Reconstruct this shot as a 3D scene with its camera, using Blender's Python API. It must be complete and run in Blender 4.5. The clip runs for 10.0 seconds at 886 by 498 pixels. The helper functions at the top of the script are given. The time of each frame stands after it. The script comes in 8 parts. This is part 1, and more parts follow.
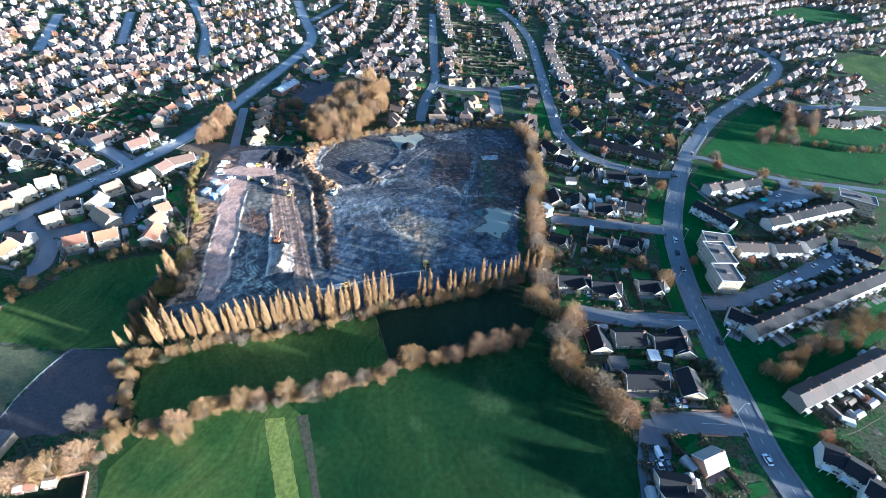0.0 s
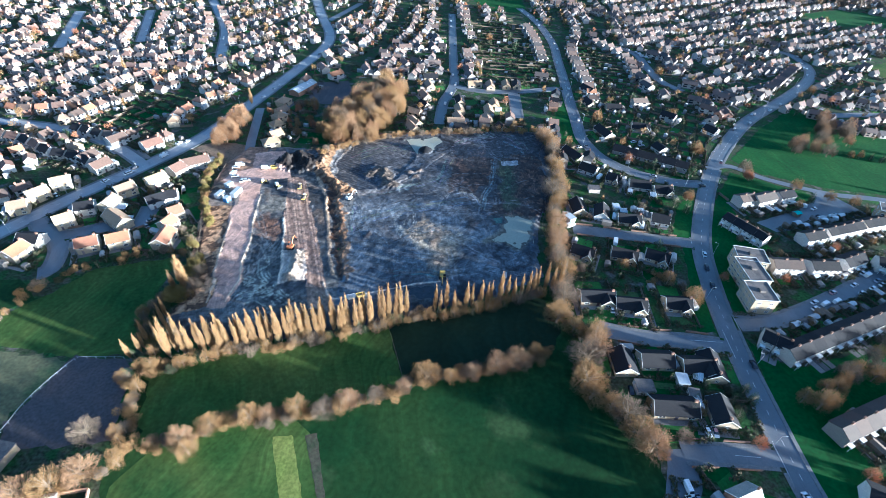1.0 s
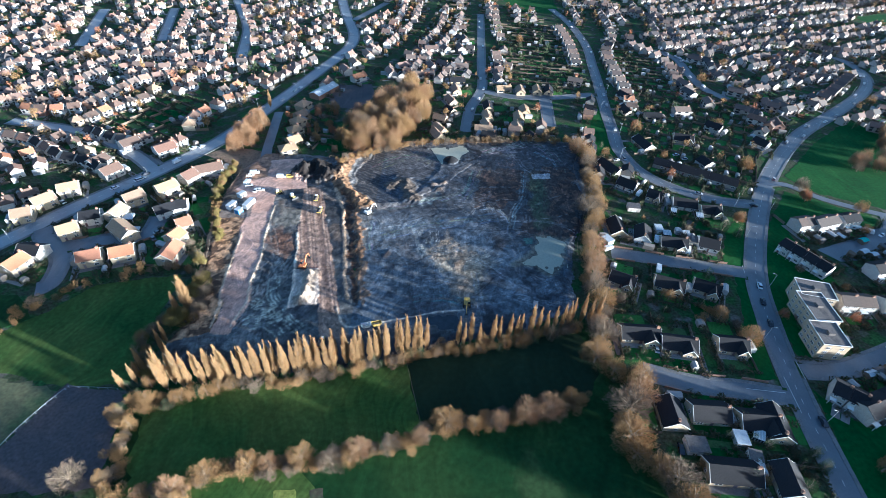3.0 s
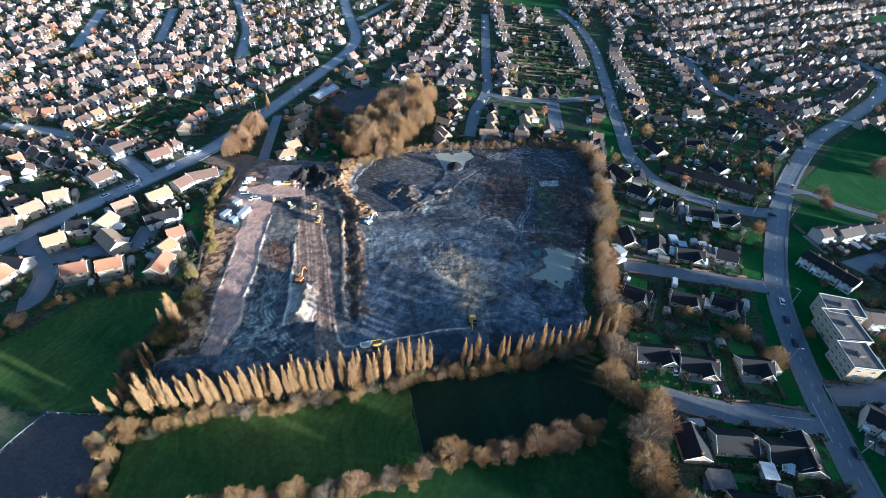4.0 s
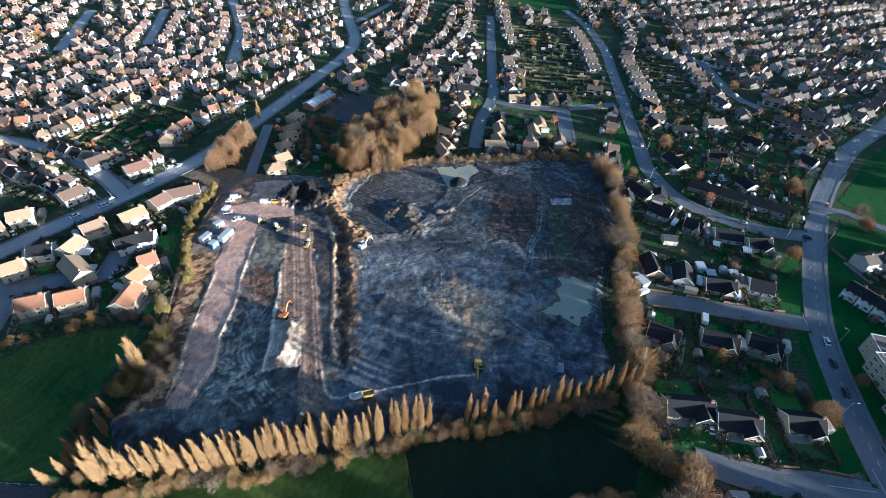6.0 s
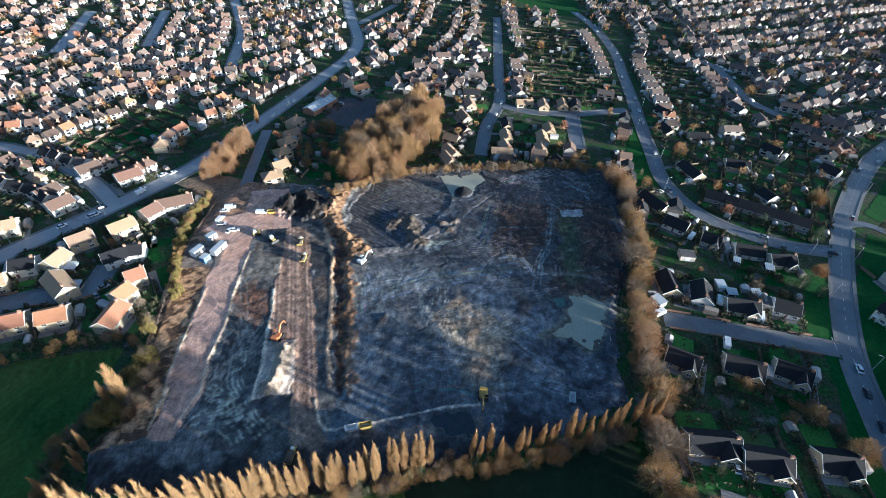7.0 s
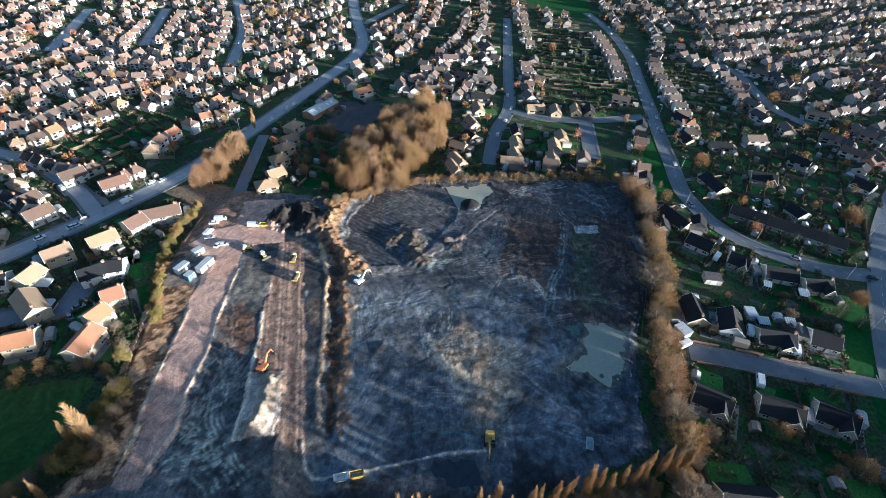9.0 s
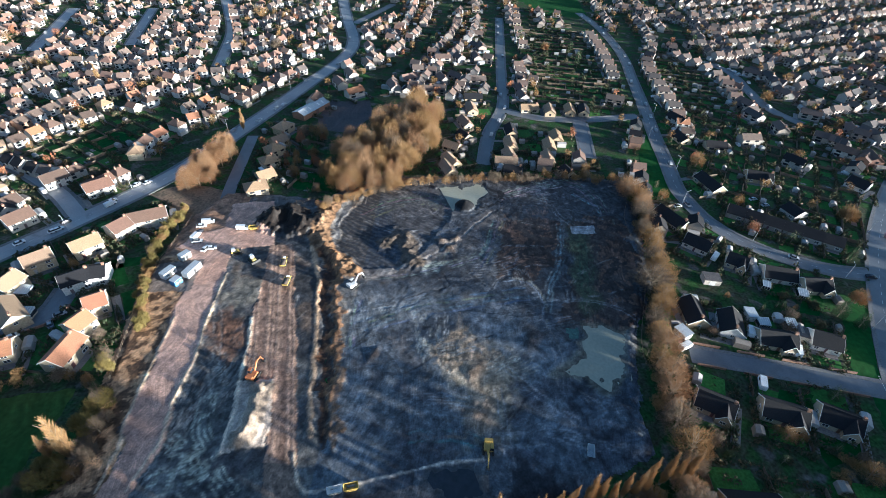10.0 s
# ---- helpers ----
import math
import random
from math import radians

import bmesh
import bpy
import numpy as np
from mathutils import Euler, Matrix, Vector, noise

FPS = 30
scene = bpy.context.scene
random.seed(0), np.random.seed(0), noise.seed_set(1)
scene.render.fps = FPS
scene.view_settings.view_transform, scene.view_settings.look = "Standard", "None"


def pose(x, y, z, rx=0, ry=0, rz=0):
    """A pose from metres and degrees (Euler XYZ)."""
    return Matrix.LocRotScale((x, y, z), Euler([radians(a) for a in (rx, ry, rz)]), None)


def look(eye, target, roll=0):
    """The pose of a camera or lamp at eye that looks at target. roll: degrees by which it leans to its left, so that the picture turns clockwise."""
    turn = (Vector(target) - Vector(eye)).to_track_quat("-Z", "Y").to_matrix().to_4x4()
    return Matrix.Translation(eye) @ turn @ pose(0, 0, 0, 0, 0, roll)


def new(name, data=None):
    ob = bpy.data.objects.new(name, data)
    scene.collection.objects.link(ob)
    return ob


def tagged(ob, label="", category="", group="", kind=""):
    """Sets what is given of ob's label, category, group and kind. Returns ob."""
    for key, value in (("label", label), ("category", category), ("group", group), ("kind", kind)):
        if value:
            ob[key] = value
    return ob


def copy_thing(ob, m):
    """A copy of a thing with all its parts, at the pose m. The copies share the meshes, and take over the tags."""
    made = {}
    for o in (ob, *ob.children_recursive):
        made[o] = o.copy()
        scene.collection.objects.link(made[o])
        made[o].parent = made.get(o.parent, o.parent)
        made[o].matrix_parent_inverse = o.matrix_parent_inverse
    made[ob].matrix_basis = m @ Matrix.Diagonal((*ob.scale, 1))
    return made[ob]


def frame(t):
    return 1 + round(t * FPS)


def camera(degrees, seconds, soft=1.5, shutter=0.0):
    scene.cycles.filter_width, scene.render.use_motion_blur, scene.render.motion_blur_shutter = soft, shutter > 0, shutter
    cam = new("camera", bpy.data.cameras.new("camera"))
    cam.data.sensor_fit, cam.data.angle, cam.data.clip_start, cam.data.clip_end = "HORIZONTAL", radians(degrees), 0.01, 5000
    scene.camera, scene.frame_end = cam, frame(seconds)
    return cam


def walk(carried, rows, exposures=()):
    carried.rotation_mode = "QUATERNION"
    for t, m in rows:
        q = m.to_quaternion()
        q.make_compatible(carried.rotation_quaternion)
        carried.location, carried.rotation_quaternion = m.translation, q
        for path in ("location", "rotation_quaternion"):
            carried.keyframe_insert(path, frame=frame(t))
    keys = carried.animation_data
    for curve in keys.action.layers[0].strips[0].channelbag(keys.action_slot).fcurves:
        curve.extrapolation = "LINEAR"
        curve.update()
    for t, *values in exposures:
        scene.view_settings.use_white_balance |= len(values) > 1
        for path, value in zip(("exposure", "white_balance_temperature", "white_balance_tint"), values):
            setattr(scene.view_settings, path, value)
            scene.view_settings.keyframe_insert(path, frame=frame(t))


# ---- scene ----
cam = camera(85.8, 10.0, soft=0.85)
PATH = [
    (0, (2.965, -18.717, 157.989), (3.144, -17.198, 156.701), 3.9),
    (0.5, (2.315, -13.853, 157.096), (2.491, -12.333, 155.808), 3.9),
    (1, (1.63, -8.755, 155.93), (1.754, -7.233, 154.638), 3.8),
    (1.5, (1.064, -3.567, 154.655), (1.162, -2.044, 153.363), 3.7),
    (2, (0.475, 2.073, 153.47), (0.548, 3.596, 152.175), 3.6),
    (2.5, (0.252, 7.771, 152.369), (0.307, 9.293, 151.072), 3.5),
    (4, (-0.61, 25.798, 147.964), (-0.579, 27.32, 146.667), 3.2),
    (4.5, (-0.668, 32.169, 146.752), (-0.637, 33.69, 145.454), 3.2),
    (5, (-0.543, 38.587, 145.282), (-0.517, 40.108, 143.984), 3.1),
    (5.5, (-0.458, 44.876, 144.011), (-0.437, 46.397, 142.713), 3.1),
    (7, (-0.386, 64.205, 139.698), (-0.386, 65.729, 138.403), 3.0),
    (7.5, (-0.555, 69.978, 138.683), (-0.586, 71.501, 137.387), 3.0),
    (8, (-0.472, 74.771, 137.604), (-0.512, 76.293, 136.307), 3.0),
    (8.5, (-0.394, 78.644, 136.42), (-0.432, 80.166, 135.123), 3.1),
    (9, (-0.399, 81.619, 135.086), (-0.422, 83.143, 133.792), 3.2),
    (9.5, (-0.703, 83.848, 133.575), (-0.705, 85.376, 132.284), 3.4),
    (10, (-1.339, 85.284, 132.346), (-1.331, 86.813, 131.057), 3.5),
]
walk(cam, [(t, look(eye, target, roll)) for t, eye, target, roll in PATH],
     exposures=[(0, 2.46, 4130, 7), (2.5, 2.26, 4200, 7), (5, 1.86, 4320, 7), (10, 1.8, 4500, 7)])

# ---- world, sun, exposure ----
SUN_TO = Vector((0.93, -0.37, 0.108)).normalized()
world = bpy.data.worlds.new("sky")
scene.world = world
world.use_nodes = True
wn = world.node_tree.nodes
sky = wn.new("ShaderNodeTexSky")
sky.sky_type = 'NISHITA'
sky.sun_disc = False
sky.sun_elevation = math.asin(SUN_TO.z)
sky.sun_rotation = math.atan2(SUN_TO.x, SUN_TO.y)
sky.dust_density = 1.5
world.node_tree.links.new(sky.outputs[0], wn["Background"].inputs[0])
wn["Background"].inputs[1].default_value = 0.068
sun_data = bpy.data.lights.new("sun", 'SUN')
sun_data.energy = 6.7
sun_data.angle = radians(2.0)
sun_data.color = (1.0, 0.765, 0.485)
sun = new("sun", sun_data)
sun.matrix_world = look(SUN_TO * 300, (0, 0, 0))


# ---- materials ----
def mat(name, colours, scale=0.5, rough=0.85, bump=0.0, fine=6.0, rnd=None, island=False, metal=0.0, world_space=False, spots=None, bump_dist=0.1, streak=None, grain=(0.7, 1.25), spec=0.5, attr=None):
    """colours: a short ramp mixed by two scales of noise; rnd: a ramp by object; spots: (colour, scale, threshold)."""
    m = bpy.data.materials.new(name)
    m.use_nodes = True
    nt = m.node_tree
    bs = nt.nodes["Principled BSDF"]
    bs.inputs["Roughness"].default_value = rough
    bs.inputs["Metallic"].default_value = metal
    bs.inputs["Specular IOR Level"].default_value = spec
    if world_space:
        co = nt.nodes.new("ShaderNodeNewGeometry").outputs["Position"]
    else:
        co = nt.nodes.new("ShaderNodeTexCoord").outputs["Object"]

    def noise_tex(s, detail=4.0):
        n = nt.nodes.new("ShaderNodeTexNoise")
        n.inputs["Scale"].default_value = s
        n.inputs["Detail"].default_value = detail
        nt.links.new(co, n.inputs["Vector"])
        return n.outputs["Fac"]

    def ramp(fac, cols, lo=0.3, hi=0.7):
        r = nt.nodes.new("ShaderNodeValToRGB")
        e = r.color_ramp.elements
        while len(e) < len(cols):
            e.new(0.5)
        for k, c in enumerate(cols):
            e[k].position = lo + (hi - lo) * k / max(1, len(cols) - 1)
            e[k].color = (*c, 1)
        nt.links.new(fac, r.inputs["Fac"])
        return r.outputs["Color"]

    def mix(a, b, fac, mode='MIX'):
        x = nt.nodes.new("ShaderNodeMix")
        x.data_type = 'RGBA'
        x.blend_type = mode
        if isinstance(fac, float):
            x.inputs[0].default_value = fac
        else:
            nt.links.new(fac, x.inputs[0])
        nt.links.new(a, x.inputs[6])
        nt.links.new(b, x.inputs[7])
        return x.outputs[2]

    if attr:
        at = nt.nodes.new("ShaderNodeAttribute")
        at.attribute_name = attr
        col = mix(at.outputs["Color"], ramp(noise_tex(scale), colours), 1.0, 'MULTIPLY')
    else:
        col = ramp(noise_tex(scale), colours)
    if rnd:
        src = nt.nodes.new("ShaderNodeNewGeometry").outputs["Random Per Island"] if island else nt.nodes.new("ShaderNodeObjectInfo").outputs["Random"]
        col = mix(col, ramp(src, rnd, 0.05, 0.95), 0.7)
    if spots:
        f = nt.nodes.new("ShaderNodeMapRange")
        f.inputs[1].default_value, f.inputs[2].default_value = spots[2] - 0.04, spots[2] + 0.04
        nt.links.new(noise_tex(spots[1], 5.0), f.inputs[0])
        rgb = nt.nodes.new("ShaderNodeRGB")
        rgb.outputs[0].default_value = (*spots[0], 1)
        col = mix(col, rgb.outputs[0], f.outputs[0])
    if streak:
        for ang, sc, amt in streak:
            mp = nt.nodes.new("ShaderNodeMapping")
            mp.inputs["Rotation"].default_value = (0, 0, radians(ang))
            mp.inputs["Scale"].default_value = (sc, sc * 0.07, sc)
            nz = nt.nodes.new("ShaderNodeTexNoise")
            nz.inputs["Scale"].default_value = 1.0
            nz.inputs["Detail"].default_value = 5.0
            nz.inputs["Distortion"].default_value = 0.8
            bend = nt.nodes.new("ShaderNodeTexNoise")
            bend.inputs["Scale"].default_value = 0.018
            nt.links.new(co, bend.inputs["Vector"])
            madd = nt.nodes.new("ShaderNodeVectorMath")
            madd.operation = 'MULTIPLY_ADD'
            madd.inputs[1].default_value = (70, 70, 0)
            nt.links.new(bend.outputs["Color"], madd.inputs[0])
            nt.links.new(co, madd.inputs[2])
            nt.links.new(madd.outputs[0], mp.inputs["Vector"])
            nt.links.new(mp.outputs[0], nz.inputs["Vector"])
            col = mix(col, ramp(nz.outputs["Fac"], [(1 - amt,) * 3, (1.0,) * 3, (1 + 1.4 * amt,) * 3], 0.32, 0.68), 1.0, 'MULTIPLY')
    grain = ramp(noise_tex(fine, 3.0), [(grain[0],) * 3, (grain[1],) * 3])
    col = mix(col, grain, 1.0, 'MULTIPLY')
    nt.links.new(col, bs.inputs["Base Color"])
    if bump:
        b = nt.nodes.new("ShaderNodeBump")
        b.inputs["Strength"].default_value = bump
        b.inputs["Distance"].default_value = bump_dist
        nt.links.new(noise_tex(fine * 0.7, 6.0), b.inputs["Height"])
        nt.links.new(b.outputs[0], bs.inputs["Normal"])
    return m


G_GARDEN = mat("garden_ground", [(0.02992, 0.05104, 0.01936), (0.05808, 0.0616, 0.03872), (0.03168, 0.0704, 0.02112), (0.044, 0.1056, 0.0264)], 0.13, 0.95, 0.6, 0.9, world_space=True, spots=((0.12, 0.11, 0.095), 0.11, 0.62), grain=(0.5, 1.45), spec=0.12)
G_GRASS = mat("grass", [(0.008925, 0.0289, 0.008075), (0.01317, 0.0391, 0.01063), (0.02295, 0.05015, 0.01275), (0.01317, 0.0357, 0.01105)], 0.022, 0.95, 0.35, 0.5, world_space=True, spots=((0.034, 0.062, 0.02), 0.04, 0.6), grain=(0.78, 1.22), streak=[(75, 0.12, 0.16), (160, 0.5, 0.07)], spec=0.12)
G_GRASS_Y = mat("mown_grass", [(0.024, 0.06, 0.0128), (0.044, 0.084, 0.0176), (0.068, 0.1, 0.0224), (0.032, 0.0704, 0.016)], 0.03, 0.95, 0.35, 0.6, world_space=True, grain=(0.78, 1.22), streak=[(80, 0.3, 0.14), (170, 0.4, 0.1)], spec=0.12)
G_GREEN = mat("lush_wet_grass", [(0.0125, 0.06, 0.0125), (0.017, 0.074, 0.014), (0.024, 0.084, 0.016)], 0.05, 0.95, 0.35, 0.6, world_space=True, grain=(0.78, 1.22), streak=[(80, 0.3, 0.12)], spec=0.12)
G_GRASS_D = mat("dark_grass", [(0.012, 0.024, 0.013), (0.018, 0.031, 0.0145)], 0.022, 0.95, 0.35, 0.5, world_space=True, spots=None, grain=(0.85, 1.15), streak=[(75, 0.12, 0.16)], spec=0.12)
G_GRASS_R = mat("rough_grass", [(0.05, 0.085, 0.028), (0.11, 0.11, 0.05), (0.075, 0.085, 0.04)], 0.08, 0.95, 0.6, 0.8, world_space=True)
G_GRASS_B = mat("trampled_brown_grass", [(0.04, 0.045, 0.022), (0.06, 0.055, 0.032), (0.035, 0.05, 0.02)], 0.2, 0.95, 0.5, 0.9, world_space=True)
G_WASTE = mat("brown_waste_ground", [(0.13, 0.085, 0.05), (0.2, 0.135, 0.085), (0.1, 0.08, 0.05)], 0.15, 0.95, 0.7, 1.0, world_space=True, grain=(0.6, 1.4))
# pale colour for the painted sun streak on the near field
G_GRASS_L = mat("sunlit_streak_grass", [(0.15, 0.19, 0.036), (0.21, 0.23, 0.055)], 0.09, 0.95, 0.4, 0.8, world_space=True, streak=[(98, 0.5, 0.14)], spec=0.12)
G_BARE = mat("dark_bare_ground", [(0.05, 0.045, 0.05), (0.08, 0.062, 0.06), (0.06, 0.054, 0.058)], 0.05, 0.8, 0.6, 0.9, world_space=True, spots=((0.17, 0.1, 0.07), 0.03, 0.6), streak=[(80, 0.3, 0.14)])
ASPHALT = mat("asphalt", [(0.1, 0.108, 0.125), (0.145, 0.153, 0.168)], 0.08, 0.42, 0.1, 2.0, world_space=True, spots=((0.1, 0.108, 0.124), 0.12, 0.63), grain=(0.88, 1.1), streak=[(0, 0.25, 0.08)])
ASPHALT_P = mat("pale_asphalt", [(0.25, 0.255, 0.265), (0.32, 0.322, 0.33)], 0.08, 0.5, 0.1, 2.0, world_space=True, spots=((0.2, 0.205, 0.215), 0.1, 0.62), grain=(0.88, 1.1))
PAVING = mat("footway", [(0.13, 0.132, 0.138), (0.18, 0.178, 0.178)], 0.2, 0.8, 0.2, 2.0, world_space=True)
PAINT = mat("road_paint", [(0.5, 0.5, 0.48), (0.7, 0.7, 0.68)], 1.0, 0.6)
S_SOIL = mat("site_soils", [(0.72, 0.73, 0.75), (1.0, 1.0, 1.0), (1.35, 1.31, 1.25)], 0.3, 0.75, 0.4, 1.9, world_space=True, bump_dist=0.13, streak=[(25, 1.2, 0.14), (112, 1.0, 0.12)], grain=(0.74, 1.28), attr="soil", spec=0.3)
WATER = mat("muddy_water", [(0.28, 0.285, 0.22), (0.36, 0.355, 0.275)], 0.06, 0.3, 0.0, 1.0, world_space=True, grain=(0.9, 1.06), spec=0.4)
WATER_G = mat("green_water", [(0.07, 0.12, 0.1), (0.09, 0.14, 0.12)], 0.1, 0.1, 0.0, 1.0, world_space=True)
WALLS = {
    "white": mat("white_render", [(0.52, 0.5, 0.46), (0.68, 0.66, 0.62)], 0.5, 0.9, 0.1, 3.0, rnd=[(0.7, 0.68, 0.65), (0.5, 0.44, 0.37), (0.66, 0.66, 0.66), (0.38, 0.31, 0.24), (0.6, 0.56, 0.5)]),
    "cream": mat("cream_render", [(0.42, 0.34, 0.22), (0.5, 0.41, 0.28)], 0.5, 0.9, 0.1, 3.0, rnd=[(0.46, 0.36, 0.23), (0.36, 0.28, 0.18), (0.52, 0.45, 0.34)]),
    "brick": mat("red_brick", [(0.24, 0.12, 0.08), (0.32, 0.17, 0.11)], 0.8, 0.9, 0.3, 6.0, rnd=[(0.3, 0.16, 0.1), (0.38, 0.24, 0.15), (0.22, 0.13, 0.1)]),
    "dash": mat("grey_pebbledash", [(0.26, 0.24, 0.21), (0.34, 0.31, 0.27)], 0.6, 0.95, 0.4, 6.0, rnd=[(0.3, 0.28, 0.25), (0.4, 0.38, 0.35), (0.25, 0.2, 0.16), (0.34, 0.32, 0.3), (0.55, 0.53, 0.5)]),
    "buff": mat("buff_stone", [(0.34, 0.27, 0.17), (0.42, 0.33, 0.22)], 0.8, 0.9, 0.3, 5.0, rnd=[(0.4, 0.31, 0.2), (0.44, 0.38, 0.28), (0.31, 0.24, 0.16)]),
}
ROOFS = {
    "brown": mat("brown_roof_tile", [(0.09, 0.06, 0.046), (0.13, 0.088, 0.066)], 0.4, 0.85, 0.4, 4.0, rnd=[(0.075, 0.055, 0.045), (0.14, 0.085, 0.06), (0.105, 0.085, 0.072), (0.17, 0.092, 0.064)]),
    "grey": mat("grey_concrete_tile", [(0.016, 0.017, 0.021), (0.026, 0.026, 0.03)], 0.4, 0.8, 0.4, 4.0, rnd=[(0.013, 0.014, 0.018), (0.03, 0.029, 0.03), (0.019, 0.02, 0.024)], spec=0.12),
    "orange": mat("orange_clay_tile", [(0.3, 0.13, 0.06), (0.38, 0.18, 0.09)], 0.4, 0.85, 0.4, 4.0, rnd=[(0.27, 0.115, 0.055), (0.32, 0.165, 0.085), (0.23, 0.11, 0.07)]),
    "umber": mat("umber_roof_tile", [(0.05, 0.037, 0.029), (0.07, 0.05, 0.04)], 0.4, 0.85, 0.4, 4.0, rnd=[(0.045, 0.034, 0.028), (0.075, 0.05, 0.038), (0.06, 0.05, 0.044)]),
    "pale": mat("pale_roof_tile", [(0.25, 0.235, 0.21), (0.32, 0.3, 0.27)], 0.4, 0.7, 0.4, 4.0),
    "tan": mat("tan_roof_tile", [(0.25, 0.17, 0.1), (0.32, 0.23, 0.14)], 0.4, 0.85, 0.4, 4.0, rnd=[(0.26, 0.18, 0.1), (0.34, 0.24, 0.15), (0.2, 0.14, 0.1)]),
}
WHITE_P = mat("white_pvc", [(0.72, 0.72, 0.7), (0.82, 0.82, 0.8)], 1.0, 0.4)
GLASS = mat("dark_window_glass", [(0.02, 0.024, 0.03), (0.035, 0.04, 0.05)], 0.5, 0.06)
FLATROOF = mat("felt_flat_roof", [(0.1, 0.09, 0.085), (0.15, 0.13, 0.12)], 0.2, 0.85, 0.3, 2.0, spots=((0.07, 0.065, 0.065), 0.3, 0.6))
CHIM = mat("chimney_brick", [(0.22, 0.13, 0.09), (0.3, 0.18, 0.12)], 1.0, 0.9, 0.3, 6.0)
DOORS = mat("painted_door", [(0.1, 0.05, 0.04), (0.12, 0.06, 0.05)], 1.0, 0.5, rnd=[(0.5, 0.5, 0.5), (0.1, 0.03, 0.03), (0.03, 0.05, 0.1), (0.15, 0.08, 0.04)])
BARK = mat("bark", [(0.2, 0.16, 0.115), (0.3, 0.24, 0.17)], 2.0, 0.95)
TWIG = mat("bare_twigs", [(0.22, 0.134, 0.05), (0.29, 0.18, 0.07)], 0.3, 0.95, rnd=[(0.15, 0.092, 0.038), (0.24, 0.148, 0.057), (0.31, 0.195, 0.074), (0.19, 0.116, 0.046)], island=True)
TWIG_B = mat("russet_brown_twigs", [(0.17, 0.09, 0.04), (0.23, 0.125, 0.055)], 0.3, 0.95, rnd=[(0.12, 0.065, 0.03), (0.2, 0.11, 0.048), (0.25, 0.14, 0.06)], island=True)
TWIG_G = mat("grey_twigs", [(0.13, 0.1, 0.07), (0.18, 0.135, 0.09)], 0.3, 0.95, rnd=[(0.1, 0.078, 0.058), (0.15, 0.115, 0.08), (0.2, 0.15, 0.1)], island=True)
TWIG_P = mat("pinkish_twigs", [(0.25, 0.152, 0.076), (0.31, 0.19, 0.095)], 0.3, 0.95, rnd=[(0.18, 0.11, 0.058), (0.27, 0.165, 0.083), (0.33, 0.205, 0.105)], island=True)
TWIG_O = mat("russet_leaves", [(0.3, 0.13, 0.06), (0.36, 0.17, 0.08)], 0.3, 0.95, rnd=[(0.22, 0.1, 0.05), (0.36, 0.16, 0.07), (0.3, 0.14, 0.08)], island=True)
POPLAR = mat("poplar_twigs", [(0.28, 0.178, 0.075), (0.35, 0.222, 0.092)], 0.3, 0.95, rnd=[(0.2, 0.126, 0.055), (0.33, 0.208, 0.088), (0.4, 0.26, 0.112)], island=True)
GOLDHEDGE = mat("golden_hedge_leaves", [(0.16, 0.13, 0.035), (0.22, 0.18, 0.045)], 0.5, 0.9, rnd=[(0.1, 0.085, 0.025), (0.2, 0.155, 0.04), (0.26, 0.2, 0.05)], island=True)
LEAF = mat("evergreen_leaves", [(0.035, 0.06, 0.025), (0.05, 0.085, 0.03)], 0.5, 0.9, rnd=[(0.025, 0.045, 0.02), (0.05, 0.085, 0.03), (0.085, 0.11, 0.035)], island=True)
SHRUB = mat("garden_shrub_leaves", [(0.05, 0.06, 0.03), (0.08, 0.075, 0.04)], 0.1, 0.95, rnd=[(0.03, 0.055, 0.02), (0.075, 0.055, 0.028), (0.13, 0.085, 0.045), (0.04, 0.075, 0.025), (0.03, 0.05, 0.022)], island=True)
FAR_WALL = mat("estate_walls", [(0.7, 0.67, 0.62), (0.78, 0.75, 0.7)], 0.5, 0.9, rnd=[(0.68, 0.66, 0.64), (0.5, 0.44, 0.38), (0.32, 0.22, 0.165), (0.64, 0.62, 0.6), (0.4, 0.34, 0.28), (0.3, 0.24, 0.2)], island=True)
FAR_ROOF = mat("estate_roofs", [(0.13, 0.09, 0.07), (0.2, 0.14, 0.1)], 0.4, 0.85, rnd=[(0.1, 0.085, 0.08), (0.26, 0.15, 0.11), (0.07, 0.07, 0.075), (0.3, 0.2, 0.14), (0.2, 0.14, 0.12), (0.24, 0.13, 0.095), (0.15, 0.12, 0.105)], island=True)
# brick and grey tones, darkened to stand for shade on the eastern estate
FAR_WALL2 = mat("estate_brick_walls_shaded", [(0.4, 0.36, 0.32), (0.5, 0.46, 0.42)], 0.5, 0.9, rnd=[(0.32, 0.24, 0.19), (0.5, 0.47, 0.44), (0.24, 0.155, 0.12), (0.62, 0.61, 0.6), (0.36, 0.3, 0.25), (0.26, 0.2, 0.16), (0.3, 0.28, 0.26)], island=True)
FAR_ROOF2 = mat("estate_dark_roofs", [(0.08, 0.07, 0.065), (0.12, 0.1, 0.09)], 0.4, 0.85, rnd=[(0.04, 0.04, 0.045), (0.15, 0.095, 0.075), (0.055, 0.052, 0.052), (0.2, 0.13, 0.1), (0.1, 0.08, 0.07)], island=True)
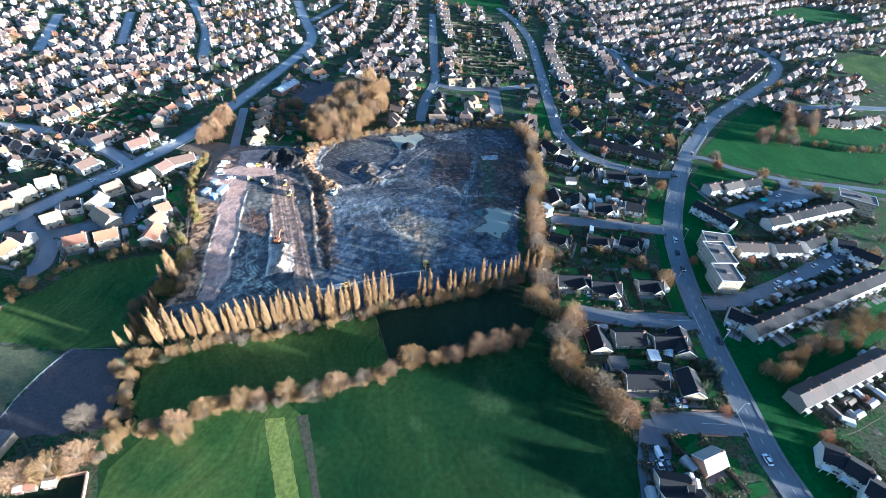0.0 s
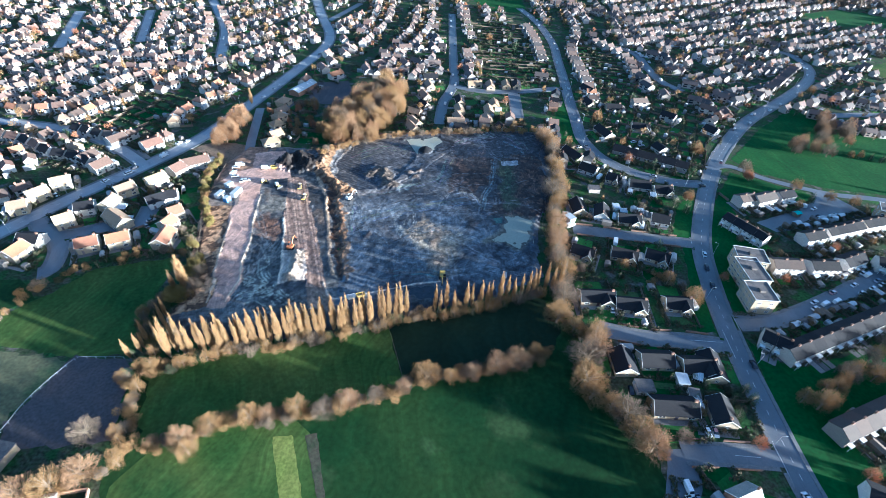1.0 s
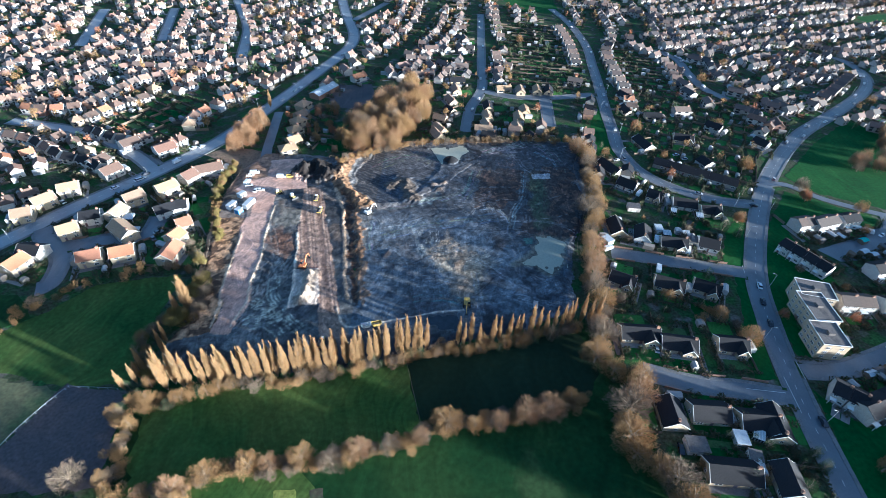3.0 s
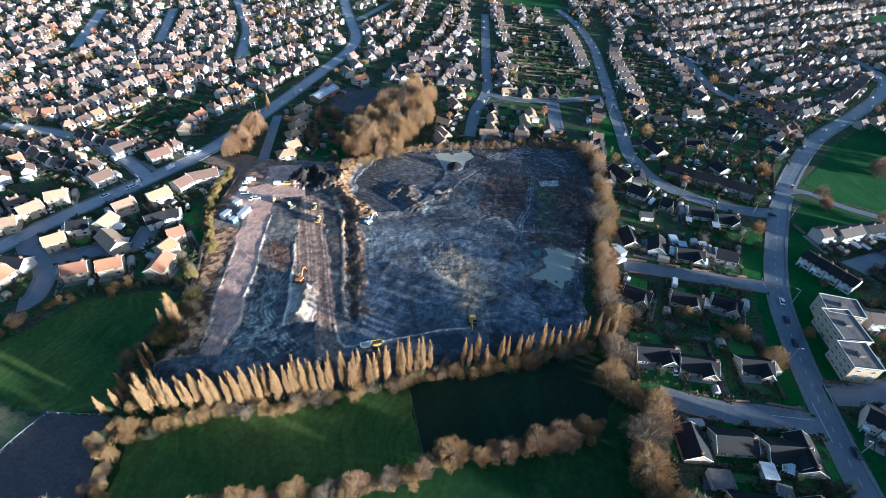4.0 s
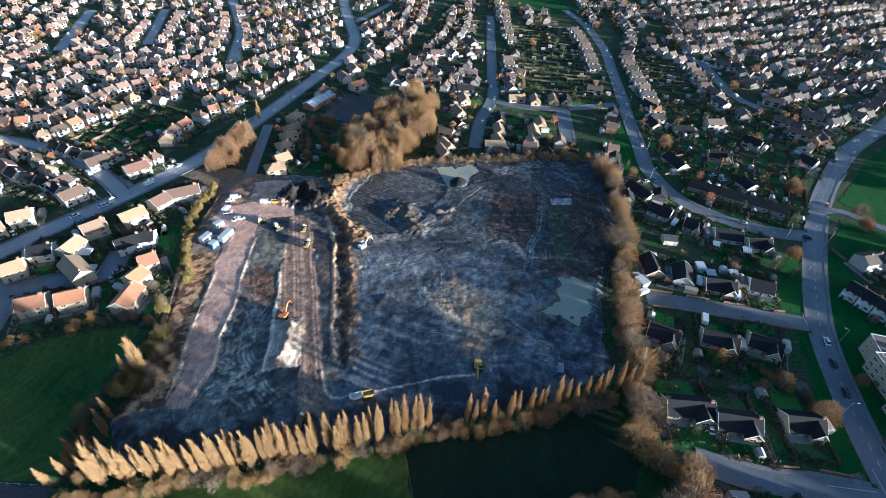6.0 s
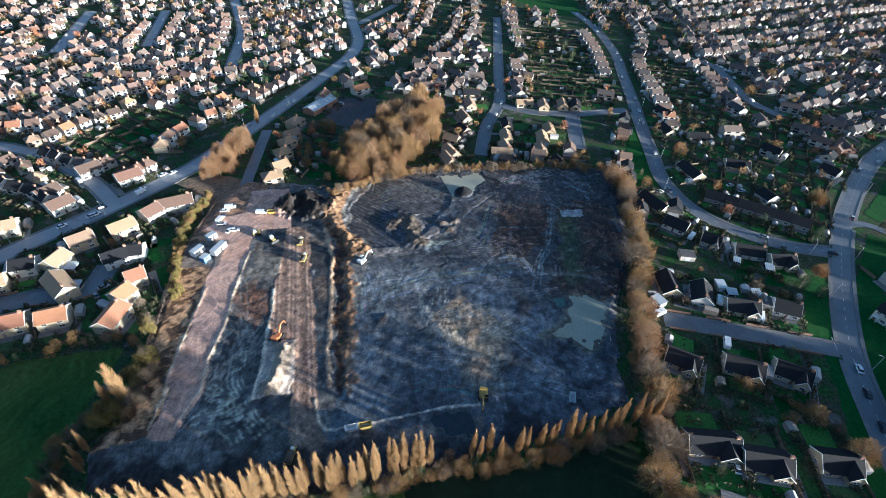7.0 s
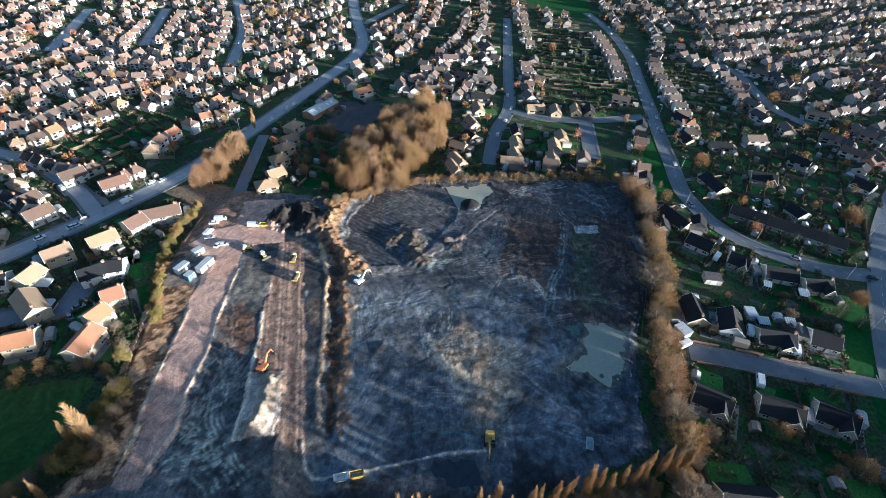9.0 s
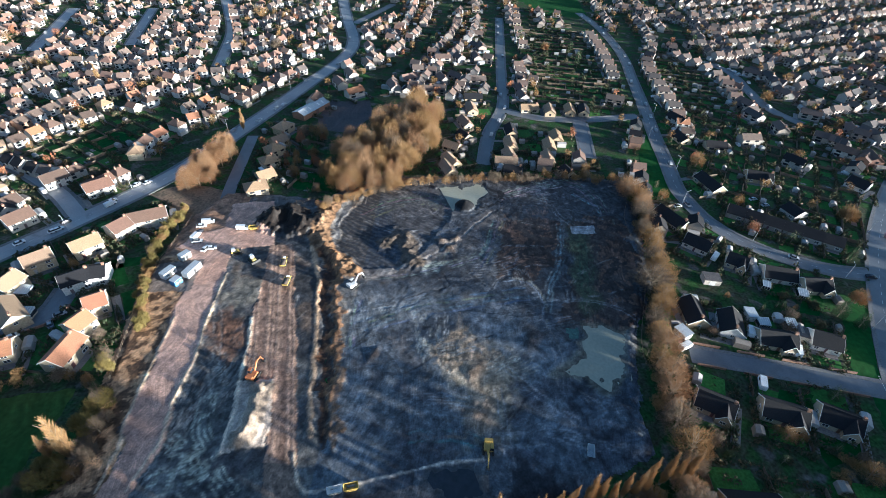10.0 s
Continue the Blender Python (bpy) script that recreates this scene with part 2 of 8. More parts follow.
LAWN = mat("garden_lawns", [(0.04, 0.1, 0.026), (0.06, 0.125, 0.032)], 0.2, 0.95, 0.4, 1.2, world_space=True, rnd=[(0.045, 0.14, 0.028), (0.09, 0.22, 0.042), (0.095, 0.125, 0.052), (0.05, 0.11, 0.03), (0.075, 0.19, 0.036)], island=True, spec=0.12)
DRIVE = mat("garden_paving", [(0.16, 0.15, 0.145), (0.22, 0.21, 0.2)], 0.3, 0.85, 0.3, 2.0, world_space=True, rnd=[(0.1, 0.1, 0.105), (0.24, 0.22, 0.2), (0.16, 0.12, 0.1), (0.3, 0.29, 0.28)], island=True)
SHEDS = mat("shed_and_garage", [(0.25, 0.24, 0.22), (0.35, 0.33, 0.3)], 0.3, 0.8, rnd=[(0.12, 0.1, 0.085), (0.5, 0.5, 0.5), (0.25, 0.22, 0.19), (0.16, 0.12, 0.09), (0.42, 0.42, 0.42)], island=True)
FENCE = mat("weathered_fence_wood", [(0.12, 0.09, 0.065), (0.18, 0.14, 0.1)], 1.0, 0.9, rnd=[(0.1, 0.08, 0.06), (0.2, 0.15, 0.1)], island=True)
TYRE = mat("tyre_rubber", [(0.015, 0.015, 0.015), (0.025, 0.025, 0.025)], 2.0, 0.9)
CARP = mat("car_paint", [(0.5, 0.5, 0.5), (0.55, 0.55, 0.55)], 0.5, 0.3, rnd=[(0.75, 0.75, 0.75), (0.35, 0.36, 0.38), (0.03, 0.03, 0.035), (0.05, 0.09, 0.22), (0.7, 0.7, 0.7), (0.35, 0.03, 0.03)])
CARW = mat("white_car_paint", [(0.75, 0.75, 0.75), (0.8, 0.8, 0.8)], 0.5, 0.3)
FARCAR = mat("distant_car_paint", [(0.5, 0.5, 0.5), (0.6, 0.6, 0.6)], 0.5, 0.35, rnd=[(0.75, 0.75, 0.75), (0.3, 0.3, 0.32), (0.04, 0.045, 0.06), (0.65, 0.65, 0.66)], island=True)
CARB = mat("dark_car_paint", [(0.02, 0.025, 0.04), (0.04, 0.04, 0.05)], 0.5, 0.25)
YEL = mat("yellow_plant_paint", [(0.36, 0.26, 0.06), (0.45, 0.33, 0.085)], 0.8, 0.5)
ORA = mat("orange_plant_paint", [(0.5, 0.17, 0.06), (0.56, 0.22, 0.08)], 0.8, 0.5)
CLAY = mat("dug_clay", [(0.09, 0.07, 0.055), (0.14, 0.11, 0.085)], 0.8, 0.95, 0.8, 3.0)
STEEL = mat("dark_steel", [(0.06, 0.06, 0.06), (0.1, 0.1, 0.1)], 1.0, 0.5, metal=0.4)
BLUEP = mat("blue_cabin_paint", [(0.05, 0.18, 0.42), (0.08, 0.22, 0.48)], 0.8, 0.5)
GREYP = mat("grey_cabin_paint", [(0.42, 0.45, 0.48), (0.5, 0.53, 0.55)], 0.8, 0.5)


# ---- mesh helpers ----
def mesh_ob(name, verts, faces, mats, parent=None, mi=None, smooth=False):
    me = bpy.data.meshes.new(name)
    me.from_pydata([tuple(v) for v in verts], [], faces)
    for m in (mats if isinstance(mats, (list, tuple)) else [mats]):
        me.materials.append(m)
    if mi is not None:
        me.polygons.foreach_set("material_index", np.asarray(mi, dtype=np.int32))
    if smooth:
        me.shade_smooth()
    me.update()
    ob = new(name, me)
    if parent is not None:
        ob.parent = parent
    return ob


class Geo:
    """Collects boxes, prisms and sheets into one mesh."""

    def __init__(self):
        self.v, self.f = [], []

    def add(self, verts, faces):
        n = len(self.v)
        self.v += [tuple(p) for p in verts]
        self.f += [tuple(n + i for i in q) for q in faces]
        return self

    def box(self, x0, y0, z0, x1, y1, z1, m=None, top=1.0):
        cx, cy = (x0 + x1) / 2, (y0 + y1) / 2
        pts = [Vector((x, y, z0)) for x, y in ((x0, y0), (x1, y0), (x1, y1), (x0, y1))]
        pts += [Vector((cx + (x - cx) * top, cy + (y - cy) * top, z1)) for x, y in ((x0, y0), (x1, y0), (x1, y1), (x0, y1))]
        if m is not None:
            pts = [m @ p for p in pts]
        return self.add(pts, [(3, 2, 1, 0), (4, 5, 6, 7), (0, 1, 5, 4), (1, 2, 6, 5), (2, 3, 7, 6), (3, 0, 4, 7)])

    def tube(self, a, b, r0, r1, n=6):
        a, b = Vector(a), Vector(b)
        d = (b - a).normalized()
        u = d.orthogonal().normalized()
        w = d.cross(u)
        ring = [(math.cos(2 * math.pi * k / n), math.sin(2 * math.pi * k / n)) for k in range(n)]
        pts = [a + (u * c + w * s) * r0 for c, s in ring] + [b + (u * c + w * s) * r1 for c, s in ring]
        return self.add(pts, [(k, (k + 1) % n, n + (k + 1) % n, n + k) for k in range(n)] + [tuple(range(n))[::-1], tuple(range(n, 2 * n))])

    def ob(self, name, mats, parent=None, smooth=False):
        return mesh_ob(name, self.v, self.f, mats, parent, None, smooth)


def smooth_line(pts, step=2.0):
    """A Catmull-Rom line through pts, sampled about every step metres."""
    p = [Vector((*q[:2], 0)) for q in pts]
    p = [p[0] * 2 - p[1]] + p + [p[-1] * 2 - p[-2]]
    res = []
    for i in range(1, len(p) - 2):
        n = max(2, int((p[i + 1] - p[i]).length / step))
        for k in range(n):
            t = k / n
            res.append(0.5 * ((2 * p[i]) + (p[i + 1] - p[i - 1]) * t + (2 * p[i - 1] - 5 * p[i] + 4 * p[i + 1] - p[i + 2]) * t * t
                              + (3 * p[i] - p[i - 1] - 3 * p[i + 1] + p[i + 2]) * t ** 3))
    res.append(p[-2])
    return res


def along(pts, spacing, start=0.0):
    """Points with headings evenly spaced along a line."""
    line = smooth_line(pts, 1.0)
    res, acc, nxt = [], 0.0, start
    for a, b in zip(line, line[1:]):
        l = (b - a).length
        while nxt <= acc + l and l > 0:
            q = a.lerp(b, (nxt - acc) / l)
            res.append((q.x, q.y, math.atan2(b.y - a.y, b.x - a.x)))
            nxt += spacing
        acc += l
    return res


def inside(poly, x, y):
    """Whether points lie in a polygon; x, y may be arrays."""
    x, y = np.asarray(x, float), np.asarray(y, float)
    r = np.zeros(x.shape, bool)
    n = len(poly)
    for i in range(n):
        x0, y0 = poly[i]
        x1, y1 = poly[(i + 1) % n]
        if y0 != y1:
            r ^= ((y0 > y) != (y1 > y)) & (x < (x1 - x0) * (y - y0) / (y1 - y0) + x0)
    return r


def line_dist(pts, x, y):
    """Distance of points from a polyline."""
    x, y = np.asarray(x, float), np.asarray(y, float)
    best = np.full(x.shape, 1e9)
    for (x0, y0), (x1, y1) in zip(pts, pts[1:]):
        dx, dy = x1 - x0, y1 - y0
        t = np.clip(((x - x0) * dx + (y - y0) * dy) / (dx * dx + dy * dy + 1e-9), 0, 1)
        best = np.minimum(best, np.hypot(x - x0 - t * dx, y - y0 - t * dy))
    return best


def wave_noise(x, y, seed=0, octaves=4, scale=20.0):
    """Smooth lattice noise in about -1..1; scale is the length of its largest patches."""
    rs = np.random.RandomState(seed)
    r = np.zeros(np.shape(x))
    amp, tot, cell = 1.0, 0.0, scale * 0.5
    for o in range(octaves):
        table = rs.uniform(-1, 1, (256, 256))
        a = rs.uniform(0, 2 * np.pi)
        u = (x * np.cos(a) + y * np.sin(a)) / cell + 9000.3
        v = (y * np.cos(a) - x * np.sin(a)) / cell + 9000.7
        i, j = np.floor(u).astype(int), np.floor(v).astype(int)
        fu, fv = u - i, v - j
        fu, fv = fu * fu * (3 - 2 * fu), fv * fv * (3 - 2 * fv)
        i, j, i1, j1 = i % 256, j % 256, (i + 1) % 256, (j + 1) % 256
        r = r + amp * ((table[i, j] * (1 - fu) + table[i1, j] * fu) * (1 - fv) + (table[i, j1] * (1 - fu) + table[i1, j1] * fu) * fv)
        tot += amp * amp
        amp *= 0.55
        cell /= 1.9
    return np.clip(r * 1.25 / math.sqrt(tot), -1.4, 1.4)


# ---- plan, in metres ----
R_LEFT = [(-205.0, 176.0), (-197.3, 189.0), (-182.0, 215.5), (-161.0, 247.0), (-138.2, 288.5), (-117.8, 354.0), (-101.8, 413.5), (-87.0, 475.2), (-88.6, 520.9), (-106.0, 583.6), (-123.5, 653.8)]
R_BRANCH = [(-162.0, 250.5), (-186.3, 269.8), (-228.1, 292.1), (-279.3, 302.0)]
R_CLOSE = [(-189.9, 193.5), (-179.8, 183.5), (-169.1, 181.5), (-156.8, 187.0), (-143.9, 189.9), (-138.5, 195.2), (-139.5, 207.1)]
R_CLOSE2 = [(-176.5, 182.3), (-167.1, 171.5), (-163.1, 157.3), (-166.7, 153.7)]
R_MID = [(44.5, 616.3), (37.5, 461.4), (34.6, 395.2), (23.9, 354.6), (19.2, 316.0)]
R_MIDX = [(34.2, 388.7), (58.1, 380.1), (87.9, 381.8), (125.3, 391.7)]
R_MIDC = [(84.0, 379.1), (79.6, 330.3)]
R_B = [(134.0, 656.0), (145.0, 596.0), (147.0, 520.0), (140.3, 460.0), (134.2, 409.0), (128.3, 365.0), (124.6, 330.0), (121.5, 304.0), (122.6, 291.0), (126.5, 275.0), (136.0, 260.9), (150.0, 250.3), (168.0, 243.2), (184.5, 241.3)]
R_MAIN = [(132.8, 22.9), (133.2, 39.1), (132.4, 54.9), (135.2, 84.9), (139.0, 115.3), (145.8, 149.8), (157.7, 186.6), (188.2, 241.9), (218.7, 285.0), (264.7, 335.9), (322.5, 382.4), (378.4, 432.2), (404.4, 471.5), (408.7, 512.3), (384.6, 529.9)]
R_D = [(152.2, 181.9), (124.3, 186.8), (88.3, 193.2)]
R_E = [(137.2, 113.3), (120.0, 116.5), (102.0, 118.0), (82.6, 123.2)]
R_F = [(129.7, 65.1), (112.4, 66.8), (99.6, 67.6), (95.5, 67.8)]
R_G = [(196.6, 262.2), (214.6, 264.9), (231.4, 249.8), (262.5, 234.3), (291.2, 229.0), (331.9, 219.2)]
R_I = [(146.1, 126.3), (161.2, 127.0), (183.0, 134.1), (213.1, 147.0), (237.8, 158.7), (253.2, 165.6)]
R_PARK = [(258.4, 235.5), (249.0, 219.2), (230.2, 208.4), (208.7, 202.2)]
R_FARL = [(-247.0, 639.8), (-223.0, 586.9), (-194.5, 519.1), (-173.6, 437.2)]
R_FARL2 = [(-358.6, 561.2), (-337.9, 502.8), (-317.8, 445.8)]
R_FARL3 = [(-292.2, 577.2), (-257.9, 470.7)]
R_FARR = [(216.0, 515.4), (229.5, 490.8), (227.1, 455.1), (226.8, 418.2), (238.1, 395.1)]
R_LANE = [(-113.1, 333.3), (-109.0, 301.8), (-105.8, 278.7), (-102.4, 261.8)]
R_UP = [(-95.7, 566.6), (-81.2, 606.6), (-68.0, 645.6)]
R_R2 = [(345.7, 353.6), (387.3, 357.5), (435.4, 355.6), (460.5, 354.7)]
F_UPPER = [(-88.0, 71.1), (-96.1, 96.5), (-101.4, 100.2), (-89.9, 102.8), (-72.2, 108.8), (-48.9, 113.8), (-32.7, 117.7), (-8.1, 123.9), (-1.4, 97.0), (-9.0, 89.6), (-23.8, 87.2), (-39.5, 82.1), (-57.4, 81.7), (-71.1, 75.4), (-83.6, 70.8)]
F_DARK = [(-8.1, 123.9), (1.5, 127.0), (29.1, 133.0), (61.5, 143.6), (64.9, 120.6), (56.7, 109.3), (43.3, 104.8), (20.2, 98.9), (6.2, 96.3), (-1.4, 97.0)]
F_NEARL = [(-88.0, 38.4), (-91.1, 59.7), (-83.6, 70.8), (-71.1, 75.4), (-57.4, 81.7), (-39.5, 82.1), (-32.7, 76.0), (-21.2, 34.6)]
F_NEARR = [(-32.7, 76.0), (-23.8, 87.2), (-9.0, 89.6), (6.2, 96.3), (20.2, 98.9), (43.3, 104.8), (56.7, 109.3), (66.3, 96.1), (75.7, 70.5), (74.7, 49.8), (69.2, 29.6), (-21.2, 34.6)]
F_LEFT = [(-170.1, 125.2), (-154.2, 142.2), (-143.8, 157.6), (-110.3, 166.1), (-109.8, 142.0), (-106.1, 109.6), (-127.9, 108.1), (-163.7, 114.8)]
F_LEFT2 = [(-184.7, 148.9), (-171.6, 150.5), (-158.7, 137.9), (-172.1, 128.4)]
F_PADDOCK = [(-127.9, 108.1), (-105.4, 107.9), (-100.1, 86.9), (-97.2, 73.6), (-130.3, 72.0), (-135.3, 80.5)]
F_PADDOCK2 = [(-166.9, 113.5), (-128.3, 107.5), (-135.6, 81.1), (-143.0, 75.6)]
F_GREEN = [(220.5, 274.8), (267.1, 322.4), (318.3, 364.7), (333.1, 338.8), (408.2, 305.1), (348.2, 228.1), (295.4, 234.6), (266.4, 240.0), (231.1, 256.6), (222.7, 268.3)]
F_V1 = [(162.0, 186.6), (184.7, 224.8), (210.6, 257.0), (229.3, 246.1), (254.8, 228.7), (228.9, 218.7), (189.3, 215.3), (192.6, 176.1), (168.1, 173.8), (156.9, 148.8), (161.5, 132.6), (149.0, 132.9), (149.9, 153.2)]
F_V2 = [(145.7, 117.8), (150.9, 105.9), (157.4, 102.3), (181.4, 107.7), (252.9, 133.5), (228.9, 106.3), (157.6, 77.0), (158.9, 69.5), (163.9, 59.3), (150.2, 52.3), (150.8, 43.7), (157.7, 35.3), (136.0, 32.7), (136.0, 40.4), (136.1, 54.1), (137.4, 73.7), (142.1, 95.4)]
F_V3 = [(125.5, 375.3), (117.3, 291.8), (102.4, 291.3), (110.0, 334.7)]
F_FAR1 = [(65.8, 715.2), (144.0, 728.3), (141.8, 637.7), (96.2, 636.7)]
F_FAR2 = [(538.6, 693.0), (625.4, 730.7), (666.1, 710.7), (663.4, 651.2), (615.9, 634.5), (546.1, 642.1)]
F_FAR3 = [(471.3, 476.9), (531.0, 507.7), (609.0, 514.5), (539.8, 438.5), (485.1, 419.6), (469.1, 438.4)]
F_WOODG = [(-76.0, 282.0), (-77.9, 297.0), (-59.3, 297.7), (-56.3, 281.0)]
F_V4 = [(144.2, 178.9), (149.2, 178.9), (133.8, 125.9), (126.2, 124.3)]
F_V5 = [(157.5, 218.3), (172.2, 228.0), (151.6, 186.6), (140.9, 186.7)]
SITE = [(-101.5, 128.0), (-97.5, 140.0), (-102.5, 160.0), (-106.5, 177.0), (-112.0, 201.0), (-115.0, 216.0), (-114.0, 253.0), (-105.7, 274.9), (-82.2, 275.5), (-57.8, 273.0), (-48.8, 291.1), (-23.9, 298.8), (25.0, 304.0), (76.1, 308.6), (96.4, 306.5), (92.1, 270.2), (85.0, 224.1), (73.0, 203.1), (65.0, 172.3), (64.1, 154.5), (43.9, 143.5), (16.3, 135.1), (-1.8, 127.4), (-32.9, 119.3), (-64.5, 114.7), (-96.0, 118.0)]
S_HAUL = [(-86.1, 132.5), (-85.5, 146.0), (-89.4, 154.6), (-90.8, 175.9), (-94.4, 194.7), (-96.1, 209.5), (-104.5, 230.9), (-109.5, 232.2), (-105.1, 241.7), (-95.8, 246.3), (-99.0, 264.6), (-81.2, 268.6), (-71.7, 237.3), (-87.1, 232.5), (-85.6, 221.0), (-82.2, 195.7), (-79.5, 178.2), (-78.9, 163.2), (-75.7, 149.7), (-76.4, 143.4), (-78.4, 132.2)]
S_TRACK = [(-66.7, 196.8), (-72.8, 237.2), (-63.8, 238.1), (-51.4, 197.9), (-42.7, 165.5), (-35.2, 138.5), (-32.2, 135.3), (-20.7, 137.9), (0.6, 143.3), (15.5, 146.3), (15.3, 141.2), (-12.7, 131.7), (-39.4, 129.1), (-44.0, 134.7), (-46.5, 148.2), (-47.8, 156.2), (-52.2, 171.7), (-61.4, 172.1)]
S_PAD = [(-62.6, 170.8), (-51.9, 172.2), (-47.7, 156.3), (-47.7, 150.5), (-59.3, 147.3)]
S_BASIN = [(-46.5, 258.0), (-37.3, 284.2), (-17.6, 291.3), (-2.9, 287.8), (3.6, 273.7), (0.1, 257.9), (-10.6, 234.8), (-16.7, 226.7), (-31.9, 225.5), (-45.8, 237.0)]
S_POND = [(-3.3, 287.7), (18.9, 293.1), (20.0, 285.2), (11.4, 272.2), (3.9, 271.0)]
S_BROWN1 = [(20.6, 223.9), (26.9, 265.0), (51.3, 266.3), (47.8, 239.8), (37.7, 223.3)]
S_BROWN2 = [(55.7, 267.8), (79.1, 271.1), (84.6, 248.5), (76.9, 209.6), (65.8, 198.3), (42.5, 200.4), (52.2, 228.4)]
S_PUDDLE = [(52.6, 202.9), (66.1, 199.8), (63.2, 181.0), (56.9, 174.9), (50.6, 179.8), (37.8, 180.0), (50.2, 190.0)]
S_PUD2 = [(44.3, 200.6), (50.9, 201.6), (49.1, 195.3), (44.1, 194.5)]
S_SAND = [(-2.2, 191.6), (10.7, 194.9), (23.7, 187.5), (26.8, 180.0), (21.0, 160.4), (16.6, 154.2), (9.9, 157.5), (8.7, 167.8), (0.7, 178.3)]
S_BERM = [(-52.3, 271.5), (-55.6, 257.1), (-53.3, 241.7), (-46.1, 230.0), (-36.5, 223.5)]
S_DITCH = [(-55.4, 236.1), (-47.6, 217.1), (-44.7, 200.4), (-41.2, 181.4), (-38.1, 161.7), (-35.4, 154.0)]
S_HEAP = [(-76.0, 254.5), (-70.0, 258.0), (-65.0, 251.5)]
S_HILL = [(-24.8, 243.4), (-18.8, 248.6), (-11.5, 231.3)]
S_WPILE = [(-54.3, 167.6), (-53.4, 161.2), (-52.9, 155.9), (-54.1, 152.5)]
S_FENCE = [(-69.7, 266.4), (-47.5, 285.1), (-21.2, 294.3), (55.7, 302.5), (90.6, 298.3), (84.1, 268.3), (84.1, 236.0), (71.9, 196.2), (71.4, 182.4)]
S_FENCE_L = [(-99.4, 131.8), (-93.2, 139.6), (-99.3, 160.1), (-103.6, 176.6), (-109.4, 201.5), (-112.5, 215.6), (-112.3, 248.7), (-112.5, 254.7)]
S_DARKPOOL = [(0.4, 147.3), (11.0, 146.8), (13.8, 140.1), (3.7, 137.8), (-0.9, 143.2)]
T_POP1 = [(-92.6, 109.0), (-73.2, 111.6), (-57.5, 114.7), (-33.3, 120.8), (-0.4, 129.5)]
T_POP2 = [(10.6, 132.6), (27.0, 135.6), (46.6, 141.3), (70.0, 148.8)]
T_POP0 = [(-105.1, 107.6), (-100.7, 115.7), (-99.8, 130.6)]
T_HEDGE1 = [(-101.4, 100.2), (-89.9, 102.8), (-72.2, 108.8), (-48.9, 113.8), (-32.7, 117.7), (1.5, 127.0), (29.1, 133.0), (61.5, 143.6)]
T_HEDGE2 = [(-83.6, 70.8), (-71.1, 75.4), (-57.4, 81.7), (-39.5, 82.1), (-23.8, 87.2), (-9.0, 89.6), (6.2, 96.3), (20.2, 98.9), (43.3, 104.8), (56.7, 109.3)]
T_HEDGEL = [(-102.6, 98.6), (-94.9, 88.8), (-93.8, 81.1), (-92.8, 72.3), (-90.3, 64.2)]
T_LINER = [(92.5, 296.6), (92.6, 262.1), (88.4, 231.5), (78.9, 200.2), (72.6, 174.2), (71.3, 145.6), (67.9, 124.6), (75.9, 116.9), (67.4, 97.7), (72.4, 87.4), (80.9, 76.3), (81.9, 67.0)]
T_LINEB = [(-57.3, 263.5), (-24.5, 286.2), (35.3, 299.4), (90.1, 304.3)]
T_LEFTB = [(-102.8, 189.3), (-118.1, 228.0), (-117.3, 258.5)]
T_WOOD = [(-63.3, 288.1), (-59.2, 321.6), (-44.6, 351.8), (-32.0, 380.2), (-16.8, 393.8), (-4.5, 366.7), (-9.6, 326.6), (-19.1, 286.7), (-41.5, 275.2)]
T_WOODL = [(-128.4, 271.3), (-116.0, 276.0), (-113.0, 316.2), (-124.4, 328.6), (-129.6, 301.8)]
T_SITEL = [(-97.8, 103.7), (-106.5, 126.1), (-105.1, 137.8), (-95.7, 142.9), (-99.1, 157.9), (-108.7, 176.3)]
T_LFIELD = [(-164.9, 126.5), (-160.7, 139.9), (-149.0, 155.3), (-131.6, 164.2), (-113.2, 168.2)]
T_WOODR = [(150.2, 86.2), (166.9, 92.6), (188.5, 100.9), (213.4, 108.2), (240.2, 116.0)]
T_BOTL = [(-115.8, 55.6), (-105.1, 60.4), (-92.8, 63.5)]
T_GREENCLUMP = [(264.8, 280.9), (304.8, 280.2), (343.5, 321.1), (332.7, 342.1), (299.5, 329.9)]
T_RBACK = [(313.1, 282.1), (335.8, 275.7), (369.3, 278.2)]
H_ORANGE = [(-152.8, 172.0, 8.7, 23), (-140.3, 175.7, 9.0, 24), (-181.2, 165.4, 8.8, 73), (-122.2, 188.3, 6.7, 68), (-122.3, 198.3, 5.4, 36), (-119.6, 176.6, 10.9, 86)]
H_TAN = [(-173.1, 189.8, 7.7, 38), (-156.5, 218.2, 9.0, 46), (-144.1, 228.2, 9.8, 48), (-198.8, 212.1, 9.2, 52), (-193.1, 223.8, 8.6, 30), (-201.3, 200.4, 7.7, 25), (-158.1, 204.5, 8.2, 79), (-147.9, 190.8, 13.4, -37)]
H_DARKW = [(-179.6, 174.3, 9.5, -5), (-136.2, 209.2, 9.4, 39), (-130.4, 213.0, 5.1, 18), (-168.8, 201.2, 8.2, 21)]
H_WHITE = [(-129.9, 248.8, 14.6, 30), (-137.7, 240.6, 5.8, 61), (-163.4, 269.4, 10.8, 47), (-186.9, 274.1, 10.1, 53), (-181.6, 242.7, 9.9, 58), (-193.4, 251.7, 9.7, 65)]
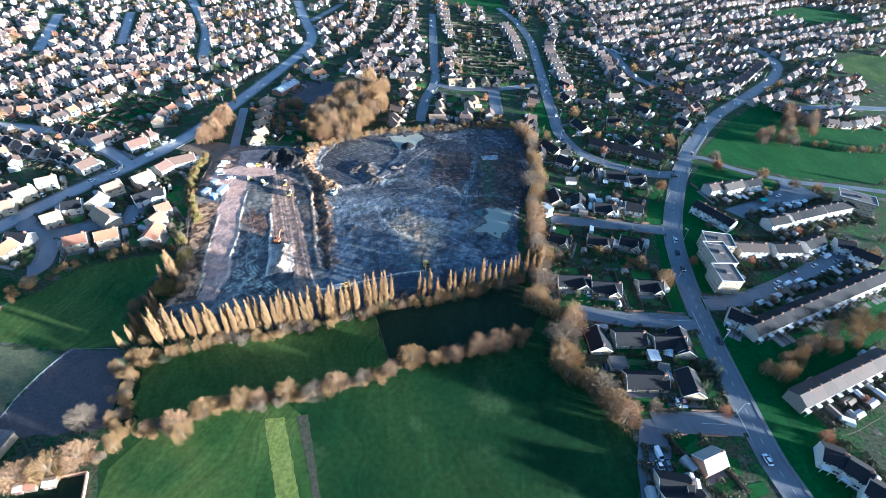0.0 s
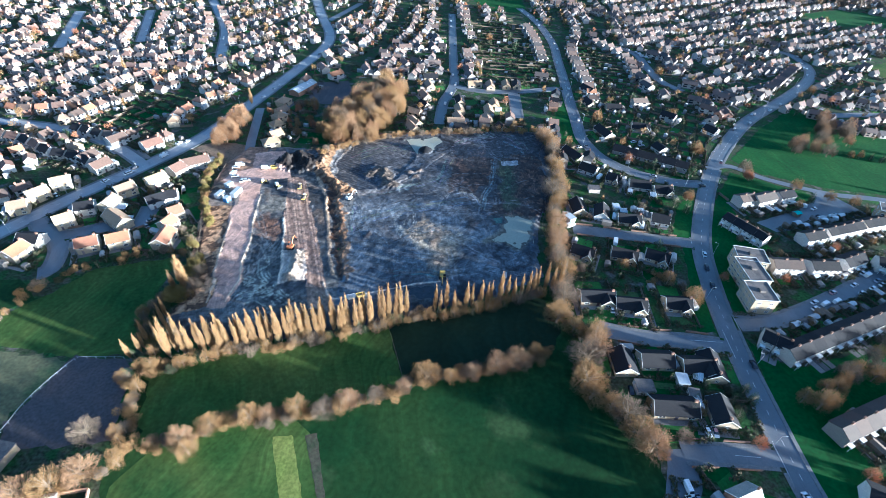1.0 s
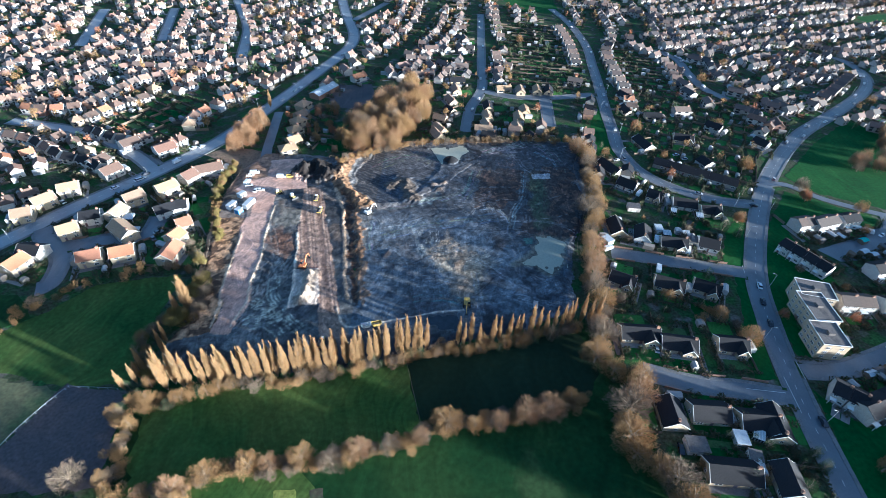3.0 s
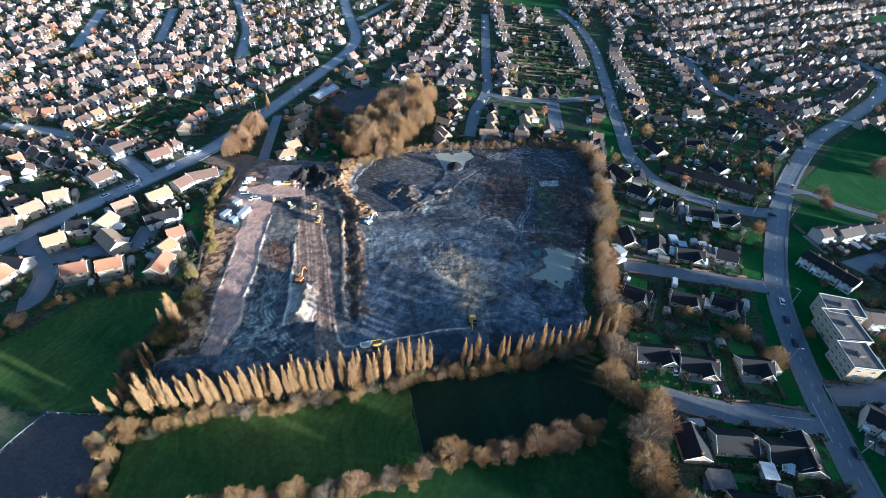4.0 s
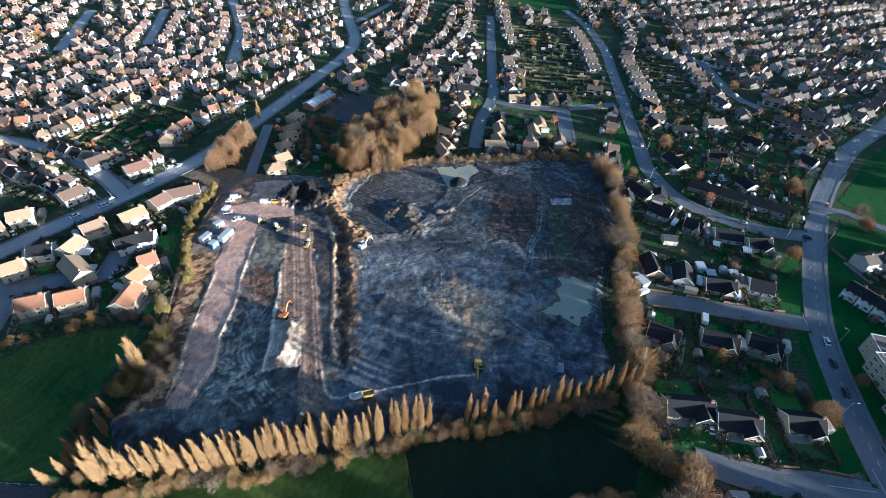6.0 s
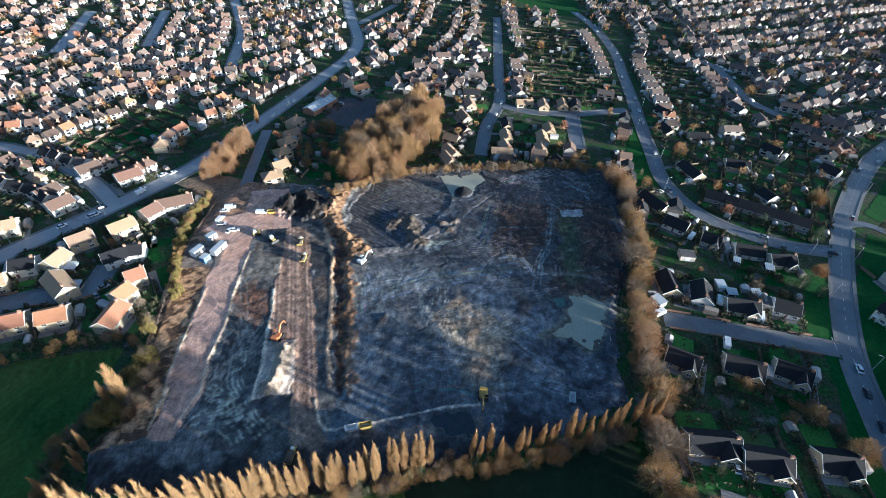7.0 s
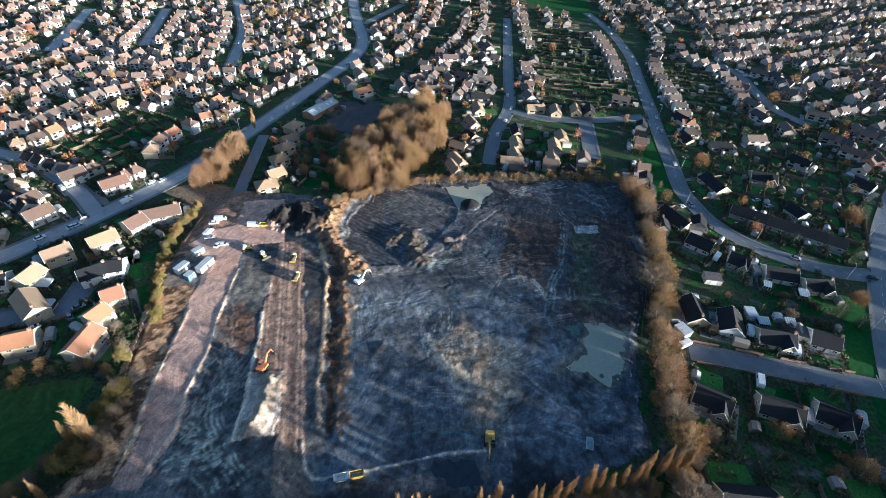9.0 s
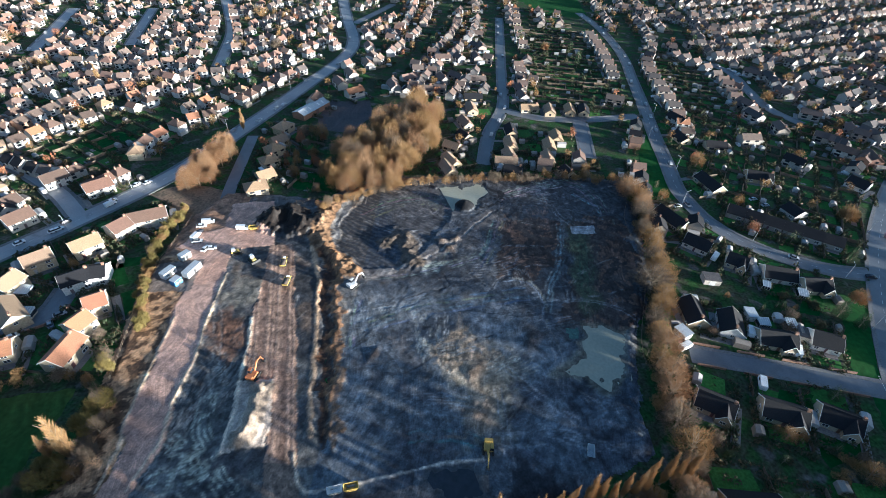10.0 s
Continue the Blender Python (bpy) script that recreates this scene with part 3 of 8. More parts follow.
N_BUNG = [(87.6, 172.0, 10.6, -26), (108.5, 170.3, 12.1, -18), (125.3, 168.9, 10.7, -25), (85.5, 140.5, 14.8, -2), (99.8, 135.8, 13.0, -7), (121.8, 136.4, 11.1, -4)]
N_BUNG2 = [(85.9, 104.3, 10.7, -92), (99.7, 105.5, 12.5, -2), (116.0, 102.7, 12.9, -2), (121.5, 101.8, 12.6, -97), (98.4, 84.4, 15.6, -4), (115.7, 81.8, 10.7, -97)]
N_BUNG3 = [(107.5, 272.0, 15.2, -61), (113.1, 253.9, 10.1, -38), (125.9, 243.2, 7.5, -28), (140.3, 236.2, 12.0, -11), (152.4, 230.6, 10.6, 1), (95.3, 210.9, 11.9, -90), (107.5, 206.2, 10.8, -106), (121.2, 200.4, 12.0, -7), (139.3, 200.8, 9.0, -18), (169.9, 316.4, 12.3, -14), (139.2, 306.2, 15.0, -73), (223.8, 314.6, 9.4, -55)]
N_LONG = [(160.4, 271.4, 49.3, -29), (172.5, 284.1, 9.1, -69)]
N_BOT = [(106.5, 52.4, 13.7, 10), (91.5, 44.1, 10.2, -13), (92.4, 38.8, 13.3, -5)]
TERR_R = [(188.3, 161.8, 15.2, -3), (207.2, 161.1, 14.5, 0), (226.2, 165.8, 16.1, 21), (200.6, 123.2, 98.0, 20), (243.4, 163.6, 8.9, -23), (248.2, 153.9, 13.0, -47), (154.6, 113.6, 11.0, -38)]
TERR_R2 = [(198.8, 220.4, 11.1, 15), (211.0, 221.6, 15.5, 19), (226.3, 225.4, 12.0, 16), (183.6, 191.6, 24.4, -59), (217.7, 185.3, 13.9, 14), (239.9, 192.1, 26.9, 16), (265.1, 199.1, 22.7, 14)]
TERR_R3 = [(179.4, 81.5, 56.5, 19), (151.4, 50.4, 7.6, -30), (156.4, 45.0, 7.6, -48), (157.6, 38.6, 5.9, -46)]
FLATS = [(169.7, 164.2, 14.2, -13), (164.5, 153.5, 16.6, -93), (159.9, 138.3, 12.3, -95)]
FLATS2 = [(280.3, 203.1, 19.1, -33)]
MIDG2 = [(18.3, 482.4, 16.5, -76), (22.9, 509.6, 14.6, -78), (17.8, 516.1, 8.1, -56), (-8.9, 475.8, 13.2, 10), (-20.4, 467.3, 8.5, -38), (4.1, 478.1, 7.3, -53), (19.7, 551.0, 12.5, -8), (-73.8, 430.0, 14.6, -60), (-78.5, 412.0, 16.3, -59), (-66.0, 397.8, 12.0, 44), (-66.0, 456.3, 18.9, -65), (-70.0, 492.2, 21.5, -70), (-77.5, 529.3, 24.8, -67), (-26.4, 447.9, 8.2, 9), (-32.1, 432.6, 11.7, 37), (-40.8, 411.5, 12.9, -67), (-18.8, 408.6, 9.3, 9), (-8.6, 411.5, 7.7, -10), (-87.5, 372.2, 17.0, 68), (-89.0, 381.8, 13.8, 82)]
LANEROW = [(-91.8, 276.5, 9.4, 29), (-91.7, 289.8, 7.2, 41), (-93.4, 301.8, 7.7, 41), (-94.6, 314.4, 7.7, 52), (-96.0, 326.5, 7.5, 48), (-97.2, 340.4, 9.1, 68)]
RMID = [(216.9, 454.4, 10.3, -45), (208.2, 417.2, 16.9, -68), (205.3, 397.6, 13.2, -71), (213.8, 379.1, 14.2, -98), (184.8, 361.0, 13.5, 7), (160.4, 351.8, 11.3, -2), (198.9, 334.9, 10.0, -44), (247.9, 405.6, 14.7, -29), (237.1, 369.5, 11.9, -32), (238.6, 351.1, 15.6, -42), (265.3, 386.8, 13.3, -109), (272.2, 379.8, 12.1, -65), (250.8, 439.6, 13.0, -43), (243.7, 483.8, 15.7, -42), (254.5, 464.5, 12.8, -54), (142.7, 359.5, 18.2, -78), (147.6, 383.3, 13.2, -60), (113.8, 411.7, 11.0, -17), (251.1, 345.1, 17.0, -100), (305.4, 450.4, 25.2, 33)]
M_DIGGER = (-58.3, 172.8)
M_YDIG = (15.4, 152.9)
M_DOZER = (-76.7, 226.6)
M_DUMP1 = (-63.9, 226.0)
M_DUMP2 = (-59.7, 215.4)
M_WDIG = (-34.3, 215.2)
M_SKIPW = (-25.6, 139.2)
M_SKIPY = (-21.5, 140.3)
M_VANS = (-87.8, 246.1)
M_YSK = (-83.3, 246.9)
M_ROLL = (-85.2, 230.4)
M_CAB1 = (-97.2, 218.0)
M_CAB2 = (-105.4, 215.7)
M_CAB3 = (-100.3, 211.4)
M_CAB4 = (-103.6, 225.9)
M_BALL = (8.8, 273.5)
M_TIP = (-41.5, 129.8)
M_WT = (44.9, 153.8)
COURT_SHEDS = [(171.7, 124.6), (176.7, 126.4), (182.8, 128.8), (187.9, 132.0), (190.4, 131.2), (196.7, 134.4), (201.7, 135.7), (206.8, 137.0), (212.0, 134.8), (226.6, 145.1), (232.0, 145.0), (239.1, 147.1), (247.1, 151.5), (212.4, 155.9), (217.3, 157.4), (201.4, 156.0), (202.7, 208.3), (211.5, 213.6), (216.0, 212.5), (212.5, 198.2), (220.0, 200.2), (223.7, 198.2), (233.9, 204.2), (238.4, 205.3), (246.3, 207.3), (252.2, 208.4), (221.8, 216.9), (176.5, 72.1), (182.4, 74.8), (184.8, 70.8), (191.5, 74.4), (175.8, 66.6), (174.8, 72.2), (196.7, 77.2), (166.4, 68.3)]
COURT_TRAILERS = [(229.8, 221.3, -25), (235.1, 218.7, -30), (238.4, 204.2, -30), (246.2, 206.3, -30), (169.4, 64.2, -30), (216.2, 157.4, -40)]
TARP = (226.1, 209.6)
COURT_FENCE_A = [(167.1, 126.0), (173.6, 119.1), (191.5, 125.4), (220.2, 136.7), (242.8, 144.8)]
COURT_FENCE_B = [(158.8, 69.1), (163.9, 59.2), (188.9, 66.9)]
CARPARK1 = [(171.4, 135.0), (190.0, 140.1), (219.6, 150.4), (246.1, 161.8), (253.7, 156.9), (242.6, 150.1), (224.5, 145.2), (200.5, 138.5), (180.2, 129.5), (167.2, 127.9)]
CARPARK2 = [(197.5, 202.2), (220.5, 211.5), (245.2, 223.7), (260.7, 236.7), (265.5, 229.6), (273.5, 210.6), (254.6, 206.3), (233.7, 198.2), (204.7, 193.4)]
CARAVANS = [(87.0, 195.2, 29.4), (114.2, 203.7, -111.8), (118.2, 246.2, 49.5), (127.4, 195.8, -113.7), (107.8, 181.3, -110.8)]
GARAGES = [(110.5, 231.5, -5.3, 6.5, 5.0), (118.0, 212.5, -3.2, 3.6, 5.0), (133.8, 203.7, -111.6, 5.2, 4.0), (88.3, 201.4, -60.9, 5.1, 4.0), (90.7, 93.1, -2.5, 6.8, 5.5), (107.0, 96.1, -5.4, 4.2, 5.0), (108.9, 89.8, -13.3, 3.9, 4.0)]
CONSERVATORIES = [(120.9, 208.3, -2.9, 4.0, 3.5), (145.0, 225.4, -14.8, 3.5, 4.0), (131.2, 208.2, -3.3, 3.5, 4.5), (132.1, 229.2, -21.0, 2.8, 3.0), (-152.8, 203.1, 0.9, 6.4, 4.0), (-143.8, 193.2, 5.0, 3.4, 3.5), (113.7, 97.3, -25.1, 3.5, 3.5)]
S_EDGE2 = [(-67.1, 196.8), (-63.4, 179.3), (-60.1, 161.7), (-59.1, 147.5)]
S_STRIP = [(-104, 126), (-86.0, 133), (-86, 146), (-90, 155), (-91, 176), (-95, 195), (-97, 208), (-105, 229), (-116, 226), (-116, 200), (-108, 176), (-104, 158)]
S_SWEEP = [(-66.4, 238.7), (-52.3, 227.8), (-35.6, 221.2), (-20.8, 224.0), (-8.2, 233.3), (5.2, 247.0), (20.4, 268.7)]
WORKSHOP = (-87.9, 369.0, 25.1, 64.8)
YARD_A = [(-82.0, 358.9), (-83.0, 385.8), (-55.0, 392.0), (-49.0, 369.5), (-59.4, 343.3), (-78.9, 345.8)]
MID_GARDENS = [(-81.8, 281.7), (-91.6, 331.3), (-86.5, 347.3), (-72.6, 338.9), (-66.8, 303.1), (-59.7, 280.7)]
R_GARDENS_A = [(81.8, 169.8), (133.4, 168.8), (133.1, 148.4), (127.2, 143.5), (80.2, 149.2)]
R_GARDENS_B = [(91.1, 212.5), (130.9, 233.0), (157.1, 216.7), (152.8, 206.9), (89.1, 198.5)]
R_GARDENS_C = [(90.4, 101.6), (108.6, 102.1), (124.0, 93.1), (127.4, 85.4), (121.0, 72.9), (96.8, 75.7), (86.5, 91.1)]
S_RIM = [(-51.7, 271.6), (-35.3, 289.4), (-15.1, 295.7), (13.1, 299.3), (49.1, 302.6)]
S_KERB = [(-86.6, 135.8), (-87.4, 147.4), (-89.5, 155.4), (-91.8, 174.2), (-93.4, 194.8)]
S_KERB2 = [(-79.1, 136.2), (-76.8, 150.4), (-79.2, 162.3), (-79.5, 178.2), (-82.3, 196.9), (-84.4, 217.9)]
S_EDGE = [(-39.0, 148.6), (-36.1, 140.6), (-33.1, 138.6), (-23.4, 140.5), (-11.4, 144.1), (0.3, 147.9), (14.1, 150.2)]
FIELD_BASE = [(-88.0, 38.4), (-96.3, 73.5), (-103.5, 107.3), (-85.2, 116.8), (-32.7, 118.4), (-1.8, 125.7), (26.5, 131.9), (64.7, 150.3), (71.8, 127.3), (70.5, 107.6), (85.9, 74.7), (85.6, 57.1), (74.4, 29.3)]
PADDOCK_FENCE = [(-135.1, 74.4), (-133.6, 79.1), (-132.8, 87.9), (-129.5, 98.3), (-125.2, 107.8), (-105.9, 107.5)]
FIELD_FENCE = [(-8.1, 122.5), (-1.4, 97.0)]
YARD = [(-106.6, 251.4), (-125.3, 344.8), (-107.6, 405.5), (-66.2, 422.4), (-24.5, 397.9), (-57.8, 273.0)]
S_DARKW = [(-78.3, 166.4), (-79.7, 179.2), (-62.7, 180.1), (-59.7, 161.5), (-59.0, 147.8), (-47.5, 148.2), (-42.4, 135.3), (-68.1, 129.5), (-75.5, 152.7)]
S_REDB = [(-80.6, 190.4), (-72.3, 200.0), (-65.7, 188.5), (-67.9, 177.3), (-79.7, 179.2)]
S_PALEB = [(-82.5, 212.5), (-70.8, 215.8), (-67.7, 202.3), (-77.9, 200.4)]
S_DARKE = [(26.7, 167.7), (37.2, 165.9), (48.7, 178.1), (62.6, 173.6), (61.9, 156.7), (44.2, 151.7), (24.5, 152.4)]
S_PALEM = [(-24.2, 211.3), (1.9, 216.0), (30.4, 221.1), (37.0, 211.4), (24.7, 198.8), (-3.0, 199.8), (-21.7, 194.4)]
S_PALEL = [(-31.8, 165.3), (-20.7, 170.5), (-16.9, 161.3), (-22.0, 150.9), (-28.1, 148.1)]
S_TOP = [(22.0, 291.6), (61.6, 300.1), (88.1, 296.3), (82.0, 269.7), (28.3, 266.5)]
S_PALEP = [(57.5, 262.5), (68.5, 263.8), (68.4, 257.8), (56.8, 256.0)]
WASTE = [(-140.5, 269.6), (-128.2, 280.9), (-105.8, 276.7), (-104.0, 268.7), (-101.1, 251.2), (-113.8, 248.8), (-127.2, 261.2)]
R_LONG_A = [(128, 262), (190, 250), (262, 332), (262, 400), (140, 400), (124, 330)]
R_LONG_B = [(60, 395), (122, 395), (138, 580), (62, 580)]
R_LONG_C = [(156, 400), (204, 400), (212, 500), (172, 530)]
W_LONG = [(-225, 296), (-185, 284), (-160, 296), (-160, 345), (-205, 352)]
S_SAND2 = [(-2.5, 190.5), (6.0, 194.5), (13.5, 192.5), (21.0, 187.0), (16.0, 181.5), (7.0, 178.5), (0.0, 179.0)]
S_RING = (51.9, 168.5)
S_FAN = [[(-74.7, 151.1), (-65.9, 146.7), (-58.0, 140.0)], [(-74.0, 141.8), (-70.0, 143.1), (-66.2, 145.0)], [(-73.6, 138.7), (-68.5, 140.9), (-63.6, 143.7)], [(-70.2, 137.0), (-65.6, 138.8), (-60.5, 141.3)], [(-72.9, 148.1), (-71.9, 149.6), (-70.8, 150.6)], [(-73.5, 146.1), (-70.3, 147.2), (-66.7, 148.6)], [(-74.1, 144.1), (-69.6, 145.5), (-64.9, 146.8)], [(-70.5, 165.8), (-68.4, 155.7), (-61.1, 143.9), (-52.7, 135.4)], [(-68.8, 165.9), (-66.0, 154.7), (-59.6, 144.0), (-51.7, 136.5)], [(-65.4, 138.4), (-61.2, 135.7), (-58.2, 133.1)]]
S_BUNDLES = [([(25.5, 283.5), (45.2, 293.8), (65.3, 298.8), (74.2, 284.4), (75.6, 266.0)], 5, 1.6, (0.17, 0.17, 0.175)), ([(52.2, 266.3), (51.1, 249.5), (46.9, 231.7), (41.4, 217.9), (39.5, 207.7)], 3, 1.4, (0.2, 0.2, 0.205)), ([(63.9, 289.8), (71.7, 280.9), (74.8, 268.9)], 2, 1.6, (0.22, 0.22, 0.23)), ([(28.2, 172.0), (22.3, 163.3), (16.8, 156.5)], 2, 1.6, (0.03, 0.032, 0.04)), ([(-4.0, 228.7), (1.8, 220.3), (3.6, 210.0)], 2, 1.8, (0.03, 0.032, 0.04)), ([(-29.8, 193.6), (-10.4, 204.7), (10.9, 210.8), (33.1, 217.1)], 4, 2.2, (0.13, 0.135, 0.15)), ([(21.4, 222.3), (33.7, 223.6), (38.7, 213.5), (38.0, 200.1)], 2, 1.5, (0.2, 0.2, 0.21)), ([(-33.2, 221.0), (-12.3, 225.5), (10.7, 235.0), (24.1, 249.1)], 4, 1.3, (0.16, 0.15, 0.145)), ([(-38.6, 261.7), (-25.8, 272.4), (-8.0, 277.8), (3.4, 266.6)], 6, 1.7, (0.12, 0.115, 0.115)), ([(24.6, 263.1), (20.6, 246.1), (15.5, 230.7)], 5, 1.5, (0.16, 0.165, 0.175)), ([(81.6, 252.8), (82.9, 235.5), (75.6, 211.2), (70.0, 196.0)], 2, 1.2, (0.03, 0.03, 0.034)), ([(54.6, 252.5), (49.2, 232.0), (48.2, 208.6)], 2, 1.5, (0.03, 0.03, 0.034)), ([(-30.7, 207.9), (-31.4, 196.9), (-30.0, 183.9)], 3, 1.3, (0.15, 0.155, 0.17)), ([(-11.3, 154.2), (5.5, 156.8), (14.5, 153.9)], 3, 1.5, (0.13, 0.135, 0.14)), ([(61.9, 256.0), (58.4, 235.3), (56.8, 221.6)], 3, 1.4, (0.06, 0.085, 0.06))]
STRIP = [(-45.3, 75.2), (-38.6, 75.8), (-29.0, 47.5), (-25.4, 34.9), (-32.8, 35.3), (-36.3, 47.8)]
STRIP_D = [(-34.5, 75.6), (-30.4, 76.5), (-26.1, 60.4), (-20.2, 39.2), (-22.7, 39.3), (-27.7, 56.6)]
LAWNS = [[(93.6, 101.9), (107.0, 101.1), (105.3, 95.4), (92.3, 96.3)], [(95.2, 93.5), (104.8, 92.8), (103.7, 88.7), (94.2, 89.2)], [(93.7, 76.6), (104.3, 75.5), (103.7, 72.7), (93.0, 73.3)], [(95.3, 131.7), (101.4, 129.5), (104.1, 122.6), (95.8, 121.9)], [(99.7, 63.9), (107.5, 64.2), (109.0, 61.1), (103.3, 57.9), (97.4, 58.8)], [(118.6, 44.3), (124.6, 45.0), (124.2, 41.0), (116.7, 39.4)], [(116.2, 54.0), (120.1, 52.7), (118.2, 47.4), (114.4, 48.6)], [(116.6, 112.2), (124.7, 111.1), (123.5, 108.5), (115.1, 108.7)], [(97.9, 113.6), (107.7, 113.3), (106.7, 110.7), (96.9, 111.0)], [(135.5, 144.6), (138.7, 144.6), (134.0, 121.9), (124.5, 120.2)], [(-134.9, 238.0), (-127.0, 258.6), (-117.3, 254.3), (-118.2, 238.1)], [(-138.6, 222.6), (-122.2, 226.4), (-120.1, 221.5), (-133.8, 217.0)], [(-116.3, 182.4), (-110.9, 186.2), (-103.6, 176.4), (-109.1, 173.4)], [(-118.9, 205.9), (-111.6, 211.0), (-107.4, 201.1), (-111.7, 195.3)], [(-134.5, 220.2), (-128.5, 223.5), (-119.0, 211.9), (-124.0, 207.9)], [(-200.6, 312.9), (-196.1, 329.0), (-176.8, 325.9), (-179.6, 303.0)], [(146.8, 227.2), (156.5, 228.0), (146.7, 214.9), (139.5, 215.9)], [(179.5, 262.9), (190.7, 259.8), (172.6, 243.0), (165.6, 247.9)], [(135.7, 232.9), (144.7, 232.0), (137.0, 221.7), (129.5, 222.7)], [(113.5, 180.0), (124.0, 178.5), (119.7, 174.1), (110.1, 175.1)], [(113.1, 162.2), (126.8, 164.8), (130.4, 159.7), (115.0, 153.7)]]
YARD_F = [(90.7, 69.2), (101.4, 69.0), (96.7, 54.9), (91.6, 49.7), (93.6, 48.1), (85.8, 39.1), (80.0, 39.4), (83.4, 53.3)]
WALLED = [(-113.7, 55.9), (-96.2, 58.5), (-93.0, 47.7), (-112.7, 47.2)]
GREYBLD = [(-136.2, 73.4), (-124.3, 71.9), (-118.6, 67.9), (-119.8, 62.4), (-129.8, 62.9)]
WSHEDS = [(-113.6, 54.3), (-110.6, 54.9), (-105.4, 55.5)]
TREES_NEAR = [(-53.7, 81.2), (-23.5, 84.9), (-70.4, 69.4), (217.8, 251.1), (242.0, 236.9), (256.5, 225.4), (269.1, 220.8), (-104.5, 75.6), (165.5, 223.1), (197.5, 280.8), (140.2, 327.7), (78.8, 518.0), (130.6, 138.7), (123.7, 151.2), (229.3, 431.0), (196.7, 281.8), (220.8, 259.7), (514.8, 516.5), (539.3, 525.6), (357.9, 397.6), (-83.8, 333.9), (-73.8, 334.4), (-291.4, 414.2), (-283.2, 410.2), (-297.3, 413.7), (-180.8, 563.9), (-172.5, 572.8), (-158.8, 559.1), (-190.8, 578.3), (-142.9, 480.2)]
POP_SINGLE = [(-98.5, 145.2, 20.0), (-103.0, 144.0, 12.0), (-26.3, 295.2, 8.0), (-121.3, 340.8, 13.0), (-234.8, 391.4, 14.0)]
TREES_RUSSET = [(165.5, 223.1), (140.6, 333.1), (78.8, 518.0), (123.5, 69.7), (-83.8, 327.4), (217.3, 247.4), (217.0, 249.6)]
TREES_GREEN = [(181.8, 251.4), (159.2, 210.3), (154.0, 215.4), (322.6, 229.3), (273.0, 170.3), (129.8, 91.3), (129.8, 86.4), (120.4, 79.8), (208.8, 97.2), (-269.7, 346.0), (98.7, 513.3), (99.8, 480.1), (1.5, 549.1), (102.1, 524.2), (104.4, 498.1), (243.9, 223.7), (-165.2, 385.4), (-153.2, 411.1), (-156.8, 405.6)]
EDGELINES = [(137.2, 122.8, 135.4, 107.4), (129.6, 72.2, 129.4, 65.0), (146.9, 137.3, 145.2, 121.1), (134.0, 115.7, 119.7, 117.0), (122.5, 65.7, 113.6, 66.6), (129.4, 65.0, 128.6, 56.7)]
GIVEWAY = [(129.7, 68.6, -95), (150.9, 184.8, -104)]
CARS_A = [(130.1, 51.8), (141.0, 104.0), (152.8, 173.0), (149.2, 162.7), (145.9, 149.9), (-164.3, 240.0), (-173.7, 230.0), (-154.1, 262.4), (-150.1, 276.8), (-97.8, 231.6), (-95.6, 232.1), (-105.7, 246.4), (-104.9, 241.7), (-104.9, 238.9), (-103.1, 236.0), (-103.9, 249.2), (107.8, 75.2), (110.4, 74.9), (85.5, 92.2), (195.2, 138.1), (190.7, 139.3), (188.4, 135.3), (204.6, 145.9), (219.2, 145.7), (202.2, 139.8), (227.5, 149.1), (231.6, 158.3), (230.3, 159.9), (219.2, 151.2), (234.1, 154.5), (234.5, 151.7), (278.8, 350.5)]
CARS_B = [(396.7, 466.5), (182.8, 239.6), (154.9, 249.8), (162.2, 290.9), (158.2, 295.9), (115.3, 205.1), (87.9, 197.4), (115.6, 285.5), (238.2, 208.4), (241.4, 216.4), (250.9, 209.9), (-165.4, 238.8), (-164.3, 245.1), (-153.1, 259.7), (-111.3, 370.7), (-115.7, 352.7), (-187.1, 491.1), (-179.7, 471.6), (-88.9, 455.7), (-111.7, 581.8), (-133.8, 194.1), (-134.2, 189.5), (-134.0, 179.3), (91.8, 55.5), (90.7, 51.5), (93.6, 51.8), (233.9, 492.6), (237.6, 483.3), (146.8, 427.0), (231.3, 496.3), (235.1, 486.0), (234.8, 468.0)]
SITE_CARS = (9, 16)
CAR_KIND = {0: 0, 1: 1, 2: 0, 3: 1, 4: 1, 5: 0, 6: 0, 7: 0, 9: 0, 10: 0, 14: 2, 15: 3, 16: 0, 17: 2, 18: 1, 19: 3, 20: 0, 21: 0}
MIDG_A = [(13.3, 383.8, 15.0, -80), (9.2, 362.8, 13.9, -68), (8.4, 345.0, 8.0, -53), (1.5, 331.4, 8.8, -27), (1.4, 314.3, 11.2, -61), (-0.2, 306.1, 11.7, -67), (36.9, 355.1, 16.6, -85), (35.5, 337.4, 15.0, -85), (34.1, 324.2, 10.8, -78), (31.4, 317.7, 13.4, 0), (34.4, 308.6, 8.7, -13), (63.8, 350.4, 10.7, -89), (58.0, 338.5, 11.7, -90)]
MIDG_B = [(55.2, 323.6, 10.7, -90), (63.8, 309.8, 7.2, -70), (51.7, 390.2, 11.1, 8), (65.0, 388.5, 14.3, -91), (78.8, 390.9, 15.4, -93), (88.3, 391.8, 14.7, -96), (49.2, 410.6, 9.6, -73), (49.0, 424.3, 12.7, -82), (51.2, 443.4, 13.8, -78), (14.5, 403.0, 16.0, 9), (18.1, 436.6, 15.3, 9), (-7.4, 434.8, 10.2, -65), (2.4, 441.1, 10.8, -41)]
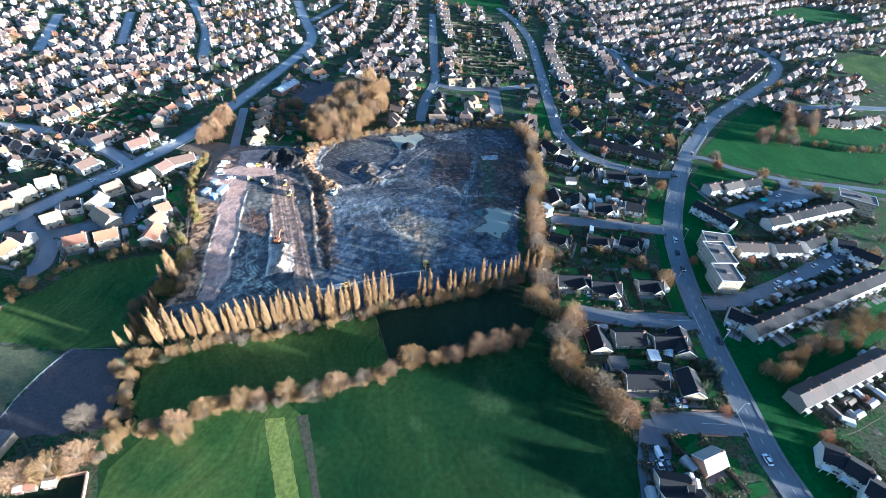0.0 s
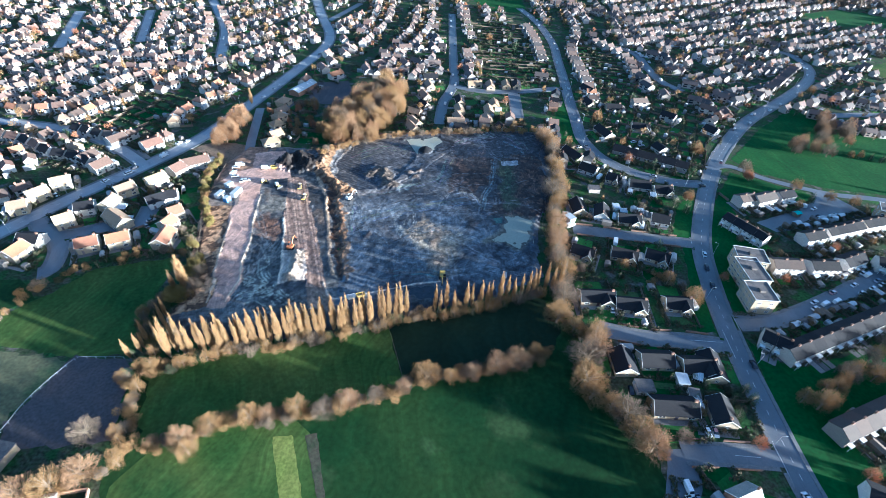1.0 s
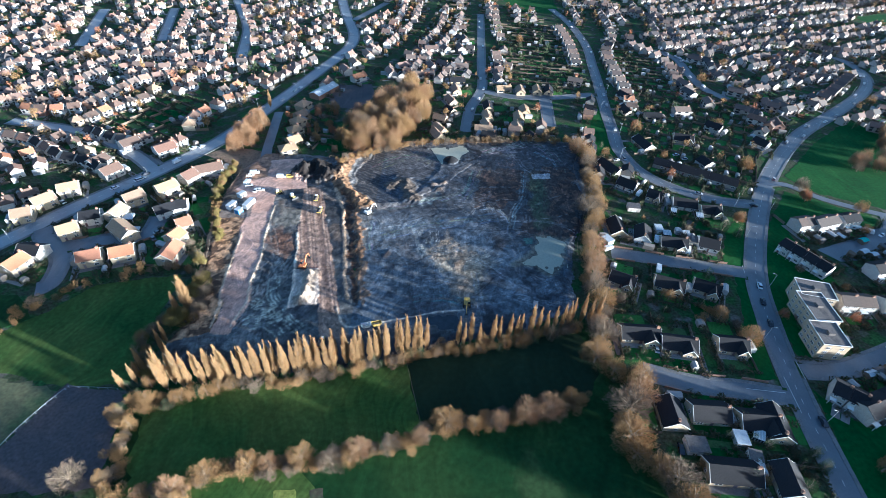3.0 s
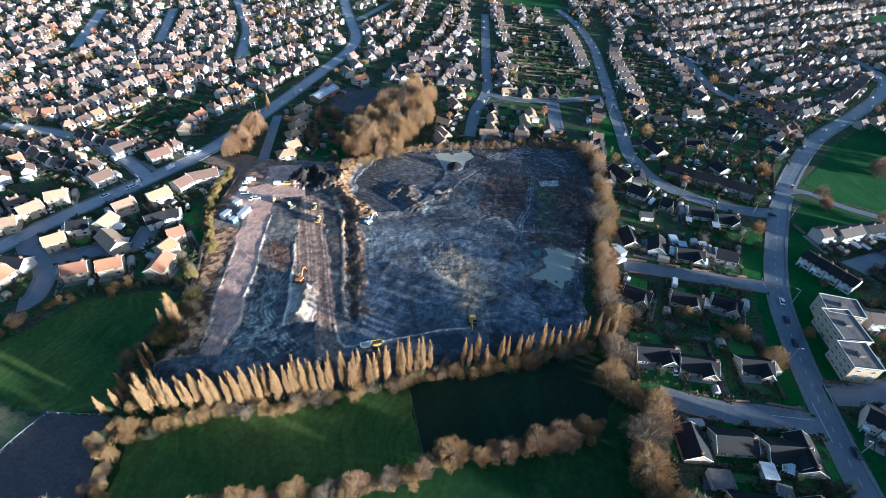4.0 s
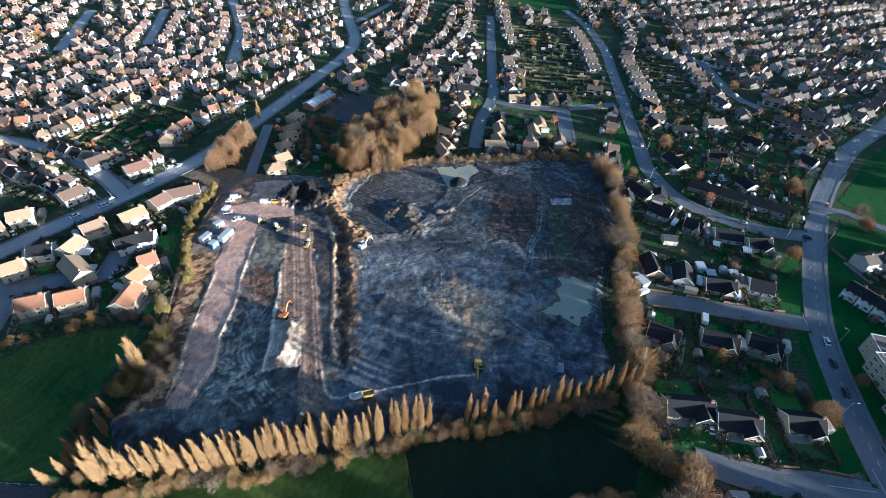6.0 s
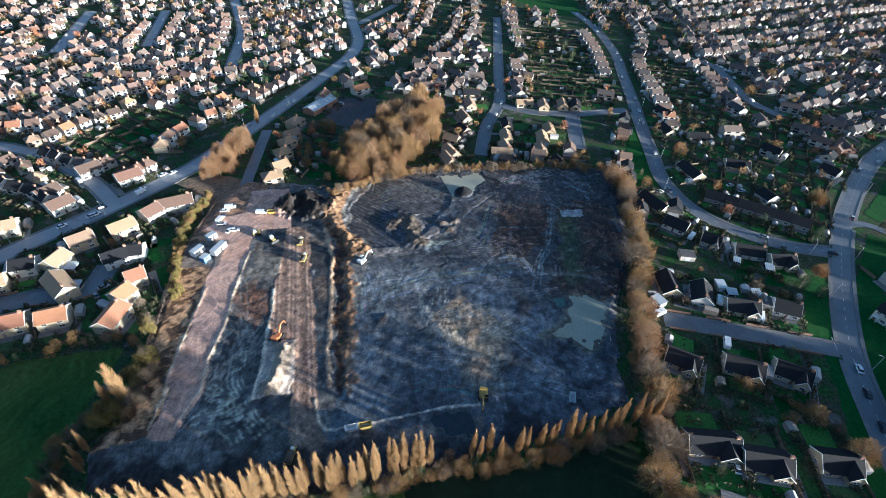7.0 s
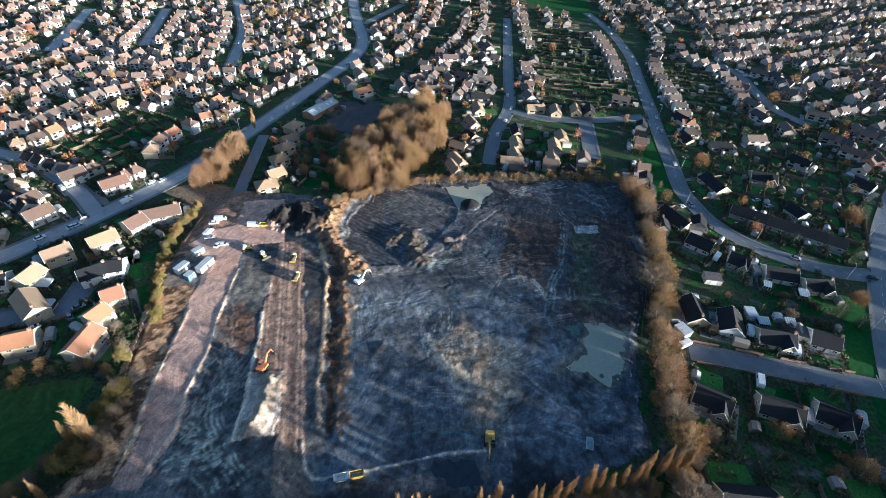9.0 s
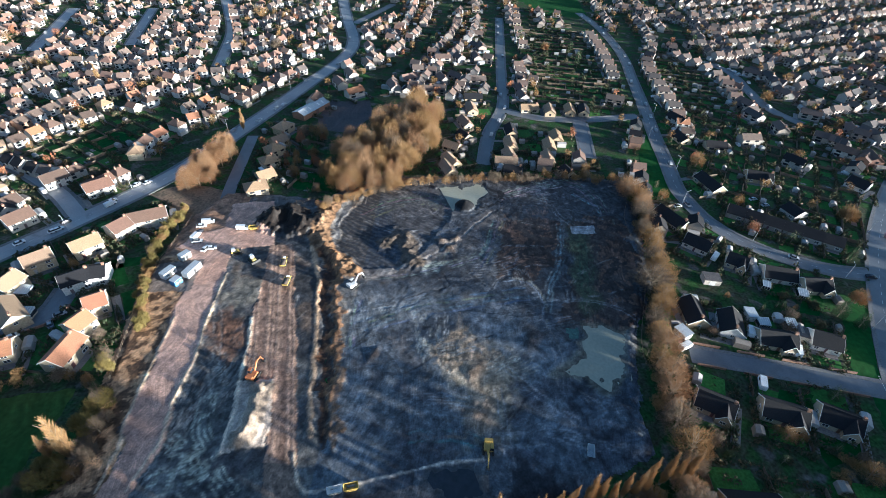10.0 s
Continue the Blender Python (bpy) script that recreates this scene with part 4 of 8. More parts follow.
ROW_W_A = [(-273.9, 281.2), (-248.8, 274.5), (-236.8, 269.6), (-216.4, 257.1), (-203.7, 254.0), (-186.4, 244.9)]
ROW_W_B = [(-237.7, 297.4), (-230.1, 307.1), (-224.3, 319.8), (-217.5, 331.9), (-207.7, 343.5)]
ROW_W_C = [(-221.4, 290.0), (-205.1, 283.3), (-189.4, 278.9)]
ROW_W_D = [(-279.2, 316.9), (-264.7, 314.1), (-252.4, 317.6), (-242.7, 323.1), (-238.2, 342.4), (-233.3, 355.7), (-226.9, 371.5), (-216.8, 381.2), (-207.6, 389.4)]
ROW_W_E = [(-168.8, 266.8), (-164.3, 275.1), (-158.2, 284.7)]
ROW_W_E2 = [(-161.8, 297.8), (-164.7, 313.9), (-159.7, 327.6)]
ROW_W_E3 = [(-155.9, 343.5), (-141.4, 353.6)]
ROW_W_F = [(-135.6, 371.7), (-130.7, 384.6), (-125.0, 400.1), (-118.6, 410.3)]
ROW_W_G = [(-307.4, 336.9), (-299.9, 342.7), (-292.8, 352.7), (-283.3, 362.8), (-271.6, 367.0), (-262.7, 386.4)]
ROW_W_H = [(-256.1, 392.1), (-245.3, 400.9), (-224.9, 399.3), (-213.7, 403.9), (-204.5, 408.4), (-189.5, 404.1), (-179.3, 416.4), (-165.8, 420.2), (-153.3, 428.7)]
ROW_W_I = [(-273.7, 421.9), (-259.4, 425.3), (-243.2, 424.9), (-228.6, 422.8), (-217.3, 423.1), (-207.3, 432.8), (-192.4, 433.5)]
ROW_W_J = [(-303.1, 442.4), (-291.2, 455.7), (-283.2, 468.8), (-274.2, 478.5), (-279.6, 503.8), (-284.6, 526.6)]
ROW_W_K = [(-247.6, 487.1), (-257.5, 521.7), (-267.1, 560.8)]
ROW_W_L = [(-194.9, 443.9), (-200.4, 482.0), (-210.9, 525.0), (-225.6, 563.2)]
ROW_W_M = [(-169.5, 462.7), (-184.1, 506.4), (-203.6, 551.3), (-221.0, 592.3)]
ROW_W_N = [(-339.9, 384.0), (-335.9, 393.6), (-333.6, 413.3), (-329.2, 427.7), (-330.8, 449.5)]
ROW_W_O = [(-378.7, 457.5), (-368.0, 463.3), (-364.4, 484.9), (-353.1, 495.7), (-353.3, 509.5)]
ROW_W_P = [(-300.1, 323.6), (-292.7, 329.0), (-286.9, 334.4)]
ROW_C_A = [(126.1, 571.6), (127.8, 534.2), (126.5, 493.7), (123.4, 451.9)]
ROW_C_B = [(170.9, 517.9), (159.4, 490.5), (154.9, 443.5), (153.5, 414.9), (150.2, 384.4), (146.8, 358.9)]
ROW_C_C = [(193.1, 530.6), (200.6, 509.4), (207.0, 493.2), (213.3, 474.0), (208.5, 442.3), (205.0, 416.1), (208.6, 400.4)]
ROW_C_D = [(243.1, 492.1), (253.3, 474.5), (250.0, 451.1), (248.0, 431.9)]
ROW_C_E = [(212.2, 553.2), (248.6, 560.4), (286.1, 570.9), (318.3, 574.7)]
ROW_C_F = [(225.2, 518.7), (251.0, 528.3), (275.4, 538.0)]
ROW_C_G = [(154.5, 675.0), (176.8, 673.3), (199.3, 666.5), (218.7, 669.4)]
ROW_C_H = [(197.3, 637.1), (222.8, 645.4), (242.9, 634.1), (253.0, 617.2), (276.5, 611.4), (304.5, 624.0)]
ROW_C_I = [(51.1, 477.2), (51.6, 448.6), (50.3, 422.3)]
ROW_C_J = [(60.2, 513.1), (59.2, 552.0), (60.8, 600.4), (63.2, 646.1)]
ROW_D_A = [(305.9, 400.9), (319.9, 401.8), (340.7, 420.4), (366.6, 446.2), (379.5, 458.5)]
ROW_D_B = [(307.8, 542.9), (322.0, 548.1), (337.2, 549.7), (350.5, 547.4), (366.4, 545.4)]
ROW_D_C = [(307.2, 501.3), (330.1, 506.7), (333.4, 478.4), (335.8, 455.0)]
ROW_D_D = [(356.1, 385.4), (371.2, 379.5)]
ROW_D_E = [(385.5, 378.1), (398.6, 370.0), (418.6, 371.0)]
ROW_D_F = [(374.1, 412.6), (399.7, 432.3), (421.8, 450.4)]
ROW_D_G = [(389.1, 551.5), (402.9, 545.5), (414.2, 535.7), (432.7, 530.4), (453.5, 532.5)]
ROW_D_H = [(494.0, 562.7), (519.4, 569.4), (541.5, 563.9), (566.7, 562.6)]
ROW_D_I = [(323.0, 351.7), (334.7, 342.4), (338.4, 327.5), (352.9, 319.1), (372.7, 318.0), (400.4, 326.3)]
ROW_D_J = [(238.3, 365.8), (243.6, 361.9)]
ROW_D_K = [(259.3, 379.8), (273.5, 371.9), (289.6, 381.6)]
ROW_D_L = [(250.8, 348.3), (226.9, 326.6)]
ROW_D_M = [(465.8, 706.4), (495.4, 716.4), (529.8, 733.0), (560.4, 732.0)]
ROW_D_N = [(368.3, 661.1), (392.2, 664.5), (405.7, 646.8), (416.4, 620.4)]
ROW_D_O = [(359.3, 596.0), (389.2, 603.8), (401.1, 596.8)]
ROWDEFS = [
    (ROW_W_A, 9, 'g', False, 8),
    (ROW_W_B, 6, 'w', False, 8.0),
    (ROW_W_C, 4, 'g', False, 8),
    (ROW_W_D, 12, 'r', False, 8),
    (ROW_W_E, 3, 'w', False, 8.0),
    (ROW_W_E2, 3, 'w', False, 8.0),
    (ROW_W_E3, 2, 'w', False, 8.0),
    (ROW_W_F, 5, 'w', True, 8),
    (ROW_W_G, 8, 'w', False, 8.0),
    (ROW_W_H, 11, 'w', False, 8.0),
    (ROW_W_I, 8, 'w', False, 8.0),
    (ROW_W_J, 7, 'w', False, 8.0),
    (ROW_W_K, 6, 'w', True, 8),
    (ROW_W_L, 8, 'w', True, 8),
    (ROW_W_M, 7, 'w', True, 8),
    (ROW_W_N, 7, 'w', False, 8.0),
    (ROW_W_O, 6, 'w', False, 8.0),
    (ROW_W_P, 4, 'w', False, 8.0),
    (ROW_C_A, 9, 'g', True, 8.5),
    (ROW_C_B, 12, 'r', True, 8.5),
    (ROW_C_C, 11, 'm', True, 8.5),
    (ROW_C_D, 5, 'm', False, 8.0),
    (ROW_C_E, 10, 't', False, 9),
    (ROW_C_F, 5, 't', False, 9),
    (ROW_C_G, 9, 't', False, 8.5),
    (ROW_C_H, 13, 't', False, 8.5),
    (ROW_C_I, 4, 'g', True, 8),
    (ROW_C_J, 6, 'g', True, 8),
    (ROW_D_A, 9, 'g', True, 9),
    (ROW_D_B, 6, 'w', False, 8),
    (ROW_D_C, 6, 'b', False, 8),
    (ROW_D_D, 3, 'm', False, 8.0),
    (ROW_D_E, 4, 'm', False, 8.0),
    (ROW_D_F, 4, 'm', False, 8.0),
    (ROW_D_G, 8, 'm', False, 8.0),
    (ROW_D_H, 7, 'm', False, 8.0),
    (ROW_D_I, 9, 'm', False, 8.0),
    (ROW_D_J, 2, 'm', False, 8.0),
    (ROW_D_K, 3, 'm', False, 8.0),
    (ROW_D_L, 2, 'm', False, 8.0),
    (ROW_D_M, 9, 't', False, 8),
    (ROW_D_N, 7, 'm', False, 8.0),
    (ROW_D_O, 5, 'm', False, 8.0),
]

# ---- ground ----
def sheet(name, poly, m, z, wob=0.6, label="", category="", kind="structure", step=3.0, parent=None):
    """A flat sheet with a slightly uneven outline."""
    rs = random.Random(name)
    bm = bmesh.new()
    vs = []
    n = len(poly)
    for i in range(n):
        a, b = Vector((*poly[i], z)), Vector((*poly[(i + 1) % n], z))
        k = max(1, int((b - a).length / step))
        for j in range(k):
            p = a.lerp(b, j / k)
            vs.append(bm.verts.new((p.x + rs.uniform(-wob, wob), p.y + rs.uniform(-wob, wob), z)))
    f = bm.faces.new(vs)
    if f.normal.z < 0:
        f.normal_flip()
    bm.normal_update()
    if f.normal.z < 0:
        bmesh.ops.reverse_faces(bm, faces=[f])
    bmesh.ops.triangulate(bm, faces=[f])
    me = bpy.data.meshes.new(name)
    bm.to_mesh(me)
    bm.free()
    me.materials.append(m)
    ob = new(name, me)
    return tagged(ob, label, category, kind=kind)


tagged(mesh_ob("ground", [(-2500, -800, 0), (2500, -800, 0), (2500, 3500, 0), (-2500, 3500, 0)], [(0, 1, 2, 3)], G_GARDEN), "dark earth and garden ground between the houses", "ground", kind="structure")
sheet("grass_margin", FIELD_BASE, G_GRASS, 0.03, 1.0, "rough grass margins under the hedges", "grass")
sheet("grass_field", F_UPPER, G_GRASS_Y, 0.036, 1.5, label="green pasture field between the hedges", category="field")
sheet("grass_field", F_DARK, G_GRASS_D, 0.042, 0.8, label="dark grass field below the poplars", category="field")
sheet("grass_field", F_NEARL, G_GRASS_Y, 0.036, 0.3, label="green mown field with pale strip", category="field")
sheet("grass_field", F_NEARR, G_GRASS, 0.042, 0.3, label="large green pasture field", category="field")
sheet("grass_field", F_LEFT, G_GRASS_Y, 0.036, label="green sports field behind the houses", category="field")
sheet("grass_field", F_LEFT2, G_GRASS, 0.036, label="small green field beside a hedge", category="field")
# tree shade over the paddock is put into its dark ground colour
sheet("paddock", F_PADDOCK, G_BARE, 0.042, 1.5, label="dark muddy paddock with painted tree shade and a wooden fence", category="field")
sheet("paddock", F_PADDOCK2, G_GRASS_R, 0.036, 1.5, label="worn olive grass paddock", category="field")
# streak of sun through a gap, painted as a paler grass sheet
sheet("grass_strip", STRIP, G_GRASS_L, 0.048, 0.22, label="painted streak of sunlight across the grass field", category="grass", step=1.2)
sheet("grass_strip", STRIP_D, G_GRASS_B, 0.052, 0.2, label="rough olive grass along the field edge", category="grass", step=1.2)
sheet("waste_ground", WASTE, G_WASTE, 0.05, 0.8, "bare brown scrubby ground by the site gate", "ground")
for poly in LAWNS:
    sheet("lawn", poly, G_GREEN, 0.075, 0.2, "small bright green garden lawn", "lawn")
for poly, what in ((F_GREEN, "open green beside the main road"), (F_V1, "grass verge round the flats"), (F_V2, "grass verge beside the main road"), (F_V3, "grass verge at the road bend"),
                   (F_FAR1, "distant green playing field"), (F_FAR2, "distant green playing field by the woods"), (F_FAR3, "sunlit playing field"), (F_WOODG, "small green garden lawn"), (F_V4, "grass verge by the road"), (F_V5, "grass verge by the road")):
    sheet("grass_verge", poly, G_GRASS_Y if poly is F_FAR3 else G_GREEN, 0.06, label=what, category="grass")

# ---- construction site ----
SITE_C = 0.5
X0, X1, Y0, Y1 = -118.0, 100.0, 112.0, 312.0
gx, gy = np.meshgrid(np.arange(X0, X1, SITE_C), np.arange(Y0, Y1, SITE_C))
wobx = 1.6 * wave_noise(gx, gy, 5, 3, 12.0) + 0.5 * wave_noise(gx, gy, 7, 2, 2.5)
woby = 1.6 * wave_noise(gx, gy, 6, 3, 12.0) + 0.5 * wave_noise(gx, gy, 8, 2, 2.5)
qx, qy = gx + wobx, gy + woby
height = 0.3 + 0.22 * wave_noise(gx, gy, 1, 3, 34.0) + 0.06 * wave_noise(gx, gy, 2, 3, 7.0) + 0.02 * wave_noise(gx, gy, 3, 2, 2.6)
soil = np.zeros(gx.shape + (3,))


def lay(mask, colour, amount=1.0):
    """Puts a soil colour or painted shade on part of the site; mask runs from 0 to 1."""
    a = np.clip(np.asarray(mask, float) * amount, 0, 1)[..., None]
    soil[:] = soil * (1 - a) + np.array(colour) * a


def band(line, w, soft=0.5, warp=1.0):
    return np.clip((w - line_dist(line, gx + wobx * warp, gy + woby * warp)) / soft + 0.5, 0, 1)


def area(poly, warp=1.0):
    return inside(poly, gx + wobx * warp, gy + woby * warp)


soil[:] = (0.088, 0.096, 0.112)
n1, n2, n3 = wave_noise(gx, gy, 41, 4, 42.0), wave_noise(gx, gy, 42, 4, 16.0), wave_noise(gx, gy, 43, 3, 5.0)
lay(np.clip(n1 * 1.5, 0, 1), (0.155, 0.165, 0.185), 0.65)
lay(np.clip(-n1 * 1.6 - 0.1, 0, 1), (0.042, 0.047, 0.06), 0.75)
lay(np.clip(n2 * 2 - 0.8, 0, 1), (0.13, 0.11, 0.095), 0.6)
lay(np.clip(-n2 * 2 - 0.8, 0, 1), (0.045, 0.047, 0.052), 0.55)
for poly, col, amt in ((S_DARKW, (0.045, 0.052, 0.062), 0.9), (S_REDB, (0.16, 0.11, 0.085), 0.85), (S_PALEB, (0.15, 0.155, 0.155), 0.8), (S_DARKE, (0.036, 0.043, 0.062), 0.85), (S_PALEM, (0.15, 0.158, 0.172), 0.5), (S_PALEL, (0.2, 0.2, 0.21), 0.75), (S_TOP, (0.06, 0.06, 0.066), 0.8)):
    d = line_dist(poly + poly[:1], gx + 2.2 * wobx, gy + 2.2 * woby) * np.where(area(poly, 2.2), 1, -1)
    lay(np.clip(d / 4.0 + 0.5 + 0.6 * n3, 0, 1), col, amt)
lay(np.clip((196 - gy) / 25 + 0.9 * n1 + 0.3, 0, 1), (0.125, 0.138, 0.155), 0.6)
lay(np.clip((196 - gy) / 25, 0, 1) * np.clip(n2 * 2 - 0.3, 0, 1), (0.06, 0.065, 0.08), 0.8)
lay(np.clip((gy - 188) / 8, 0, 1) * (gx < -92), (0.2, 0.15, 0.12), 0.85)
lay(np.clip((gy - 205 + 6 * n2) / 22, 0, 1) * np.clip((gx + 36) / 6, 0, 1), (0.058, 0.06, 0.068), 0.6)
in_basin = area(S_BASIN)
lay(in_basin, (0.075, 0.074, 0.08))
lay(in_basin & (gx + 0.5 * (gy - 240) < -14 + 5 * n2), (0.045, 0.052, 0.068), 0.9)
height = np.where(in_basin, 0.05 + 0.015 * np.sin((gx * 0.5 + gy * 0.86) * 2.9 + 3.0 * n2), height)
lay(in_basin & (np.sin((gx * 0.5 + gy * 0.86) * 2.9 + 3.0 * n2) > 0.35), (0.13, 0.122, 0.118), 0.4)
d = line_dist(S_SAND + S_SAND[:1], qx, qy) * np.where(area(S_SAND), 1, -1)
lay(np.clip(d / 7.0 + 0.5 + 0.4 * n3, 0, 1), (0.185, 0.165, 0.13), 0.75)
d = line_dist(S_SAND2 + S_SAND2[:1], qx, qy) * np.where(area(S_SAND2), 1, -1)
lay(np.clip(d / 2.5 + 0.5 + 0.7 * n3, 0, 1), (0.33, 0.26, 0.19), 0.85)
lay((d > 0) & (n3 + 0.5 * np.sin(gy * 2.6 + 2 * n2) > 0.35), (0.08, 0.075, 0.07), 0.7)
for poly in (S_BROWN1, S_BROWN2):
    lay(area(poly, 1.6), (0.062, 0.052, 0.049), 0.95)
    lay(area(poly, 1.6) & (n2 > 0.1), (0.042, 0.036, 0.035), 0.8)
    lay(area(poly, 1.6) & (n3 + 0.6 * n2 > 0.5), (0.125, 0.086, 0.066), 0.75)
lay(band([(60, 258), (58, 235), (56, 212)], 4.5, 3.0), (0.06, 0.075, 0.05), 0.8)
# wheel tracks: pairs of ruts, and bundles of them
def rut(pts, col, amt, w=0.36):
    """One rut along a line; ruts are faint and break off where the ground is rough."""
    bx0, bx1, by0, by1 = min(p[0] for p in pts) - 3, max(p[0] for p in pts) + 3, min(p[1] for p in pts) - 3, max(p[1] for p in pts) + 3
    sl = (slice(max(0, int((by0 - Y0) / SITE_C)), max(0, int((by1 - Y0) / SITE_C))), slice(max(0, int((bx0 - X0) / SITE_C)), max(0, int((bx1 - X0) / SITE_C))))
    if soil[sl].size == 0:
        return
    d = line_dist(pts, gx[sl] + 0.3 * wobx[sl], gy[sl] + 0.3 * woby[sl])
    k = (np.clip((w - d) / 0.4 + 0.5, 0, 1) * np.clip(0.75 + 1.2 * n3[sl], 0, 1) * amt)[..., None]
    soil[sl] = soil[sl] * (1 - k) + np.array(col) * k
    height[sl] -= 0.08 * k[..., 0]


trk = random.Random(12)
TONES = ((0.22, 0.225, 0.24), (0.19, 0.19, 0.195), (0.03, 0.033, 0.04), (0.035, 0.036, 0.042), (0.19, 0.18, 0.175))
for k in range(80):
    x, y, a = trk.uniform(-45, 70), trk.uniform(140, 290), trk.choice((0.15, 0.5, 1.5, 2.5)) + trk.uniform(-0.3, 0.3)
    if k < 26:
        x, y, a = trk.uniform(-84, -58), trk.uniform(128, 168), trk.uniform(1.0, 2.2)
    cv = trk.uniform(-0.035, 0.035)
    pts = []
    for s in range(trk.randint(6, 15)):
        pts.append((x, y))
        x, y, a = x + 3.2 * math.cos(a), y + 3.2 * math.sin(a), a + cv * 3.2 + trk.uniform(-0.04, 0.04)
    col = trk.choice(TONES)
    for off in (-1.0, 1.0):
        rut([(p[0] + off, p[1] + off * 0.4) for p in pts], col, 0.65, 0.3)
for line, n, gap, col in S_BUNDLES:
    sm = [(p.x, p.y) for p in smooth_line(line, 3.0)]
    for k in range(n):
        o = (k - (n - 1) / 2) * gap + trk.uniform(-0.3, 0.3)
        pts = []
        for q, (x, y) in enumerate(sm):
            ax, ay = sm[max(0, q - 1)]
            bx, by = sm[min(len(sm) - 1, q + 1)]
            ln = math.hypot(bx - ax, by - ay) or 1
            pts.append((x - (by - ay) / ln * o, y + (bx - ax) / ln * o))
        rut(pts[trk.randint(0, 2):len(pts) - trk.randint(0, 2)], [c * trk.uniform(0.8, 1.35) if col[0] > 0.1 else c for c in col], 0.8)
# patches of parallel blade and wheel marks
HEADINGS = ((-40, 70, 150, 200, 0.1, 0.5), (-30, 40, 196, 235, 0.0, 0.35), (-15, 30, 225, 275, 0.75, 1.1), (20, 85, 262, 300, -0.3, 0.3), (55, 80, 200, 265, 1.2, 1.7), (22, 50, 222, 265, 1.3, 1.8), (-82, -62, 130, 200, 0.9, 2.4), (-40, 20, 150, 200, 1.2, 1.8))
for k in range(150):
    x0, x1, y0, y1, a0, a1 = HEADINGS[k % len(HEADINGS)]
    cx, cy, a, cv = trk.uniform(x0, x1), trk.uniform(y0, y1), trk.uniform(a0, a1), trk.uniform(-0.03, 0.03)
    ln, gap, tone = trk.uniform(8, 22), trk.uniform(0.9, 1.5), trk.choice((0.55, 0.62, 1.5, 1.7, 2.0))
    ii, jj = int((cy - Y0) / SITE_C), int((cx - X0) / SITE_C)
    col = np.clip(soil[ii, jj] * tone, 0.02, 0.3)
    for q in range(trk.randint(3, 8)):
        o, st = q * gap + trk.uniform(-0.2, 0.2), trk.uniform(-3, 3)
        x, y, b = cx - math.sin(a) * o + st * math.cos(a), cy + math.cos(a) * o + st * math.sin(a), a
        pts = [(x, y)]
        for u in range(6):
            x, y, b = x + ln / 6 * math.cos(b), y + ln / 6 * math.sin(b), b + cv * ln / 6
            pts.append((x, y))
        rut(pts, col, 0.6, 0.26)
# fan of pale scrapes by the haul road
for pts in S_FAN:
    for o in (-1.5, 0.0, 1.3):
        rut([(x + o * 0.7, y + o) for x, y in pts], (0.27, 0.295, 0.29), 0.9, 0.3)
k = np.abs(np.hypot(qx - S_RING[0], (qy - S_RING[1]) * 0.9) - 8)
lay(np.clip((2.0 - k) / 2, 0, 1), (0.03, 0.034, 0.045), 0.8)
lay(band(S_SWEEP, 3.2, 1.5), (0.12, 0.11, 0.108), 0.7)
for o in (-2.1, -1.2, -0.4, 0.5, 1.3, 2.2):
    rut([(x + o * 0.6, y + o) for x, y in S_SWEEP], (0.25, 0.23, 0.215), 0.7, 0.25)
lay(area(S_PALEP, 0.3), (0.26, 0.27, 0.29), 0.9)
lay(area(S_STRIP, 0.7), (0.25, 0.19, 0.135), 0.95)
lay(area(S_STRIP, 0.7) & (n3 > 0.25), (0.3, 0.24, 0.18), 0.7)
lay(area(S_STRIP, 0.7) & (n3 < -0.25), (0.06, 0.046, 0.036), 0.8)
d_haul = area(S_HAUL, 0.35)
lay(d_haul, (0.3, 0.246, 0.236))
lay(d_haul * np.clip(n2 * 2, 0, 1), (0.28, 0.215, 0.195), 0.6)
lay(d_haul * np.clip((150 - gy) / 25, 0, 1), (0.25, 0.2, 0.18), 0.7)
height = np.where(d_haul, 0.42 + 0.02 * n3, height)
lay(area([(-112, 222), (-96, 226), (-94, 208), (-110, 206)], 0.3), (0.12, 0.12, 0.13), 0.9)
d_tr = area(S_TRACK, 0.35)
lay(d_tr, (0.2, 0.165, 0.15))
ridge_t = np.sin((gx * 0.97 + gy * 0.26) * 2.6 + 0.9 * n1 + 0.35 * n2 + 2.2 * np.sin(gx * 0.9 + gy * 0.24))
lay(d_tr & (ridge_t > 0.35), (0.31, 0.255, 0.225), 0.5)
lay(d_tr & (ridge_t < -0.5), (0.14, 0.11, 0.1), 0.55)
lay(d_tr & (gy < 146), (0.15, 0.138, 0.132), 0.75)
height = np.where(d_tr, 0.3 + 0.03 * ridge_t + 0.03 * n3, height)
# shade of the poplar row, painted into the soil as a dark band
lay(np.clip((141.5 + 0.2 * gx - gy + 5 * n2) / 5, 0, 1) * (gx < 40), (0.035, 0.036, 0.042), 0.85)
d_pad = area(S_PAD, 0.2)
lay(d_pad, (0.3, 0.29, 0.29))
height = np.where(d_pad, 0.45, height)
